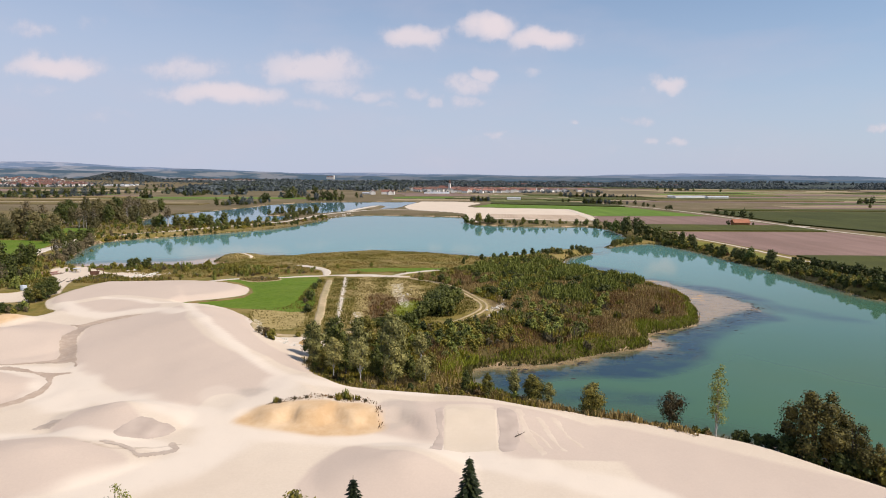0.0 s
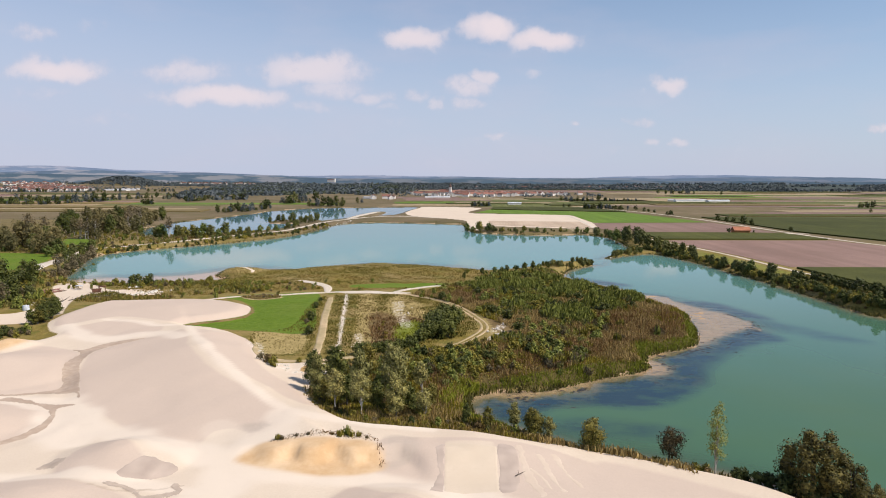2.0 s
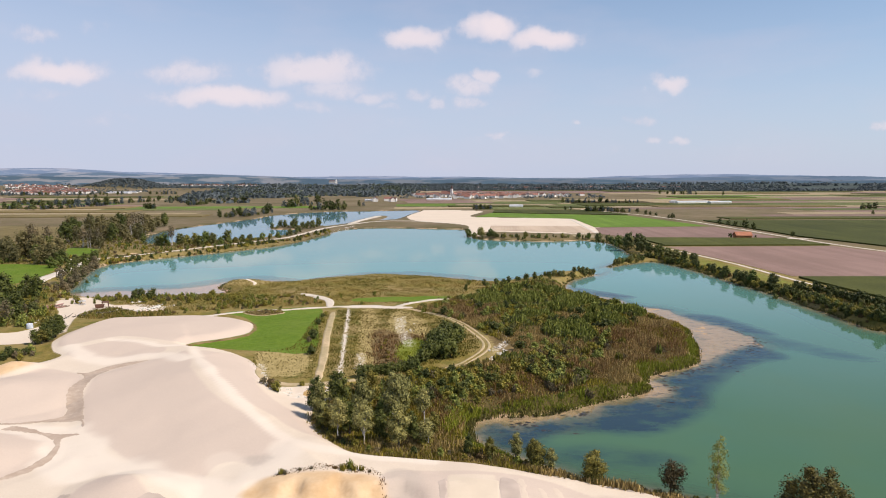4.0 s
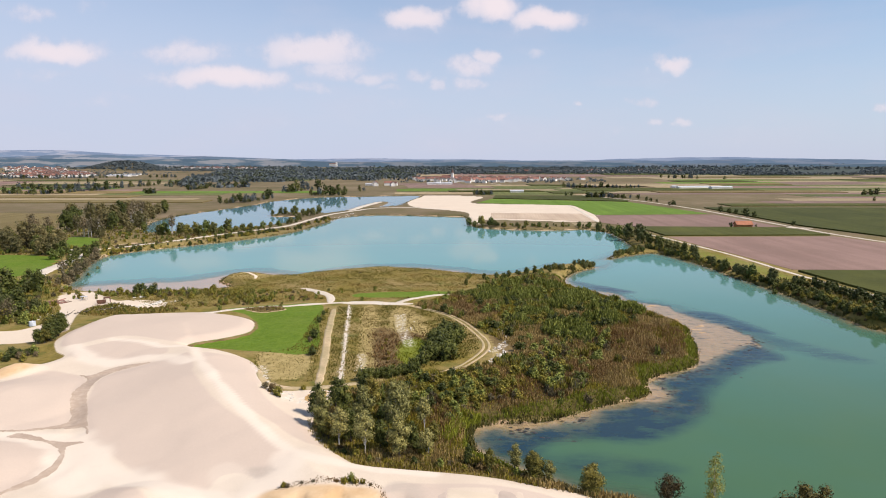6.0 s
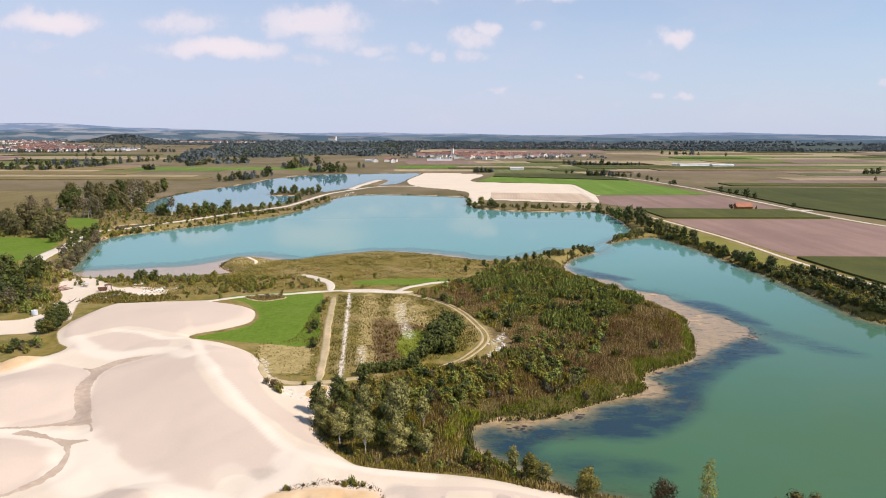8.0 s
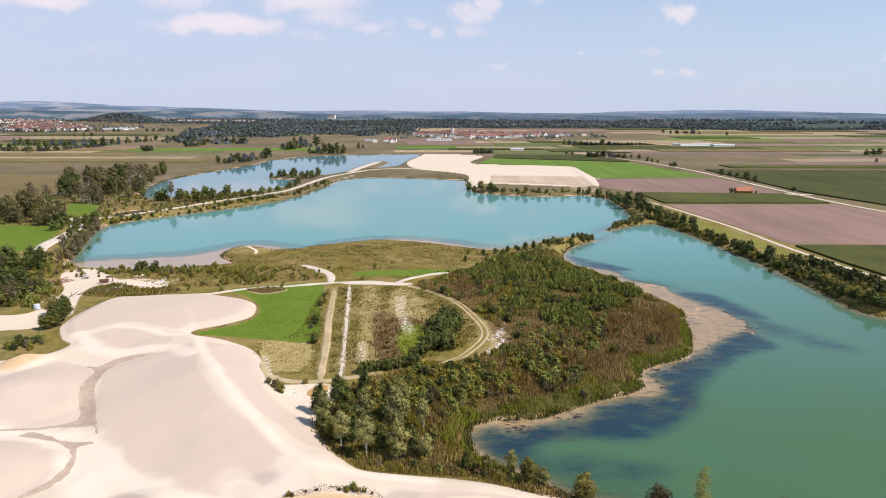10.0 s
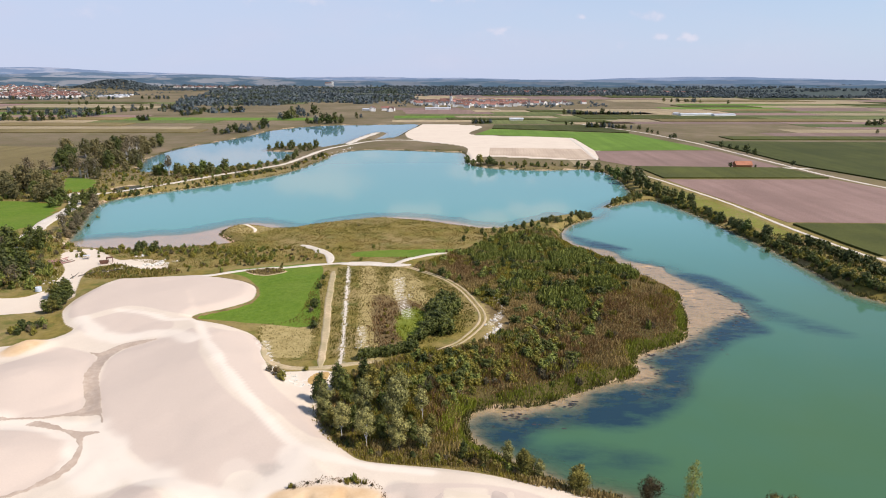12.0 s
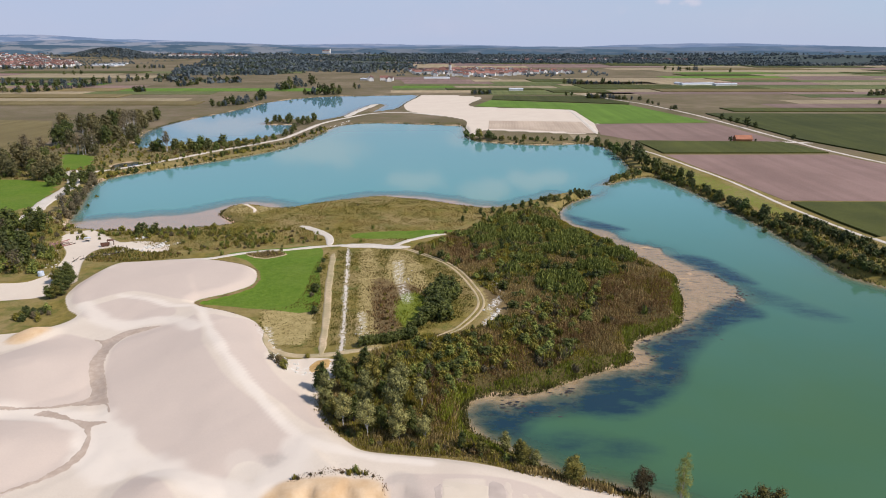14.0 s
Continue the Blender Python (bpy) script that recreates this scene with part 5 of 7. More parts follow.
class Plant:
    """A kind of tree or bush: built once at its first place, then copied."""

    def __init__(self, name, leaf, tall, wide, cards, size, label, seed, bare=0.2, lobes=9, bark=None, category="tree", stems=1, group="", core=0.66, form="crown"):
        self.name, self.leaf, self.tall, self.wide, self.cards, self.size, self.label = name, leaf, tall, wide, cards, size, label
        self.seed, self.bare, self.lobes, self.bark, self.category, self.stems, self.group = seed, bare, lobes, bark, category, stems, group
        self.core, self.form = core, form
        self.first, self.s0, self.co = None, (1, 1, 1), None

    def build(self):
        rs = np.random.RandomState(self.seed)
        h, w, low = self.tall, self.wide / 2, self.bare * self.tall
        cs, rr = [], []
        for k in range(self.lobes):
            f = (k + 0.5) / self.lobes
            z = low + (h - low) * (0.12 + 0.8 * f)
            swell = math.sin(math.pi * min(0.95, 0.22 + 0.72 * f)) ** 0.7
            a, d = k * 2.4 + rs.uniform(0, 1), w * swell * rs.uniform(0.25, 0.68)
            r = w * swell * rs.uniform(0.42, 0.62) + 0.1 * w
            if self.lobes > 15:
                r, d = 0.6 * r, 1.3 * d
            cs.append((d * math.cos(a), d * math.sin(a), min(z, h - 0.75 * r)))
            rr.append((r, r, r * rs.uniform(0.8, 1.15)))
        root = new(self.name)
        bm = bmesh.new()
        for s in range(self.stems):
            off = Vector((rs.uniform(-.3, .3), rs.uniform(-.3, .3), 0)) * (self.stems > 1) * w
            tr = (0.022 * h + 0.03) * (0.5 if self.bark is BIRCH_BARK else 1.0)
            knee = off + Vector((rs.uniform(-.04, .04) * h, rs.uniform(-.04, .04) * h, 0.45 * h))
            tube(bm, off + Vector((0, 0, -0.6)), knee, tr, tr * 0.65)
            tube(bm, knee, off + Vector((0, 0, 0.88 * h)), tr * 0.65, tr * 0.15)
        for c in cs[:7]:
            tube(bm, (0, 0, max(low * 0.8, c[2] - 0.25 * h)), c, 0.009 * h + 0.01, 0.01, 4)
        part("trunk", bm, self.bark or BARK, root)
        if self.form == "shoots":
            co = shoots(rs, w, h, self.cards, self.size)
        else:
            co = leaf_cards(rs, cs, rr, self.cards, self.size, 0.72 if self.core else 0.3)
            if self.core:
                co = np.vstack([co, cores(rs, cs, rr, self.core, 3 if self.cards > 1000 else 1 if self.cards < 140 else 2)])
        part("crown", card_mesh("crown", co), LEAF[self.leaf], root)
        return tagged(root, self.label, self.category, self.group)

    def put(self, x, y, scale=1.0, turn=None, z=None, squash=1.0):
        z = on_ground(x, y) if z is None else z
        turn = (x * 37.7 + y * 91.3) % 360 if turn is None else turn
        m = pose(x, y, z - 0.05, 0, 0, turn) @ Matrix.Diagonal((scale, scale, scale * squash, 1))
        COUNT[self.name] = COUNT.get(self.name, 0) + 1
        if COUNT[self.name] > 280 and self.first:
            # past the countable ones: joined into one thicket
            crown = next(c for c in self.first.children if c.name.startswith("crown"))
            if self.co is None:
                self.co = np.empty(len(crown.data.vertices) * 3)
                crown.data.vertices.foreach_get("co", self.co)
                self.co = self.co.reshape(-1, 3)
            a = np.array(m)
            THICKET.setdefault((self.leaf, y > 340), []).append(self.co @ a[:3, :3].T + a[:3, 3])
            return None
        if self.first is None:
            self.first = self.build()
            self.first.matrix_basis = m
            self.s0 = (scale, scale, scale * squash)
            return self.first
        inv = Matrix.Diagonal((*[1 / v for v in self.s0], 1))
        return copy_thing(self.first, m @ inv)


NEAR = [Plant("willow_tree", "willow", 9.5, 4.7, 1700, 0.31, "silver-green bushy willow tree beside the gravel", 21, 0.12, 11, group="trees beside the quarry"),
        Plant("willow_tree", "olive", 9, 4.3, 1700, 0.31, "olive-green bushy willow tree beside the gravel", 22, 0.12, 11, group="trees beside the quarry"),
        Plant("willow_tree", "thick", 9, 4.8, 1700, 0.31, "dark green shady willow tree beside the gravel", 23, 0.06, 11, group="trees beside the quarry"),
        Plant("poplar_tree", "silver", 10, 4.2, 1500, 0.30, "slender grey-green young poplar tree with pale stem", 24, 0.3, 9, BIRCH_BARK, group="trees beside the quarry")]
BUSH = [Plant("willow_bush", "sapling", 3.4, 3.8, 270, 0.46, "dense green willow bush in the scrub", 31, 0.02, 7, category="bush", stems=3, group="bushes in the scrub"),
        Plant("willow_bush", "scrub", 2.8, 3.4, 240, 0.46, "olive-green willow bush in the scrub", 32, 0.02, 6, category="bush", stems=3, group="bushes in the scrub"),
        Plant("willow_bush", "dark", 3.2, 3.6, 260, 0.46, "dark green rounded bush in the scrub", 33, 0.02, 6, category="bush", stems=3, group="bushes in the scrub"),
        Plant("withered_bush", "rust", 2.2, 3.0, 200, 0.42, "rust-brown withered bush in the scrub", 34, 0.02, 6, category="bush", stems=3, group="bushes in the scrub"),
        Plant("twiggy_bush", "grey", 2.6, 2.8, 190, 0.40, "grey twiggy half-bare bush in the scrub", 35, 0.02, 6, category="bush", stems=4, group="bushes in the scrub")]
HAZEL = Plant("hazel_bush", "thick", 3.6, 3.6, 330, 0.44, "dense mid-green hazel bush beside the wheel tracks", 29, 0.02, 7, category="bush", stems=3, group="bushes in the scrub")
SHRUB = [Plant("willow_sapling", "sapling", 3.2, 1.7, 30, 0.50, "slim upright green willow sapling in the scrub", 36, 0.02, 5, category="sapling", stems=3, group="shrubs in the scrub", form="shoots"),
         Plant("willow_shrub", "scrub", 2.4, 2.2, 36, 0.46, "upright olive willow shrub in the scrub", 37, 0.02, 5, category="shrub", stems=3, group="shrubs in the scrub", form="shoots"),
         Plant("willow_shrub", "willow", 2.6, 2.0, 36, 0.46, "grey-green willow shrub in the scrub", 38, 0.02, 5, category="shrub", stems=3, group="shrubs in the scrub", form="shoots"),
         Plant("withered_shrub", "rust", 1.7, 2.2, 36, 0.40, "rust-brown withered shrub in the scrub", 39, 0.02, 5, category="shrub", stems=3, group="shrubs in the scrub", form="shoots"),
         Plant("twiggy_shrub", "grey", 2.2, 2.0, 34, 0.40, "pale grey twiggy shrub in the scrub", 40, 0.02, 5, category="shrub", stems=4, group="shrubs in the scrub", form="shoots")]
MID = [Plant("tree", "bank", 9, 7.5, 420, 0.72, "olive-green broadleaf tree on the lake bank", 41, 0.08, 10, group="trees round the lakes"),
       Plant("tree", "thick", 9, 7.5, 420, 0.72, "dark green broadleaf tree on the lake bank", 42, 0.06, 10, group="trees round the lakes"),
       Plant("tree", "green", 8, 7, 310, 0.82, "green broadleaf tree on the lake bank", 43, 0.06, 9, group="trees round the lakes"),
       Plant("tree", "grey", 13, 7, 260, 0.8, "grey half-bare willow tree on the lake bank", 44, 0.3, 9, BIRCH_BARK, group="trees round the lakes", core=0.35),
       Plant("tree", "gold", 8, 7, 310, 0.82, "yellowing willow tree on the lake bank", 45, 0.08, 9, group="trees round the lakes")]
GREYBUSH = Plant("willow_bush", "grey", 6, 5.5, 420, 0.5, "grey-brown willow bush on the lake bank", 28, 0.03, 9, category="bush", group="bushes on the lake bank")
HEDGE = Plant("hedge_tree", "dark", 7, 6.5, 420, 0.6, "low dark green hedge tree along the farm track", 50, 0.03, 9, group="hedge along the farm track")
TALL = [Plant("poplar_tree", "wood", 19, 9, 900, 0.8, "tall olive-green poplar tree in the wood by the lake", 46, 0.12, 13, BIRCH_BARK, group="tall trees by the lake"),
        Plant("willow_tree", "thick", 16, 12, 900, 0.85, "broad dark green willow tree in the wood by the lake", 47, 0.06, 13, group="tall trees by the lake"),
        Plant("willow_tree", "wood", 15, 12, 900, 0.85, "broad dull green willow tree in the wood by the lake", 48, 0.05, 13, group="tall trees by the lake"),
        Plant("poplar_tree", "grey", 20, 9, 640, 0.75, "tall grey half-bare poplar tree with pale trunks", 49, 0.38, 12, BIRCH_BARK, stems=3, group="tall trees by the lake", core=0.4)]
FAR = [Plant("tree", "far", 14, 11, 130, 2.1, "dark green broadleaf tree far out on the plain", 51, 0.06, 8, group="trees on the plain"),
       Plant("tree", "dark", 12, 10, 120, 2.0, "dark broadleaf tree far out on the plain", 52, 0.06, 7, group="trees on the plain"),
       Plant("tree", "bank", 12, 10, 120, 2.0, "dull green broadleaf tree far out on the plain", 53, 0.06, 7, group="trees on the plain")]
BIRCH = Plant("birch_tree", "birch", 11, 3.3, 2300, 0.19, "slim airy young birch tree with white stem by the lake", 61, 0.16, 12, BIRCH_BARK, core=0)
BIG = Plant("willow_tree", "bronze", 10.4, 9.0, 6500, 0.28, "large bushy olive-brown willow tree by the lake", 62, 0.03, 22, stems=2, core=0.62)
SIDE = Plant("willow_tree", "bronze", 8.2, 8.0, 5200, 0.27, "spreading dark olive willow tree by the lake", 65, 0.03, 18, stems=3, core=0.6)
RUSTY = Plant("young_tree", "umber", 5.6, 4.0, 2200, 0.2, "small brownish-leaved tree by the lake", 63, 0.22, 8, core=0.45)
ROUND = Plant("willow_bush", "olive", 5.2, 4.4, 2600, 0.21, "rounded olive-green willow bush by the lake", 64, 0.03, 8, category="bush")

# the bank between quarry and lake
BIRCH.put(42.2, 104, 1.24)
RUSTY.put(35.6, 107, 1.28)
ROUND.put(23, 110, 1.3)
ROUND.put(13.5, 114.5, 1.0)
BIG.put(54.6, 97, 1.12)
SIDE.put(58, 94.6, 1.0)
SIDE.put(60.4, 91.6, .7)
for x, y, s, k in ((58.5, 91.4, 1.2, 2), (61, 89.6, 1.2, 1), (62.8, 88, 1.3, 2), (64.6, 86.4, 1.2, 1), (56.2, 92.8, 1.0, 2), (53.2, 95.6, 1.15, 2), (50.6, 98, 1.1, 2), (63.6, 90, 1.3, 3)):
    BUSH[k].put(x, y, s)
for x, y, s, k in ((47, 99.5, 0.75, 2), (50, 97, .9, 2), (39, 104.5, .6, 1), (44.5, 101, .7, 2), (40.5, 103, .5, 3), (61, 87, .9, 2), (64, 84, .8, 3), (66, 81, 1, 1), (46, 101.5, .8, 2), (48.5, 99, .9, 2), (51.5, 97.5, 1.0, 2), (38.5, 106, .5, 3), (53, 94, .7, 2), (56.5, 92, .8, 2), (62, 88.5, .8, 3), (41, 105, .6, 1), (29, 109, .5, 1), (31.5, 108, .5, 3), (27, 110, .5, 1), (33, 107, .45, 1)):
    BUSH[k].put(x, y, s)
for x, y, s, k in ((13, 116, .62, 1), (10, 118.5, .6, 0), (16, 113.5, .5, 0), (5, 117.5, .52, 1), (1, 119, .5, 2)):
    NEAR[k].put(x, y, s)
# the grove beside the quarry road: single crowns with dark gaps between
for x, y, s, k, tall in ((-33.4, 140.5, .85, 2, 1.1), (-30.6, 133.5, .85, 0, 1.2), (-25.6, 126.8, .85, 3, 1.0), (-19.6, 122.3, .95, 3, 1.0), (-12.6, 121.8, .9, 0, 1.05), (-7, 121.5, .7, 3, .9), (-27.5, 141, .9, 2, 1.2),
                         (-21.5, 133.5, .95, 0, 1.2), (-14.2, 129.5, 1.05, 3, 1.25), (-30.5, 148, .8, 2, 1.05), (-21.5, 144, .9, 1, 1.15), (-13.5, 138.5, .95, 0, 1.1), (-24.6, 152.5, .75, 2, 1.0), (-16.5, 148, .8, 1, 1.0),
                         (-6, 128, .6, 1, 1.0), (-8.5, 134.5, .75, 3, 1.0), (-23.5, 128.5, .7, 2, 1.1), (-16.8, 125, .7, 2, 1.1), (-28.5, 130, .6, 1, 1.0), (-10.2, 125.6, .65, 2, 1.1)):
    NEAR[k].put(x, y, s * 1.16, squash=tall * .9)
EDGE = smooth([(-33.5, 136.8), (-29.2, 128.4), (-24.4, 123.4), (-18.5, 119.4), (-12.3, 118.9), (-6.9, 118.5), (-0.6, 117.2), (5.5, 116.5), (10.6, 114), (14.8, 113)], False)
for k, (x, y) in enumerate(EDGE[::2]):
    BUSH[(1, 0, 4, 1, 3, 2)[k % 6]].put(x + (0.8, 1.4, 0.6)[k % 3], y + (0.2, -0.6, 0.9, 0)[k % 4], (.45, .62, .38, .55, .48)[k % 5], squash=(.9, 1.15, 1.0)[k % 3])
# shrubs in the strips and by the meadow
for x, y, s, k in ((-52, 226, .7, 2), (-51.5, 231, .6, 1), (-49.5, 207, 1.05, 2), (-50, 203, .7, 4), (-47.5, 196, .5, 1), (-46, 189, .9, 2), (-53, 238, .6, 2), (-53, 243, .6, 1),
                   (-47, 152, 1.0, 3), (-45, 150, .9, 1), (-49, 153, .7, 4), (-41, 158.5, .5, 1)):
    BUSH[k].put(x, y, s)
rs = np.random.RandomState(5)
for k in range(44):
    along_y = rs.uniform(-1, 1)
    HAZEL.put(-5.6 - 1.6 * max(0, -along_y) + np.clip(rs.normal(), -1.6, 1.6) * 3.0 * (1 - .35 * abs(along_y)), 198.5 + along_y * 15, rs.uniform(1.0, 1.5))
for x, y, s in ((-14.5, 177.5, .8), (-12.5, 179, .95), (-11, 181, 1.1), (-10.6, 184, 1.25), (-9.5, 187, 1.4), (-8, 185, 1.2)):
    HAZEL.put(x, y, s)
for k in range(14):
    HAZEL.put(-27 + k * 1.05, 166 + k * 0.42 + rs.uniform(-.6, .6), rs.uniform(.75, 1.0))

def sprinkle(poly, count, seed, gap=1.0):
    rs = np.random.RandomState(seed)
    lo, hi = poly.min(0), poly.max(0)
    q = lo + rs.rand(count * 8, 2) * (hi - lo)
    q = q[signed(q[:, 0], q[:, 1], poly, 5) < -0.2]
    return q[:count], rs


SAPLINGS = [smooth(s) for s in ([(0, 274), (11, 294), (24, 308), (36, 304), (46, 286), (56, 277), (64, 266), (69, 250), (66, 240), (54, 246), (42, 252), (30, 254), (16, 258), (5, 266)],
                                [(18, 232), (24, 244), (40, 240), (56, 238), (62, 232), (56, 226), (49, 220), (43, 210), (36, 205), (27, 214), (20, 220)])]
RED = [smooth(s) for s in ([(-8, 150), (0, 152), (0, 134), (-6, 132)], [(24, 192), (40, 196), (44, 178), (37, 168), (28, 174)], [(-6, 275), (6, 271), (14, 252), (8, 236), (-4, 242)], [(52, 226), (74, 222), (73, 198), (56, 188), (45, 199)], [(14, 170), (30, 172), (28, 158), (14, 154)], [(30, 215), (44, 222), (50, 206), (38, 200)], [(44, 186), (66, 194), (62, 184), (50, 178)], [(4, 166), (14, 172), (12, 150), (2, 150)])]


def redness(x, y):
    v = np.zeros(np.shape(x))
    for s in RED:
        v = np.maximum(v, ease(signed(x, y, s, 12), 5, -5))
    return v


q, rs = sprinkle(SCRUB, 3900, 8)
q = q[np.argsort(q[:, 1])]
lump, red = rolling(q[:, 0], q[:, 1], 11, 21), redness(q[:, 0], q[:, 1])
young = np.max([ease(signed(q[:, 0], q[:, 1], s, 10), 3, -3) for s in SAPLINGS], 0) * ease(rolling(q[:, 0] * 0.5, q[:, 1], 6, 33), 0.18, 0.4)
shore = signed(q[:, 0], q[:, 1], LAKE_EAST, 30)
cape = ease(q[:, 0] - 0.35 * (q[:, 1] - 160), 22, 34)
tuft = ease(rolling(q[:, 0], q[:, 1], 5.5, 35), 0.15, 0.85)
for (x, y), v, r, up, d, reedy, t in zip(q, lump, red, young, shore, cape, tuft):
    if np.hypot(x + 5, y - 200) < 11 or (d < 6 and x > 0 and rs.rand() < .85):
        continue
    if up > rs.rand():
        SHRUB[rs.choice(5, p=(.9, .05, .02, .0, .03))].put(x, y, (.45 + .75 * t) * rs.uniform(.85, 1.1), squash=rs.uniform(.85, 1.1))
    elif v > .3 + .35 * rs.rand() and t > .25 and rs.rand() > .75 * reedy:
        k = rs.choice(5, p=(.05, .2, .08, .45, .22)) if r > rs.rand() else rs.choice(5, p=(.24, .44, .16, .06, .10))
        SHRUB[k].put(x, y, (.4 + .8 * t) * rs.uniform(.85, 1.1), squash=rs.uniform(.75, 1.1))
# a second growth fills the young stands, in tufts with gaps between
for s, count in zip(SAPLINGS, (2300, 1200)):
    for x, y in sprinkle(s, count, 110 + count)[0]:
        t = float(ease(rolling(x, y, 5.5, 35), 0.2, 0.8))
        if t > .3 and rolling(x * 0.5, y, 6, 33) > .24:
            SHRUB[0].put(x, y, (.4 + .85 * t) * rs.uniform(.85, 1.1), squash=rs.uniform(.85, 1.15))
        elif rs.rand() < .05:
            BUSH[2].put(x, y, rs.uniform(.5, .8))


# bushes behind the grove
for x, y in sprinkle(smooth([(-26, 148), (-14, 168), (4, 176), (22, 190), (30, 180), (22, 158), (4, 148), (-6, 130), (-20, 140)]), 300, 99)[0]:
    if np.hypot(x + 5, y - 200) > 14 and rolling(x, y, 9, 27) > .36:
        BUSH[rs.choice((0, 1, 2, 4), p=(.3, .5, .08, .12))].put(x, y, rs.uniform(.5, 1.0), squash=rs.uniform(.8, 1.15))
# single bushes all over the headland
for x, y in sprinkle(SCRUB, 900, 105)[0]:
    if rolling(x, y, 9, 30) > .6 and x > -5 and signed(np.array([x]), np.array([y]), LAKE_EAST, 30)[0] > 9 and np.hypot(x + 5, y - 200) > 13 and x - 0.35 * (y - 160) < 34:
        BUSH[rs.choice((0, 1, 2), p=(.4, .38, .22))].put(x, y, rs.uniform(.5, .95), squash=rs.uniform(.75, 1.1))


for x, y in sprinkle(SCRUB, 260, 106)[0]:
    if x > -8 and signed(np.array([x]), np.array([y]), LAKE_EAST, 30)[0] > 10 and np.hypot(x + 5, y - 200) > 14 and x - 0.35 * (y - 160) < 30 and rs.rand() < .5:
        (HAZEL if rs.rand() < .3 else BUSH[rs.choice((0, 1))]).put(x, y, rs.uniform(.8, 1.2), squash=rs.uniform(.75, 1.0))


# reeds and tall grass
def blades(name, q, rs, tall, wide, mat, label, per=3, category="reeds"):
    free = np.ones(len(q), bool)
    for line, half in LINES:
        free &= to_line(q[:, 0], q[:, 1], line, False, 8.0)[0] > half
    q = q[free]
    z = height(q[:, 0], q[:, 1])
    c = np.repeat(np.column_stack([q, z]), per, 0)
    m = len(c)
    c[:, :2] += rs.normal(scale=0.25, size=(m, 2))
    h = tall * rs.uniform(0.55, 1.1, m) * (0.25 + 1.0 * ease(rolling(c[:, 0], c[:, 1], 4.2, 31), 0.1, 0.9) + 0.3 * rolling(c[:, 0], c[:, 1], 14, 32))
    a = rs.uniform(0, math.tau, m)
    d = np.column_stack([np.cos(a), np.sin(a), np.zeros(m)]) * wide * 0.5
    lean = np.column_stack([rs.normal(scale=.22, size=(m, 2)) * h[:, None], h])
    tip = 0.35
    co = np.stack([c - d * 0.7 - (0, 0, .1), c + d * 0.7 - (0, 0, .1), c + d * tip + lean, c - d * tip + lean], 1).reshape(-1, 3)
    return tagged(part(name, card_mesh(name, co), mat), label, category, kind="stuff")


q, rs = sprinkle(SCRUB, 74000, 9)
clear_of = np.hypot(q[:, 0] + 5, q[:, 1] - 200) > 9
q = q[clear_of]
tone = rolling(q[:, 0], q[:, 1], 13, 22) + 0.35 * (rolling(q[:, 0], q[:, 1], 3.5, 23) - 0.5) + 0.3 * (rs.rand(len(q)) - 0.5)
edge = signed(q[:, 0], q[:, 1], LAKE_EAST, 40) + 5 * (rolling(q[:, 0], q[:, 1], 12, 24) - 0.5)
lime = (edge < 3.4) & (q[:, 0] > 0)
red = redness(q[:, 0], q[:, 1]) * (0.25 + 0.6 * rolling(q[:, 0], q[:, 1], 7, 34)) > rs.rand(len(q))
blades("fresh_reeds", q[lime], rs, 1.0, 0.2, REED_LIME, "yellow-green fresh reeds along the headland shore", 3)
blades("rusty_reeds", q[red & ~lime], rs, 1.3, 0.2, REED_RED, "rust-brown seeding reeds on the headland", 3)
blades("reed_bed", q[(tone > 0.55) & ~lime & ~red], rs, 1.35, 0.2, REED, "tan dry reeds covering the headland", 3)
blades("green_reeds", q[(tone <= 0.55) & ~lime & ~red], rs, .85, 0.2, REED_GREEN, "olive-green reeds and sedge on the headland", 3)

q, rs = sprinkle(smooth([(-1.5, 144), (3.7, 146), (4, 143.6), (0, 137), (-2, 129), (-4.6, 129.5), (-3, 137)]), 420, 107)
blades("fresh_reeds", q, rs, 1.4, 0.25, REED_LIME, "bright green fresh reeds at the head of the inlet", 3)
rs = np.random.RandomState(119)
q = EDGE[rs.randint(0, len(EDGE), 1500)] + np.column_stack([rs.uniform(-1.2, 1.6, 1500), rs.uniform(-2.6, 2.2, 1500)])
blades("edge_reeds", q[::2], rs, .95, 0.22, REED, "tan dry reeds along the edge of the sand", 3)
blades("edge_reeds", q[1::2], rs, .8, 0.22, REED_GREEN, "olive reeds and weeds along the edge of the sand", 3)

# rough grass in the strips and on the bank beyond the path
q, rs = sprinkle(smooth([(-49, 164), (-58, 172), (-63, 189), (-56, 194), (-53.5, 205), (-54, 250), (-28, 255), (-10, 242), (1, 222), (5, 205), (3, 190), (-8, 178), (-25, 168)]), 15000, 95)


def within(shapes, soft=3.0):
    v = np.zeros(len(q))
    for s in shapes:
        v = np.maximum(v, ease(signed(q[:, 0], q[:, 1], s, 10), soft, -soft))
    return v > rs.rand(len(q))


stony = np.min([to_line(q[:, 0], q[:, 1], s, False, 8)[0] - w for s, w in RUBBLE[:3]], 0)
bare = (stony < 0) & (rs.rand(len(q)) < .85)
fresh = within(LIME, 1.5)
brown, straw = within(BROWN) & ~fresh, within(DRY) & ~fresh
bare |= (within(DRY[:1], 1.0)) & (rs.rand(len(q)) < .7)
blades("brown_weeds", q[brown & ~bare], rs, .65, .3, REED_RED, "red-brown weeds on the dry strip", 2, "weeds")
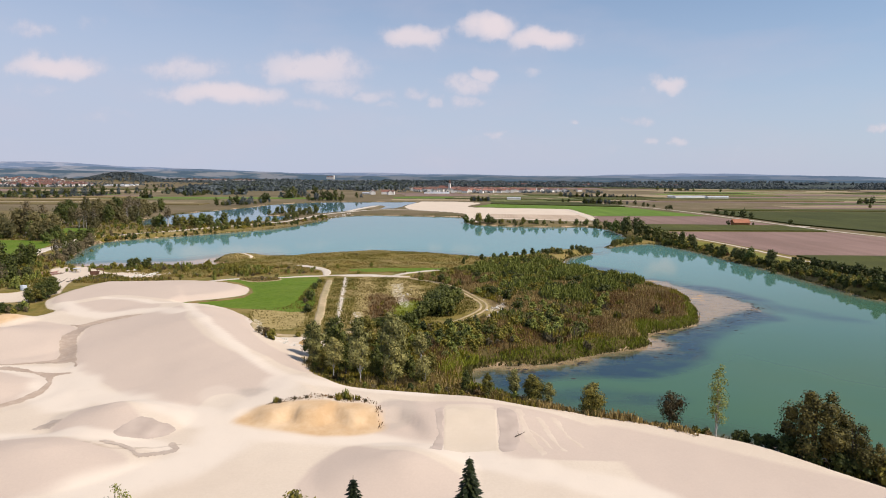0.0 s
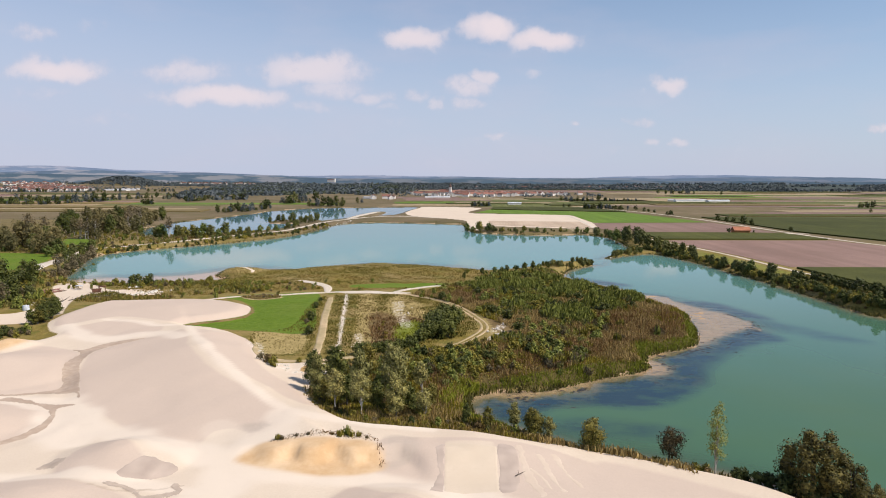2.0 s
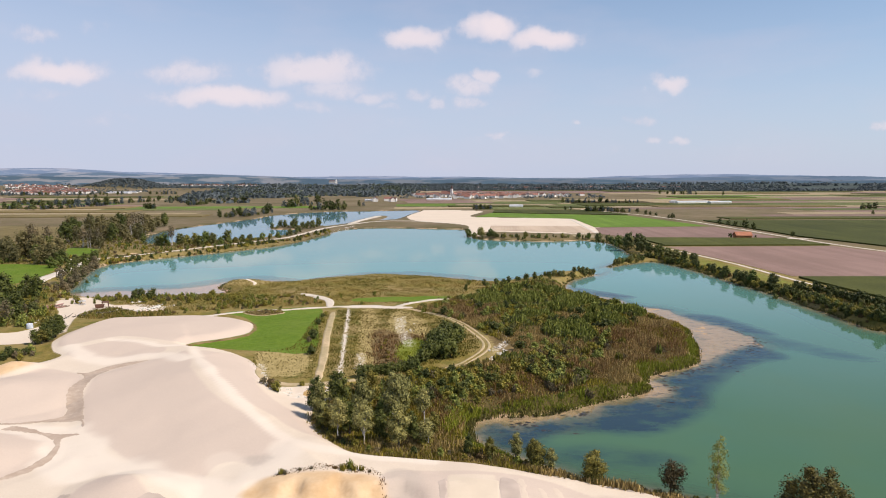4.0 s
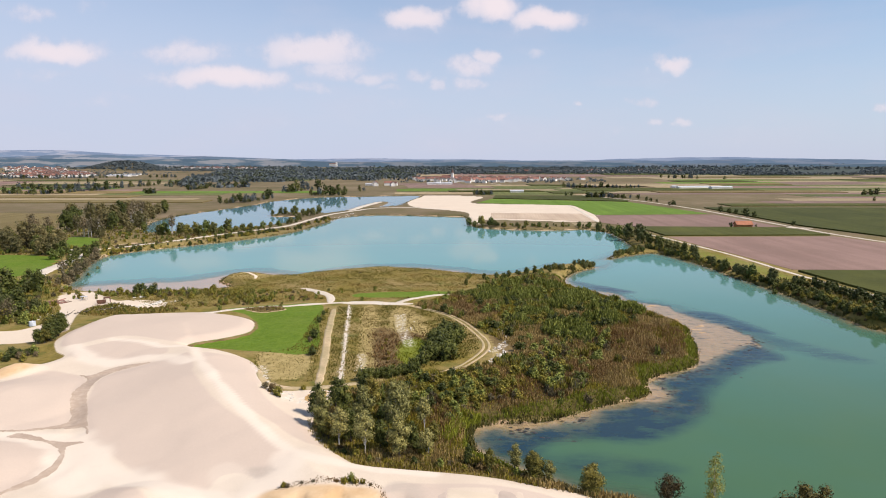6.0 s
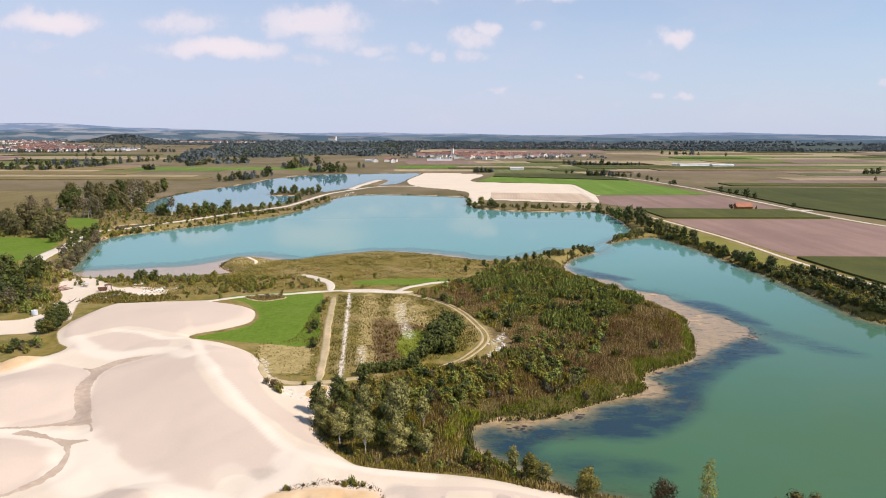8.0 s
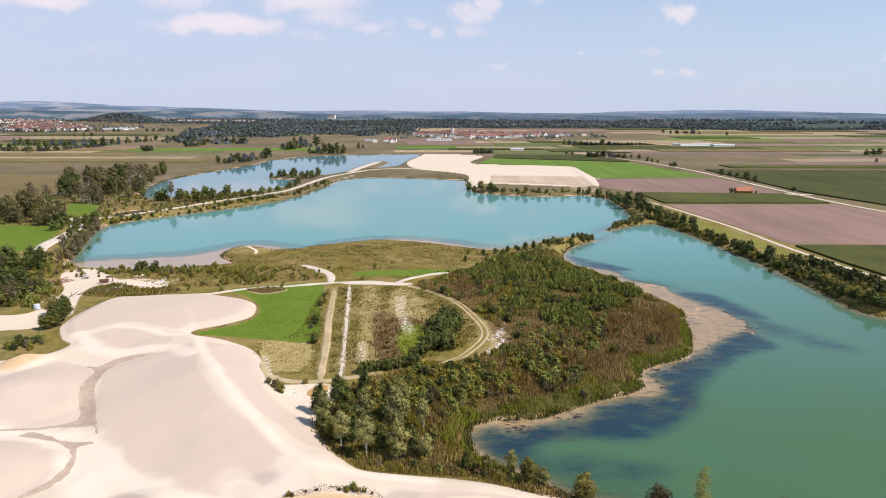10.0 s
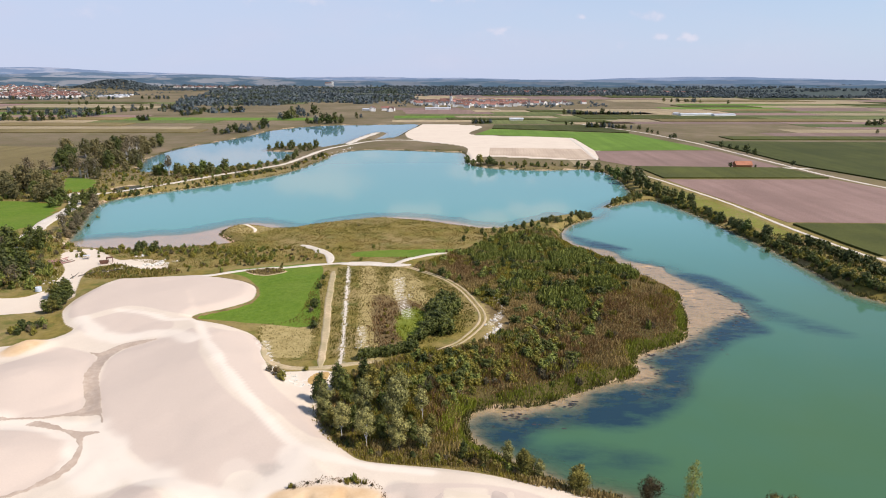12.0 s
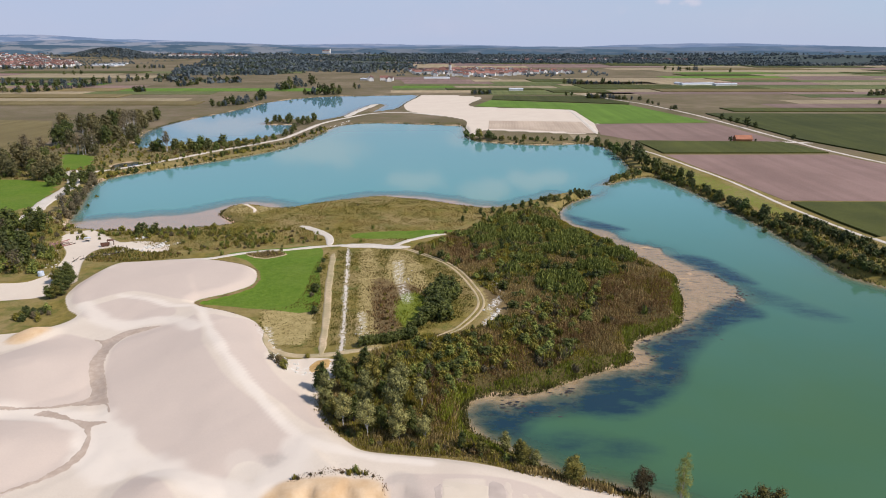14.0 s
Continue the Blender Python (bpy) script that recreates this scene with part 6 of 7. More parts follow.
blades("straw_grass", q[straw & ~brown & ~bare], rs, .32, .22, DRYGRASS, "straw-yellow dry grass in strips", 2, "grass")
blades("fresh_grass", q[fresh & ~bare], rs, .5, .3, REED_LIME, "bright yellow-green grass by the willow bush", 2, "grass")
blades("rough_grass", q[~fresh & ~straw & ~brown & ~bare], rs, .45, .3, GRASS, "rough olive grass between the strips", 2, "grass")
BANKLAND = smooth([(-168, 282), (-140, 262), (-110, 250), (-92, 256), (-62, 263), (-45, 263), (-22, 268), (-5, 282), (5, 300), (22, 320), (10, 330), (-15, 344), (-38, 352), (-56, 349), (-76, 338), (-93, 326), (-116, 331), (-121, 320),
                   (-107, 300), (-124, 288), (-142, 281)])
q, rs = sprinkle(BANKLAND, 26000, 96)
q = q[signed(q[:, 0], q[:, 1], LAWNS[2], 6) > 0]
tone = rolling(q[:, 0] * 0.5, q[:, 1], 10, 25) + 0.5 * (rs.rand(len(q)) - 0.5)
blades("bank_grass", q[tone > .6], rs, .42, .25, DRYGRASS, "tan dry grass on the bank beyond the path", 2, "grass")
blades("bank_grass", q[tone <= .6], rs, .42, .25, GRASS, "olive rough grass on the bank beyond the path", 2, "grass")
q, _ = sprinkle(OVAL, 900, 98)
blades("rough_grass", q, rs, .8, .3, REED, "brown scrubby growth in the oval bed", 2, "grass")
for x, y in sprinkle(BANKLAND, 900, 97)[0]:
    if rolling(x, y, 14, 26) > (.9 if y > 285 else .5):
        SHRUB[rs.choice(5, p=(.3, .4, .12, .06, .12))].put(x, y, rs.uniform(.4, .9), squash=rs.uniform(.6, .95))
for k in range(16):
    SHRUB[3 if k % 3 else 1].put(-27 + k * .45 + rs.normal(), 208 - k * 2 + rs.normal(), rs.uniform(.35, .6))


def shore_fringe(outline, count, seed):
    """Sedge along a lake's edge."""
    rs = np.random.RandomState(seed)
    i = rs.randint(0, len(outline), count)
    a, b2 = outline[i], outline[(i + 1) % len(outline)]
    q = a + (b2 - a) * rs.rand(count, 1) + rs.normal(scale=1.0, size=(count, 2))
    d = water_distance(q[:, 0], q[:, 1])
    inside = signed(q[:, 0], q[:, 1], SAND, 10)
    return q[(d > -0.3) & (d < 5) & (inside > 1)], rs


for outline, count, seed in ((LAKE_EAST, 9000, 61), (LAKE_MIDDLE, 12000, 62), (LAKE_FAR, 6000, 63)):
    q, rs = shore_fringe(outline, count, seed)
    blades("shore_sedge", q, rs, .9, 0.35, SEDGE, "olive sedge along the lake shore", 2, "sedge")


def weed_mats(count, seed):
    """Dark ragged mats of water weed at the edge of the shallows."""
    rs = np.random.RandomState(seed)
    q = np.array([(0, 132)]) + rs.rand(count * 30, 2) * (115, 135)
    f, w = signed(q[:, 0], q[:, 1], FRINGE, 12), signed(q[:, 0], q[:, 1], WEED_BAND, 12)
    w = np.minimum(w, np.min([signed(q[:, 0], q[:, 1], s, 12) for s in WEED], 0))
    near = np.exp(-np.abs(f + 0.8) / 1.6) * (w < 3) * ease(rolling(q[:, 0], q[:, 1], 7, 37), 0.25, 0.75)
    q = q[(near > rs.rand(len(q))) & (water_distance(q[:, 0], q[:, 1]) < -1.0)][:count]
    m, sides = len(q), 9
    a = np.linspace(0, math.tau, sides, endpoint=False) + rs.rand(m, 1)
    r = rs.uniform(.15, .55, (m, 1)) * rs.uniform(.55, 1.25, (m, sides))
    ring = np.stack([q[:, :1] + 1.5 * r * np.cos(a), q[:, 1:] + 0.7 * r * np.sin(a), np.full((m, sides), 0.012)], -1)
    top = np.column_stack([q, rs.uniform(.05, .1, m)])[:, None]
    co = np.concatenate([ring, top], 1).reshape(-1, 3)
    k = np.arange(sides)
    tri = np.stack([k, (k + 1) % sides, np.full(sides, sides)], -1)
    faces = (np.arange(m)[:, None, None] * (sides + 1) + tri).reshape(-1, 3)
    me = bpy.data.meshes.new("water_weed")
    fill_mesh(me, co, faces)
    return tagged(part("water_weed", me, WEEDMAT), "dark purple-brown water weed mats on the shallows", "water weed", kind="stuff")


weed_mats(480, 64)


# bank growth along the lakes
def bank(points, count, seed, plants, scale, spread_m, group=None):
    line = smooth(points, False, 12)
    rs = np.random.RandomState(seed)
    for _ in range(count):
        i = rs.randint(len(line) - 1)
        x, y = line[i] + (line[i + 1] - line[i]) * rs.rand() + rs.normal(scale=spread_m, size=2)
        if on_ground(x, y) < 0.12:
            continue
        plants[rs.randint(len(plants))].put(x, y, rs.uniform(*scale))


EASTBANK = [(124, 438), (134, 412), (141, 380), (146, 340), (149, 305), (151, 275), (152, 250), (155, 236), (165, 222), (185, 195)]


def stand(rows, plants, seed, under=0):
    """Trees of given heights, with bushes at their feet."""
    rs = np.random.RandomState(seed)
    for x, y, h in rows:
        tree = plants[rs.randint(len(plants))]
        tree.put(x + rs.normal() * .6, y + rs.normal() * .6, h / tree.tall, squash=rs.uniform(.92, 1.1))
        for _ in range(under):
            bush = MID[rs.choice((0, 1, 2, 4), p=(.4, .3, .2, .1))]
            bush.put(x + rs.normal() * 4, y + rs.normal() * 4, rs.uniform(.2, .42))


stand([(132, 444, 8), (133, 427, 8.5), (137, 420, 7.6), (137, 407, 8.5), (143, 404, 7.6), (141, 392, 4.6), (142, 370, 5), (142, 353, 6.6), (143, 341, 6.4), (144, 334, 6.8), (146, 329, 6.8), (147, 318, 3.8), (149, 314, 7.6), (149, 307, 3.2), (149, 299, 3.7),
       (151, 294, 2.2), (150, 283, 3.5), (150, 273, 3.4), (151, 263, 3.3), (151, 253, 3.7), (152, 245, 4.1), (152, 238, 5.6), (153, 235, 3.1), (155, 231, 3)], [MID[0], MID[1], MID[0], MID[2]], 1, 1)
stand([(158, 308, 4.8), (161, 306, 5), (163, 302, 5.2), (165, 299, 5), (166, 294, 5), (165, 289, 5.6), (163, 279, 5), (164, 276, 4.5), (165, 271, 6), (167, 269, 5.5), (168, 262, 5.6), (165, 253, 5.6), (168, 250, 4.8), (171, 244, 5), (174, 238, 5), (178, 232, 5)], [HEDGE], 2, 1)
bank(EASTBANK[:5], 60, 1, [MID[0], MID[1], MID[2]], (.16, .34), 1.6)
bank(EASTBANK, 420, 41, [SHRUB[1], SHRUB[3], BUSH[1], BUSH[2], HAZEL], (.55, 1.1), 1.5)
stand([(122, 535, 7), (124, 520, 8), (123, 510, 10.2), (125, 498, 9), (125, 488, 13), (131, 487, 12), (129, 472, 10), (129, 461, 11), (129, 449, 9), (132, 437, 9.6), (121, 547, 6.8), (115, 553, 9)], [MID[1], MID[1], MID[2], MID[0]], 3, 1)
q, rs = sprinkle(smooth([(150, 320), (172, 318), (178, 280), (186, 250), (196, 226), (180, 215), (160, 236), (153, 270)]), 3200, 43)
blades("bank_grass", q, rs, .8, .4, SEDGE, "dark olive rough grass on the lake's far bank", 2, "grass")
for x, y in q[:150]:
    SHRUB[rs.choice(4)].put(x, y, rs.uniform(.4, .9))
bank([(95, 406), (105, 415), (118, 428)], 40, 4, [MID[0], MID[2], MID[4]], (.28, .5), 2)
bank([(75, 367), (68, 361), (55, 350), (45, 340)], 36, 5, [MID[0], MID[1], MID[4]], (.22, .42), 2.2)
bank([(42, 337), (26, 322), (12, 312), (0, 300)], 14, 6, [MID[1], MID[2]], (.28, .5), 2.5)
stand([(5, 604, 7.6), (10, 595, 5.2), (17, 586, 9.4), (24, 583, 8), (28, 577, 6.4), (36, 573, 5), (47, 571, 4.7), (56, 569, 5.5), (65, 568, 4.7), (73, 568, 4.1), (87, 570, 5), (101, 572, 6), (109, 569, 5.6)], [MID[0], MID[0], MID[4], MID[2]], 7, 2)
bank([(20, 588), (41, 577), (70, 572), (108, 574)], 46, 29, [MID[0], MID[4], MID[2]], (.18, .34), 2.0)
bank([(-172, 274), (-145, 282), (-130, 276), (-110, 276), (-95, 270), (-85, 262)], 170, 8, [SHRUB[0], SHRUB[1], BUSH[1], SHRUB[2], SHRUB[4]], (.45, 1.05), 5.5)
bank([(-110, 250), (-95, 262), (-70, 275), (-50, 272)], 24, 28, [SHRUB[0], SHRUB[1], SHRUB[2], SHRUB[3]], (.35, .8), 7)
bank([(-146, 278), (-138, 274)], 6, 9, [MID[1]], (.4, .55), 2)
# the wood and the pond beside the causeway
bank([(-232, 408), (-216, 428), (-198, 452), (-184, 480), (-165, 512), (-150, 542), (-143, 600), (-137, 660)], 190, 22, [SHRUB[1], SHRUB[3], BUSH[1], BUSH[2], HAZEL], (.5, 1.1), 1.6)
bank([(-236, 412), (-222, 428), (-205, 452), (-190, 482), (-170, 514), (-152, 545)], 40, 10, [MID[0], MID[2], MID[4]], (.14, .3), 1.6)
stand([(-294, 404, 15), (-285, 399, 11), (-300, 430, 18), (-285, 421, 19), (-261, 390, 12), (-256, 391, 15), (-254, 394, 16), (-247, 388, 10), (-320, 443, 12), (-284, 432, 15), (-310, 410, 13), (-305, 420, 15), (-272, 402, 13)], [TALL[1], TALL[2], TALL[2]], 12, 1)
stand([(-297, 433, 22), (-290, 438, 20), (-288, 484, 16), (-282, 488, 15), (-294, 487, 17), (-323, 624, 23), (-323, 636, 22), (-230, 500, 16), (-302, 441, 18), (-311, 592, 19), (-318, 610, 20)], [TALL[3]], 13)
stand([(-393, 634, 18), (-335, 545, 20), (-348, 591, 21), (-351, 612, 19), (-311, 551, 15), (-300, 542, 16), (-303, 561, 15), (-300, 515, 16), (-335, 533, 18), (-277, 484, 10), (-345, 624, 19), (-344, 635, 19), (-356, 673, 17), (-336, 673, 18),
       (-319, 648, 15), (-291, 566, 16), (-337, 716, 15), (-337, 701, 13), (-278, 550, 10), (-276, 525, 9), (-325, 575, 18), (-318, 520, 15), (-365, 620, 17), (-300, 600, 15), (-290, 500, 13)], [TALL[0], TALL[1], TALL[2], TALL[2]], 14, 1)
stand([(-243, 504, 9), (-238, 503, 10), (-227, 508, 10), (-216, 497, 9), (-214, 504, 10), (-208, 501, 9), (-210, 518, 11), (-201, 510, 11), (-194, 522, 11.5), (-189, 526, 5.4), (-183, 526, 7.3), (-179, 535, 6.9), (-172, 544, 6.9), (-170, 562, 4.9), (-166, 569, 6.3), (-163, 595, 7.5), (-160, 612, 6.8), (-195, 510, 6.6)],
      [MID[0], MID[4], MID[2], MID[1]], 15, 1)
stand([(-243, 371, 7), (-241, 376, 7), (-232, 377, 8), (-230, 383, 9), (-232, 396, 9), (-242, 385, 4.4), (-242, 411, 6), (-225, 366, 7), (-220, 352, 6)], [MID[0], MID[2], MID[1]], 16)
stand([(-201, 314, 11), (-204, 318, 9), (-206, 336, 9), (-201, 326, 9), (-208, 345, 8), (-213, 352, 7)], [MID[3]], 17, 1)
stand([(-196, 308, 5), (-198, 316, 6), (-203, 324, 5), (-205, 332, 6), (-209, 340, 5), (-211, 349, 6), (-217, 358, 6), (-220, 366, 5), (-195, 300, 4), (-200, 310, 5), (-208, 330, 4), (-214, 344, 5), (-222, 374, 6), (-226, 384, 6), (-230, 392, 7)], [GREYBUSH, GREYBUSH, MID[0]], 21)
stand([(-210, 701, 6.4), (-202, 702, 8), (-195, 700, 8.4), (-184, 697, 10.5), (-175, 694, 8), (-168, 684, 6.8), (-161, 684, 9), (-160, 706, 9.5), (-165, 640, 7), (-190, 712, 7), (-172, 706, 7)], [MID[1], MID[0]], 18, 1)
stand([(-330, 867, 11), (-322, 867, 8), (-320, 889, 12), (-313, 894, 14), (-307, 903, 13), (-305, 927, 12), (-303, 963, 11), (-298, 979, 16), (-308, 995, 14), (-255, 1072, 11), (-241, 1074, 14), (-233, 1087, 17), (-223, 1087, 18), (-213, 1088, 17), (-202, 1090, 15), (-218, 1076, 13)], FAR, 19)
LEFTWOOD = smooth([(-168, 251), (-163, 238), (-158, 224), (-165, 215), (-200, 216), (-240, 240), (-252, 300), (-218, 296), (-203, 290), (-190, 273), (-180, 260)])
q, rs = sprinkle(LEFTWOOD, 210, 19)
for x, y in q[np.hypot(q[:, 0] + 171, q[:, 1] - 258) > 8]:
    if rs.rand() < 0.45:
        BUSH[rs.choice(5, p=(.3, .3, .2, .1, .1))].put(x, y, rs.uniform(.8, 1.5))
    else:
        MID[rs.choice((0, 1, 2, 3), p=(.4, .3, .2, .1))].put(x, y, rs.uniform(.45, .85))
stand([(-190, 278, 10), (-201, 273, 11), (-205, 274, 10), (-181, 252, 9), (-176, 246, 8), (-192, 262, 9), (-199, 284, 9)], [MID[1], MID[3], MID[1]], 20)
for k in range(22):
    f = rs.rand()
    NEAR[2 if k % 4 else 1].put(-136 - 6.5 * f + rs.normal() * 1.6, 197 + 25 * f + rs.normal() * 1.2, rs.uniform(.7, 1.0), squash=.68)
for k in range(22):
    BUSH[rs.choice((0, 2, 4, 1))].put(-138 + 8 * rs.rand() + rs.normal(), 186 - 5 * rs.rand() + rs.normal() * 1.5, rs.uniform(.55, .9))

# undergrowth round the yard and the causeway
for poly, cnt, sd in ((smooth([(-200, 222), (-162, 222), (-152, 245), (-160, 262), (-178, 285), (-198, 312), (-232, 300), (-250, 240)]), 5000, 101), (smooth([(-345, 400), (-235, 398), (-208, 465), (-180, 540), (-192, 570), (-250, 528), (-300, 600), (-335, 560)]), 9000, 102),
                      (smooth([(-150, 240), (-134, 236), (-112, 244), (-122, 254), (-136, 256), (-146, 252)]), 1500, 103)):
    q, rs = sprinkle(poly, cnt, sd)
    for s in (*LAWNS, *YARD):
        q = q[signed(q[:, 0], q[:, 1], s, 6) > 0.3]
    q = q[ground_at(q[:, 0], q[:, 1]) > 0.4]
    tone = rolling(q[:, 0], q[:, 1], 16, 29) + 0.4 * (rs.rand(len(q)) - 0.5)
    blades("rough_grass", q[tone > .6], rs, .9, .45, DRYGRASS, "tan rough grass beside the lake", 2, "grass")
    blades("rough_grass", q[tone <= .6], rs, .9, .5, GRASS, "olive rough grass beside the lake", 2, "grass")
    for x, y in q[:cnt // 22]:
        SHRUB[rs.choice(5, p=(.3, .3, .15, .1, .15))].put(x, y, rs.uniform(.6, 1.3) * (.42 if sd == 103 else 1))
# trees along the farm road and hedges on the plain
stand([(288, 734, 7.7), (290, 719, 6.8), (292, 705, 6.7), (291, 679, 10), (292, 659, 7.4), (294, 585, 5.4), (234, 572, 5), (256, 571, 3), (258, 929, 7.5), (263, 920, 5.6), (267, 906, 5.1), (264, 843, 5.6), (270, 843, 7.7), (274, 851, 3.5)], [FAR[1]], 30)
stand([(207, 1366, 12), (217, 1366, 12.5), (231, 1377, 11.5), (242, 1367, 10), (253, 1357, 9.4), (274, 1368, 8), (285, 1358, 14), (298, 1358, 9.5), (317, 1359, 7.5), (336, 1359, 7.5), (361, 1360, 7.5), (262, 1362, 9), (654, 1083, 9.8), (664, 1083, 10.5), (674, 1084, 12), (576, 929, 6.4)], FAR, 31)
stand([(192, 1010, 10), (204, 1010, 10.5), (214, 1011, 10.5), (226, 1000, 8), (234, 995, 7.4), (242, 989, 6.9), (251, 990, 6.9), (260, 979, 7.9), (165, 1062, 6.8), (175, 1063, 6.8), (17, 1090, 9.5), (28, 1090, 9.5), (41, 1091, 8.5), (22, 1094, 9), (35, 1094, 9)], FAR, 32)
# the long hedge across the western fields
stand([(-917, 1303, 14), (-904, 1303, 15), (-888, 1304, 14), (-870, 1300, 12), (-739, 1088, 14), (-745, 1123, 15), (-732, 1123, 14), (-725, 1138, 14), (-722, 1161, 17), (-728, 1201, 18), (-721, 1218, 19), (-717, 1244, 18), (-714, 1271, 19), (-732, 1338, 14), (-735, 1369, 15), (-727, 1391, 15),
       (-735, 1448, 15), (-714, 1448, 15), (-722, 1510, 14), (-780, 1110, 13), (-800, 1125, 14), (-830, 1140, 12), (-640, 1480, 15), (-670, 1490, 15), (-690, 1500, 15)], FAR, 33)
stand([(-564, 1128, 11), (-556, 1128, 12), (-555, 1143, 11), (-550, 1276, 12), (-538, 1276, 13), (-533, 1295, 12), (-536, 1334, 13), (-545, 1290, 12), (-1042, 1720, 10), (-1017, 1721, 12), (-996, 1722, 12), (-328, 1173, 14), (-317, 1173, 18), (-316, 1213, 22), (-315, 1256, 20), (-295, 1302, 22), (-198, 1216, 11), (-303, 1240, 18), (-190, 1220, 9)], FAR, 34)
for line, cnt, sd in (([(-1560, 2040), (-1250, 2080), (-900, 2170), (-700, 2200)], 80, 35), ([(-700, 1500), (-600, 1440), (-480, 1400)], 30, 36), ([(620, 2060), (760, 1900)], 12, 38), ([(-880, 1290), (-760, 1290)], 10, 39)):
    bank(line, cnt, sd, FAR, (.7, 1.2), 8)
for line, cnt, sd in (([(-920, 1303), (-870, 1300)], 14, 71), ([(-830, 1140), (-745, 1112), (-722, 1161), (-717, 1244), (-732, 1338), (-722, 1510)], 90, 72), ([(-564, 1128), (-553, 1140)], 12, 73), ([(-552, 1270), (-535, 1330)], 24, 74),
                      ([(205, 1368), (300, 1360), (362, 1360)], 30, 75), ([(190, 1012), (215, 1011), (262, 980)], 26, 76), ([(14, 1091), (44, 1092)], 14, 77), ([(-330, 1172), (-315, 1215), (-300, 1290)], 22, 78), ([(-330, 868), (-305, 905), (-298, 985)], 24, 79),
                      ([(-258, 1070), (-200, 1092)], 18, 80), ([(652, 1084), (676, 1085)], 10, 81)):
    bank(line, cnt, sd, FAR, (.35, .65), 3.5)


# ---- far woods ----
def wood(name, q, rs, label, tall=(9, 16), leaf="far"):
    z = height(q[:, 0], q[:, 1])
    m = len(q)
    h = rs.uniform(*tall, m)
    per = 18
    cs = np.repeat(np.column_stack([q, z]), per, 0)
    way = rs.normal(size=(m * per, 3))
    way /= np.linalg.norm(way, axis=1)[:, None]
    way[:, 2] = np.abs(way[:, 2])
    hh = np.repeat(h, per)[:, None]
    mid = cs + way * hh * (0.5, 0.5, 0.85) * 0.9
    nrm = way + rs.normal(scale=.4, size=way.shape)
    nrm /= np.linalg.norm(nrm, axis=1)[:, None]
    a = np.cross(nrm, rs.normal(size=way.shape))
    a /= np.linalg.norm(a, axis=1)[:, None]
    b = np.cross(nrm, a)
    s = hh * 0.25 * rs.uniform(.6, 1.3, (m * per, 1))
    co = np.stack([mid - a * s, mid - b * s, mid + a * s, mid + b * s], 1).reshape(-1, 3)
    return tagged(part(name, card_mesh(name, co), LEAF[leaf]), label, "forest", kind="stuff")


def belts(x0, x1, y0, y1, count, seed, cover, wide=260, deep=90):
    """Woods in long belts across the plain, with fields between."""
    rs = np.random.RandomState(seed)
    q = np.column_stack([rs.uniform(x0, x1, count), rs.uniform(y0, y1, count)])
    return q[rolling(q[:, 0] * deep / wide, q[:, 1], deep, seed) > cover]


RIVERWOOD = smooth([(-720, 1490), (-600, 1400), (-480, 1385), (-400, 1640), (-250, 1850), (-150, 1950), (-140, 2600), (100, 3000), (250, 3500), (-1150, 3600), (-1150, 3000), (-1000, 2500), (-880, 2050), (-780, 1750)])
q, rs = sprinkle(RIVERWOOD, 5600, 51)
cover = rolling(q[:, 0] * 0.4, q[:, 1], 95, 52) + 0.3 * rolling(q[:, 0], q[:, 1], 34, 53)
q, pale = q[cover > 0.56], rolling(q[:, 0], q[:, 1], 60, 54)[cover > 0.56] + 0.3 * rs.rand((cover > 0.56).sum()) > 0.78
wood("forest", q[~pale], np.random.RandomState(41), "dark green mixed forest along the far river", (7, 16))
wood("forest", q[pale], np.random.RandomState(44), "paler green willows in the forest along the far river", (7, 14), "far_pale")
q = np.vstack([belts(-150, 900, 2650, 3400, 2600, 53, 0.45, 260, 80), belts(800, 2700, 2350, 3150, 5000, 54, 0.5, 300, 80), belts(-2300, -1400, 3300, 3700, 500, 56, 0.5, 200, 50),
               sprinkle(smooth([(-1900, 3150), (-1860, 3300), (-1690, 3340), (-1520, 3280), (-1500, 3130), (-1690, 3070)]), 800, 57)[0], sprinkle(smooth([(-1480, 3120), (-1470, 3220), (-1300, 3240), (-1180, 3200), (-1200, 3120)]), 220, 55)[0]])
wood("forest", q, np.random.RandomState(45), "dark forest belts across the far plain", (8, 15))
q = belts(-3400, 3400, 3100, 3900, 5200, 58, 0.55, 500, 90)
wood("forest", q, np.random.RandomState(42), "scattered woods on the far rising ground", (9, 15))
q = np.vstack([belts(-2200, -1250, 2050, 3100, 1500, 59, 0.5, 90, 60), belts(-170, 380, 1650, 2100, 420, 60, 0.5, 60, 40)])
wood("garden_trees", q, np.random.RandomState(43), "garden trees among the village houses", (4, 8))


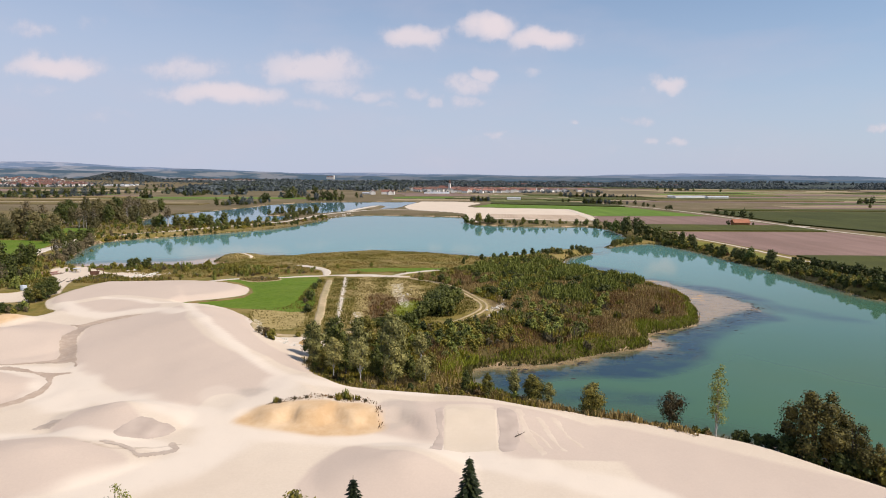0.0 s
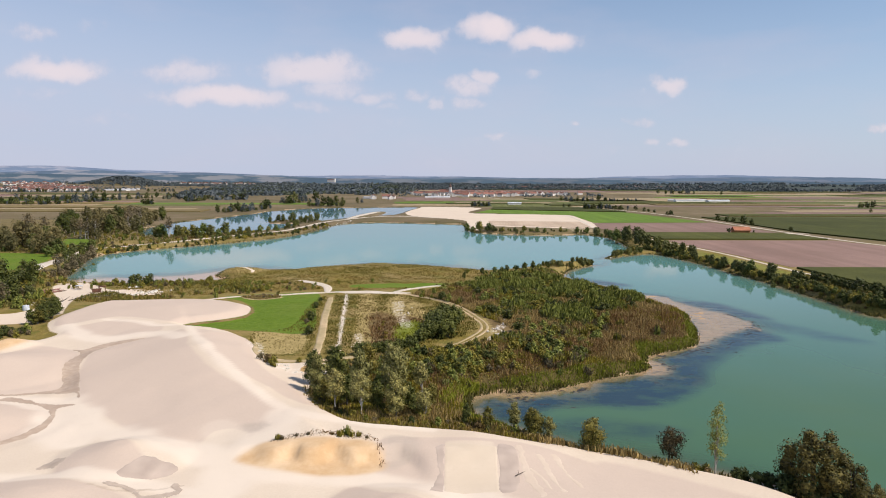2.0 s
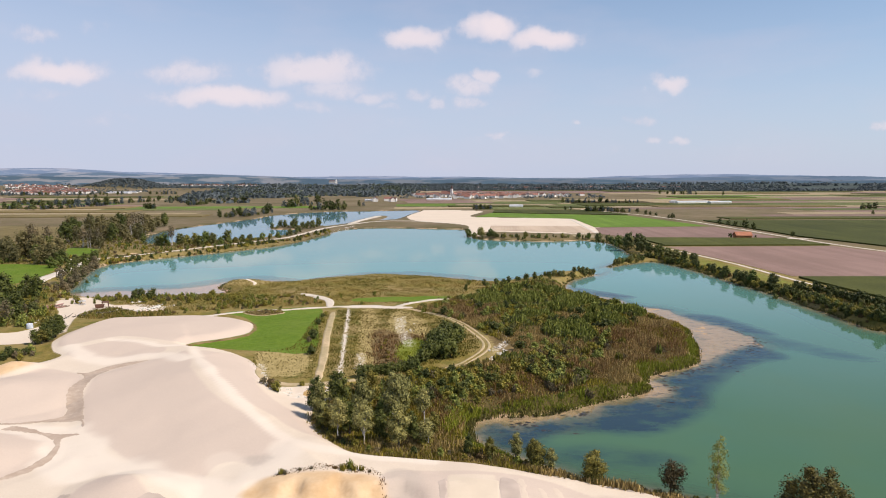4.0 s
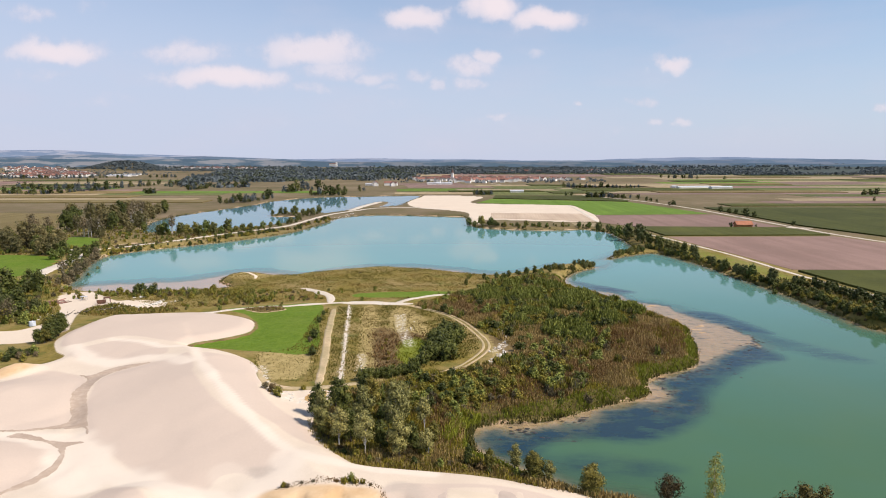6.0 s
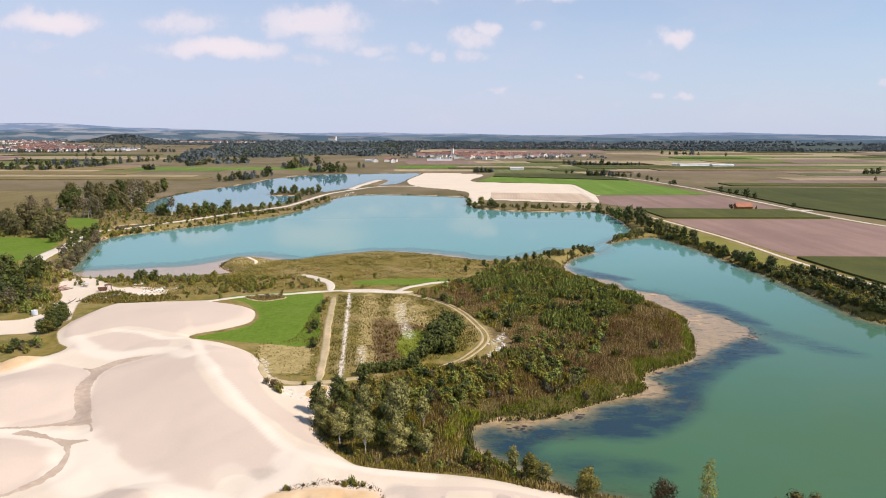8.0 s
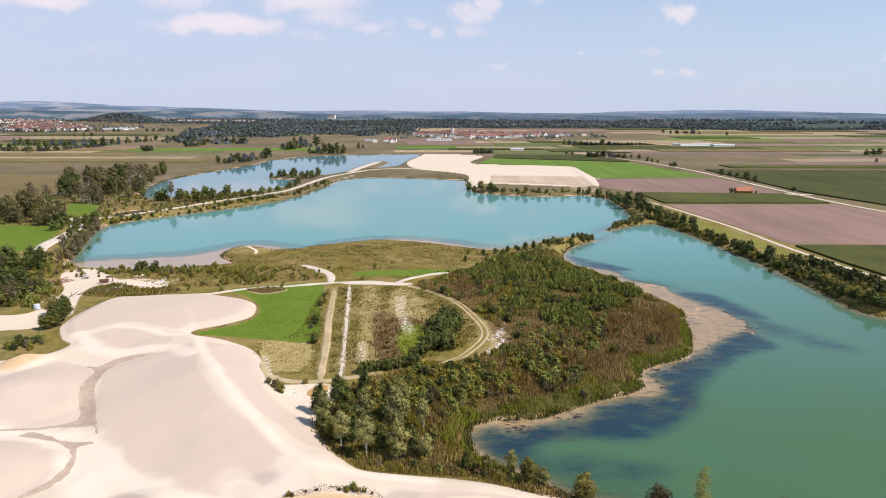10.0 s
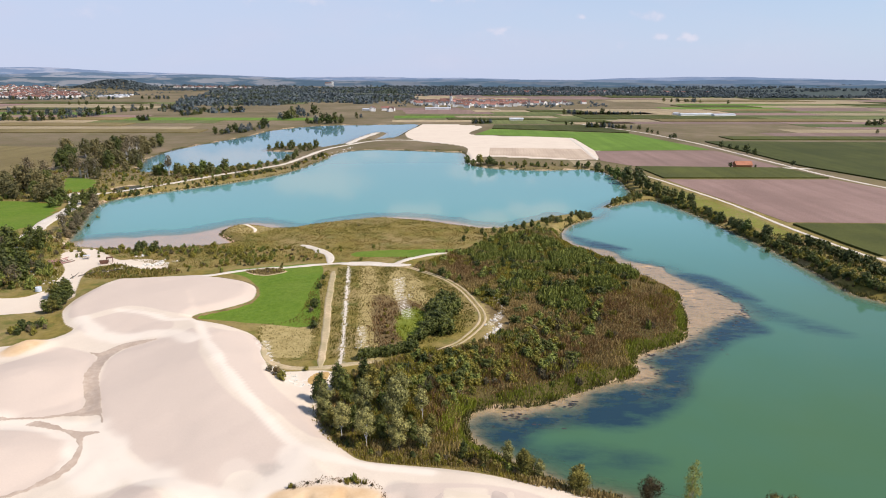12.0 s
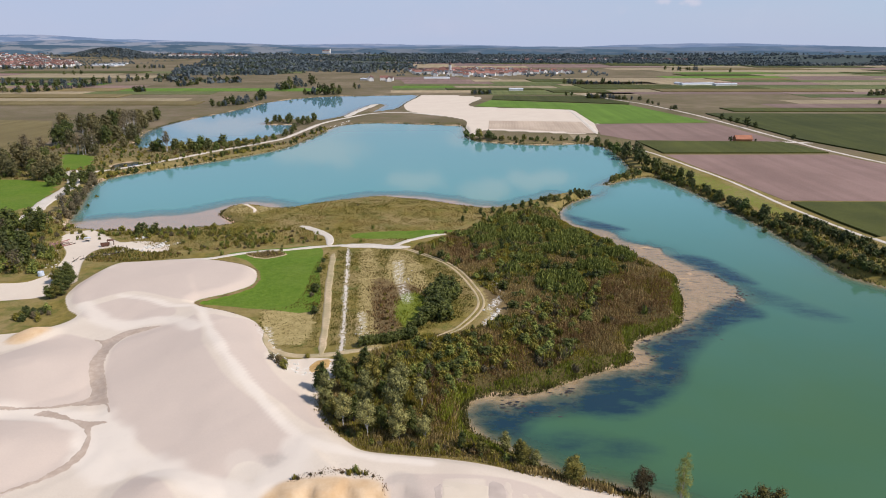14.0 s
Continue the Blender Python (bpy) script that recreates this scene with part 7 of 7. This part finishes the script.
# ---- houses ----
def gable(bm, w, d, h, rise, over=0.0, roof_only=False, thick=0.25):
    """A gabled block: the walls, or the two roof slabs over them."""
    if not roof_only:
        pts = [(-w, -d, -1), (w, -d, -1), (w, -d, h), (0, -d, h + rise), (-w, -d, h)]
        f = [bm.verts.new(p) for p in pts]
        b = [bm.verts.new((x, d, z)) for x, _, z in pts]
        bm.faces.new(f)
        bm.faces.new(b[::-1])
        for k in range(5):
            bm.faces.new((f[k], b[k], b[(k + 1) % 5], f[(k + 1) % 5]))
    else:
        slope = rise / w
        for s in (-1, 1):
            e = w + over
            pts = [(0, h + rise + 0.05), (s * e, h - over * slope + 0.05), (s * e, h - over * slope + 0.05 + thick), (0, h + rise + 0.05 + thick)]
            f = [bm.verts.new((x, -d - over, z)) for x, z in pts]
            b = [bm.verts.new((x, d + over, z)) for x, z in pts]
            bm.faces.new(f)
            bm.faces.new(b[::-1])
            for k in range(4):
                bm.faces.new((f[k], b[k], b[(k + 1) % 4], f[(k + 1) % 4]))
    bmesh.ops.recalc_face_normals(bm, faces=bm.faces[:])


def box(bm, x, y, z, sx, sy, sz):
    bmesh.ops.create_cube(bm, size=1, matrix=Matrix.Translation((x, y, z)) @ Matrix.Diagonal((sx, sy, sz, 1)))


def house(w, d, h, rise, roof, label, walls=None, windows=True):
    root = new("house")
    bm = bmesh.new()
    gable(bm, w, d, h, rise)
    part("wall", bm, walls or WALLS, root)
    bm = bmesh.new()
    gable(bm, w, d, h, rise, 0.6, True)
    part("roof", bm, roof, root)
    if windows:
        for s in (-1, 1):
            for k in range(3):
                bm = bmesh.new()
                box(bm, s * (w + 0.02), (k - 1) * d * 0.6, h * 0.55, 0.12, 1.3, 1.5)
                part("window", bm, PANE, root)
    return tagged(root, label, "house", "houses of the village")


HOUSES = [house(5, 7, 6, 3.6, TILES, "white village house with red tiled gable roof", None, False), house(4.5, 6, 6, 3.5, TILES_DARK, "white village house with brown tiled gable roof", None, False),
          house(6, 9, 6, 4, TILES, "long white house with red tiled roof", None, False)]
first_used = [False] * 3
rs = np.random.RandomState(71)


def hamlet(cx, cy, rx, ry, count, seed, lean=0.0, gap=18):
    rs = np.random.RandomState(seed)
    done = []
    for _ in range(count * 4):
        if len(done) >= count:
            break
        a, r = rs.uniform(0, math.tau), math.sqrt(rs.rand())
        x, y = cx + rx * r * math.cos(a), cy + ry * r * math.sin(a)
        x += lean * (y - cy)
        if any((x - u) ** 2 + (y - v) ** 2 < gap ** 2 for u, v in done):
            continue
        done.append((x, y))
        k = rs.choice(3, p=(.34, .42, .24))
        m = pose(x, y, on_ground(x, y), 0, 0, rs.choice((0, 90)) + rs.normal() * 15)
        if first_used[k]:
            copy_thing(HOUSES[k], m)
        else:
            HOUSES[k].matrix_basis = m
            first_used[k] = True


hamlet(30, 1850, 170, 210, 105, 81, 0, 15)
hamlet(235, 1880, 110, 80, 22, 82)
hamlet(-1630, 2480, 170, 340, 110, 83, -0.62, 16)
hamlet(-1980, 2960, 120, 200, 16, 88, -0.6)
hamlet(-1300, 3420, 190, 110, 16, 84)
hamlet(-180, 1480, 40, 30, 5, 85)
hamlet(520, 3000, 600, 150, 14, 86)


def far_rows(places, seed):
    """The rest of a town, too far off to count: walls and roofs joined."""
    rs = np.random.RandomState(seed)
    bm = bmesh.new()
    for cx, cy, rx, ry, lean, count in places:
        for _ in range(count):
            a, r = rs.uniform(0, math.tau), math.sqrt(rs.rand())
            y = cy + ry * r * math.sin(a)
            x = cx + rx * r * math.cos(a) + lean * (y - cy)
            turn = pose(x, y, on_ground(x, y), 0, 0, rs.choice((0, 90)) + rs.normal() * 15)
            size = rs.uniform(.8, 1.5)
            for roof_only, slot in ((False, 0), (True, 1 if rs.rand() < .6 else 2)):
                one = bmesh.new()
                gable(one, 4.5 * size, 6.5 * size, 7.0, 2.6, .6 if roof_only else 0, roof_only)
                one.transform(turn)
                old = [bm.verts.new(v.co) for v in one.verts]
                one.verts.index_update()
                for f in one.faces:
                    bm.faces.new([old[v.index] for v in f.verts]).material_index = slot
                one.free()
    me = bpy.data.meshes.new("far_town")
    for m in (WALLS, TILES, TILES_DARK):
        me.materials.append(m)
    bm.to_mesh(me)
    bm.free()
    return tagged(part("far_town", me, None), "far white town houses with red and brown roofs", "town", kind="stuff")


far_rows([(-1660, 2560, 190, 380, -0.62, 170), (-2050, 3050, 160, 220, -0.6, 50), (-1300, 3420, 200, 120, 0, 40), (30, 1900, 180, 200, 0, 60), (600, 3050, 500, 150, 0, 40)], 91)

church = new("church")
bm = bmesh.new()
gable(bm, 6, 14, 9, 7)
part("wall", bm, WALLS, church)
bm = bmesh.new()
gable(bm, 6, 14, 9, 7, 0.6, True)
part("roof", bm, TILES, church)
bm = bmesh.new()
box(bm, 0, -17, 11, 6, 6, 24)
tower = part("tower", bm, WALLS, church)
bm = bmesh.new()
bmesh.ops.create_cone(bm, cap_ends=True, segments=8, radius1=4.3, radius2=0.1, depth=11, matrix=Matrix.Translation((0, -17, 28.4)))
part("spire", bm, TILES_DARK, tower, "dark pointed spire")
church.matrix_basis = pose(-50, 1830, 1.5, 0, 0, 70)
tagged(church, "white village church with tower and pointed roof", "church")

barn = new("barn")
bm = bmesh.new()
gable(bm, 4, 6.6, 3.0, 2.6)
part("wall", bm, surface("orange_timber", (0.36, 0.15, 0.06), (0.50, 0.23, 0.10), 3.0, 0.4), barn)
bm = bmesh.new()
gable(bm, 4, 6.6, 3.0, 2.6, 0.6, True)
part("roof", bm, BARN_ROOF, barn, "faded red tiled roof")
barn.matrix_basis = pose(244, 572, 1.5, 0, 0, 88)
tagged(barn, "orange timber field barn with red tiled roof", "barn")
for x, y, w, d, r in ((470, 1350, 6, 36, 105), (520, 1335, 6, 24, 105), (440, 1372, 5, 8, 20), (-1290, 2360, 9, 30, 100), (-1340, 2450, 10, 26, 80), (-1250, 2400, 8, 22, 95), (-1330, 2560, 10, 34, 100), (-1230, 2330, 8, 18, 60), (-60, 1560, 8, 30, 95), (-215, 1500, 7, 14, 80), (95, 1180, 5, 12, 90)):
    hall = new("farm_hall")
    bm = bmesh.new()
    gable(bm, w, d, 3, 1.5)
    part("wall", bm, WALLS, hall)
    bm = bmesh.new()
    gable(bm, w, d, 3, 1.5, 0.5, True)
    part("roof", bm, SHEET, hall, "pale sheet metal roof")
    hall.matrix_basis = pose(x, y, 1.5, 0, 0, r)
    tagged(hall, "long low white farm hall with pale roof", "building", "halls on the plain")

# conifers and tree tops in front of the quarry
def spruce(x, y, tall, label):
    root = new("spruce_tree")
    rs = np.random.RandomState(int(abs(x) * 10) + 3)
    bm = bmesh.new()
    tube(bm, (0, 0, -.6), (0, 0, tall), 0.018 * tall, 0.02)
    part("trunk", bm, BARK, root)
    co = []
    for k in range(int(tall * 3.2)):
        z = tall * (0.12 + 0.88 * k / (tall * 3.2))
        reach = (tall - z) * 0.27 + 0.15
        arms = 9
        for j in range(arms):
            a = math.tau * j / arms + k * 1.3 + rs.uniform(-.2, .2)
            for f in (0.35, 0.65, 0.95):
                r = reach * f * rs.uniform(.8, 1.15)
                mid = np.array((r * math.cos(a), r * math.sin(a), z - 0.28 * r + rs.uniform(-.1, .1)))
                t = np.array((math.cos(a), math.sin(a), -.3)) * (0.28 * reach + .12)
                b = np.array((-math.sin(a), math.cos(a), rs.uniform(-.5, .5))) * (0.1 * reach + .1)
                co += [mid - t, mid - b, mid + t, mid + b]
    part("crown", card_mesh("crown", np.array(co)), LEAF["spruce"], root)
    root.matrix_basis = pose(x, y, on_ground(x, y))
    return tagged(root, label, "tree", "trees in front of the quarry")


spruce(0.9, 58, 14.4, "dark green spruce tree in front of the quarry")
spruce(-9.7, 56, 13.4, "dark green spruce tree in front of the quarry")
NEAR[1].put(-15, 55, 1.42)
BIRCH.put(-32.3, 57, 1.1)


def thickets():
    for (leaf, far), chunks in THICKET.items():
        co = np.vstack(chunks)
        tagged(part("woodland" if far else "thicket", card_mesh("thicket", co), LEAF[leaf]), "dense %s broadleaf growth round the lakes" % {"grey": "grey half-bare", "rust": "rusty", "willow": "silvery"}.get(leaf, leaf), "woodland" if far else "thicket", kind="stuff")



for x, y, s, k in ((-82, 248, .4, 1), (-78, 249, .5, 4), (-75, 247, .4, 1), (-80, 246, .35, 3), (-77, 245.5, .4, 4), (-73, 247.5, .3, 1)):
    BUSH[k].put(x, y, s)


# ---- stones ----
def rock_mesh(seed):
    rs = np.random.RandomState(seed)
    bm = bmesh.new()
    bmesh.ops.create_icosphere(bm, subdivisions=1, radius=0.5)
    for v in bm.verts:
        v.co *= rs.uniform(0.7, 1.2)
        v.co.z *= 0.65
    me = bpy.data.meshes.new("boulder")
    bm.to_mesh(me)
    bm.free()
    me.materials.append(STONE)
    return me


ROCKS = [rock_mesh(k) for k in range(5)]


def boulders(line, count, spread_m, size, seed, label):
    rs = np.random.RandomState(seed)
    c = np.array(line, float)
    for _ in range(count):
        i = rs.randint(len(c) - 1)
        x, y = c[i] + (c[i + 1] - c[i]) * rs.rand() + rs.normal(scale=spread_m, size=2)
        s = rs.uniform(*size)
        ob = new("boulder", ROCKS[rs.randint(5)])
        ob.matrix_basis = pose(x, y, on_ground(x, y) + 0.1 * s, rs.uniform(-15, 15), rs.uniform(-15, 15), rs.uniform(0, 360)) @ Matrix.Diagonal((s, s * rs.uniform(.7, 1.3), s, 1))
        tagged(ob, label, "boulder", "boulders on the quarry land")


boulders([(12, 220), (14, 206), (9, 193)], 22, .7, (.6, 1.6), 1, "pale limestone boulder in the scrub")
boulders([(13, 193), (8, 181)], 18, .6, (.6, 1.5), 2, "pale limestone boulder in the scrub")
boulders([(-26, 166), (-30, 178)], 16, .9, (.4, 1.0), 3, "pale limestone boulder between the tracks")
boulders([(-32.5, 162), (-35, 180), (-40, 213), (-45, 248)], 50, .35, (.25, .6), 4, "white limestone chunk in a narrow strip")
boulders([(-55, 172), (-50, 158), (-42, 151), (-35, 147)], 36, 1.2, (.3, .9), 5, "white limestone chunk beside the gravel")
boulders([(-143, 246), (-130, 256), (-118, 262)], 26, 1.3, (.6, 1.8), 6, "white limestone boulder beside the yard")
boulders([(-172, 250), (-160, 236), (-156, 222)], 16, 2.0, (.4, 1.2), 7, "white limestone boulder beside the yard")
boulders([(-63, 277), (-65, 279)], 9, .8, (.5, 1.3), 8, "white limestone boulder beside the path")
boulders([(-24, 240), (-20, 228), (-18, 215)], 26, 1.6, (.3, .8), 9, "white limestone chunk in the dry grass")
boulders([(-142, 267), (-137, 270)], 9, .8, (.6, 1.6), 11, "white limestone boulder beside the yard")
boulders([(-131, 254), (-126, 258), (-127, 263)], 16, .8, (.7, 1.9), 12, "white limestone boulder beside the yard")
boulders([(-141, 248), (-133, 251), (-128, 252)], 16, .6, (.5, 1.4), 13, "white limestone boulder beside the yard")
boulders([(-158, 228), (-152, 234), (-148, 238)], 10, 1.0, (.4, 1.0), 14, "white limestone chunk in rough grass")
boulders([(-140, 640), (-128, 690), (-122, 720)], 26, 2.0, (.9, 2.0), 15, "white limestone block on the causeway's bank")
boulders([(91, 401), (94, 404)], 7, .7, (.6, 1.5), 10, "white limestone boulder at the causeway's end")


# ---- things in the yard ----
def beam(bm, a, b, w):
    tube(bm, a, b, w * 0.7, w * 0.7, 4)


def ground_z(x, y):
    return on_ground(x, y)


rack = new("timber_shelter")
for sx in (-1.6, 1.6):
    for sy in (-1, 1):
        bm = bmesh.new()
        beam(bm, (sx, sy, -.2), (sx, sy, 2.3), .18)
        part("post", bm, SHEET, rack)
bm = bmesh.new()
box(bm, 0, 0, 2.4, 4.2, 2.8, .25)
part("roof", bm, SHEET, rack, "pale flat sheet roof")
bm = bmesh.new()
box(bm, 0, 0, .8, 3.2, 1.2, .12)
part("tabletop", bm, WOOD, rack)
rack.matrix_basis = pose(-161, 264, ground_z(-161, 264), 0, 0, 8) @ Matrix.Diagonal((.62, .62, .7, 1))
tagged(rack, "small pale open shelter with flat roof on gravel", "shelter")

skip = new("scrap_skip")
bm = bmesh.new()
pts = [(-2.6, .3), (2.6, .3), (3.3, 2.2), (-3.3, 2.2)]
f = [bm.verts.new((x, -1.3, z)) for x, z in pts]
g = [bm.verts.new((x, 1.3, z)) for x, z in pts]
bm.faces.new(f)
bm.faces.new(g[::-1])
for k in (0, 1, 3):
    bm.faces.new((f[k], g[k], g[(k + 1) % 4], f[(k + 1) % 4]))
bmesh.ops.recalc_face_normals(bm, faces=bm.faces[:])
part("body", bm, RUST, skip)
for k in range(4):
    bm = bmesh.new()
    box(bm, -2.2 + k * 1.47, -1.36, 1.2, .16, .12, 1.9)
    part("rib", bm, RUST, skip)
for k in (-1, 1):
    bm = bmesh.new()
    box(bm, k * 1.6, 0, .1, .3, 2.4, .5)
    part("skid", bm, RUST, skip)
skip.matrix_basis = pose(-149.5, 257, ground_z(-149.5, 257), 0, 0, 25) @ Matrix.Diagonal((.55, .6, .7, 1))
tagged(skip, "dark rusty steel scrap skip on gravel", "skip")
screen = new("old_screening_machine")
bm = bmesh.new()
box(bm, 0, 0, 2.6, 3.2, 1.8, .5)
part("deck", bm, RUST, screen)
for sx in (-1.4, 1.4):
    for sy in (-.8, .8):
        bm = bmesh.new()
        beam(bm, (sx, sy, -.2), (sx, sy, 2.5), .16)
        part("leg", bm, RUST, screen)
screen.matrix_basis = pose(-148.2, 258.9, ground_z(-148.2, 258.9), 0, 0, 20) @ Matrix.Diagonal((.8, .8, .85, 1))
tagged(screen, "rusty old screening machine on legs by the skip", "machine")

rs = np.random.RandomState(3)
PINK = surface("faded_red_timber", (0.30, 0.14, 0.12), (0.50, 0.30, 0.26), 2.0, 0.4)
heap_ob = new("timber_heap")
for k in range(34):
    bm = bmesh.new()
    x, y, a = rs.normal() * 1.8, rs.normal() * 2.4, rs.uniform(0, math.pi)
    z = max(.1, 1.0 - .25 * math.hypot(x, y)) * rs.uniform(.4, 1)
    d = Vector((math.cos(a), math.sin(a), rs.uniform(-.15, .15))) * rs.uniform(1, 2)
    beam(bm, Vector((x, y, z)) - d, Vector((x, y, z)) + d, .16)
    part("plank", bm, PINK if k % 3 else WOOD, heap_ob)
heap_ob.matrix_basis = pose(-171, 257, ground_z(-171, 257)) @ Matrix.Diagonal((1.5, 1.5, 1.3, 1))
tagged(heap_ob, "untidy heap of faded reddish planks beside the yard", "timber heap")
BLUE = surface("blue_white_plastic", (0.45, 0.52, 0.62), (0.75, 0.78, 0.82), 1.5, .6, .5)
drum = new("water_tank")
bm = bmesh.new()
bmesh.ops.create_cone(bm, cap_ends=True, segments=16, radius1=1.1, radius2=1.05, depth=1.7, matrix=Matrix.Translation((0, 0, .75)))
part("shell", bm, BLUE, drum)
bm = bmesh.new()
bmesh.ops.create_cone(bm, cap_ends=True, segments=12, radius1=.4, radius2=.3, depth=.25, matrix=Matrix.Translation((0, 0, 1.7)))
part("lid", bm, SHEET, drum)
drum.matrix_basis = pose(-154, 220.5, ground_z(-154, 220.5))
tagged(drum, "pale blue plastic water tank beside the gravel road", "tank")

# a dead branch lying on the gravel slope
drift = new("dead_branch")
bm = bmesh.new()
tube(bm, (-.9, 0, .1), (.5, .2, .25), .09, .05)
tube(bm, (.1, .1, .2), (.6, -.4, .7), .05, .02)
tube(bm, (-.3, .05, .15), (-.1, .5, .6), .04, .02)
part("wood", bm, BARK, drift)
drift.matrix_basis = pose(9.3, 96.6, ground_z(9.3, 96.6), 0, 0, 30)
tagged(drift, "dark dead branch lying on the ground", "branch", "dead branches")
for x, y, turn, size in ((-146, 243, 20, 2.6), (-142, 245, 50, 2.2), (-139, 246.5, 10, 2.8), (-149, 240.5, 40, 2.0), (-151, 238, 75, 2.4), (-136, 247.5, 30, 2.0), (-144, 246, 5, 1.8)):
    copy_thing(drift, pose(x, y, ground_z(x, y), 0, 0, turn) @ Matrix.Diagonal((size, size, size, 1)))
# weeds on top of the sandy knoll
for x, y, s, k in ((-31, 104.6, .5, 1), (-30.2, 104.4, .4, 4), (-26, 105.6, .3, 4), (-20.6, 106.2, .6, 1), (-19.6, 106.8, .65, 0), (-18.8, 106.4, .55, 1), (-16, 105.6, .3, 4), (-28, 105.4, .3, 4), (-22, 106, .4, 3), (-17.5, 106.3, .45, 1)):
    SHRUB[k].put(x, y, s)
q, rs = sprinkle(smooth([(-33, 104), (-27, 107), (-19, 108), (-14.5, 106), (-12.2, 101), (-12.8, 98.5), (-13.6, 101.5), (-15, 104.8), (-24, 105.2), (-30, 103.8)]), 300, 93)
blades("dry_weeds", q, rs, .4, .22, REED_RED, "dry brown weeds on the sandy knoll", 2, "weeds")
q, rs = sprinkle(smooth([(12, 111), (22, 107.5), (32, 104), (38, 100), (36, 106), (30, 109.5), (20, 114)]), 420, 94)
blades("shore_reeds", q, rs, 1.1, .35, REED, "brown reeds between gravel and lake", 3)

castle = new("castle")
bm = bmesh.new()
gable(bm, 14, 40, 22, 9)
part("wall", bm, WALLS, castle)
bm = bmesh.new()
gable(bm, 14, 40, 22, 9, .8, True)
part("roof", bm, TILES_DARK, castle)
bm = bmesh.new()
box(bm, 0, -44, 18, 14, 14, 44)
part("tower", bm, WALLS, castle)
castle.matrix_basis = pose(-740, 3640, 26, 0, 0, 80) @ Matrix.Diagonal((.5, .5, .5, 1))
tagged(castle, "large white castle on a wooded far hill", "castle")

thickets()
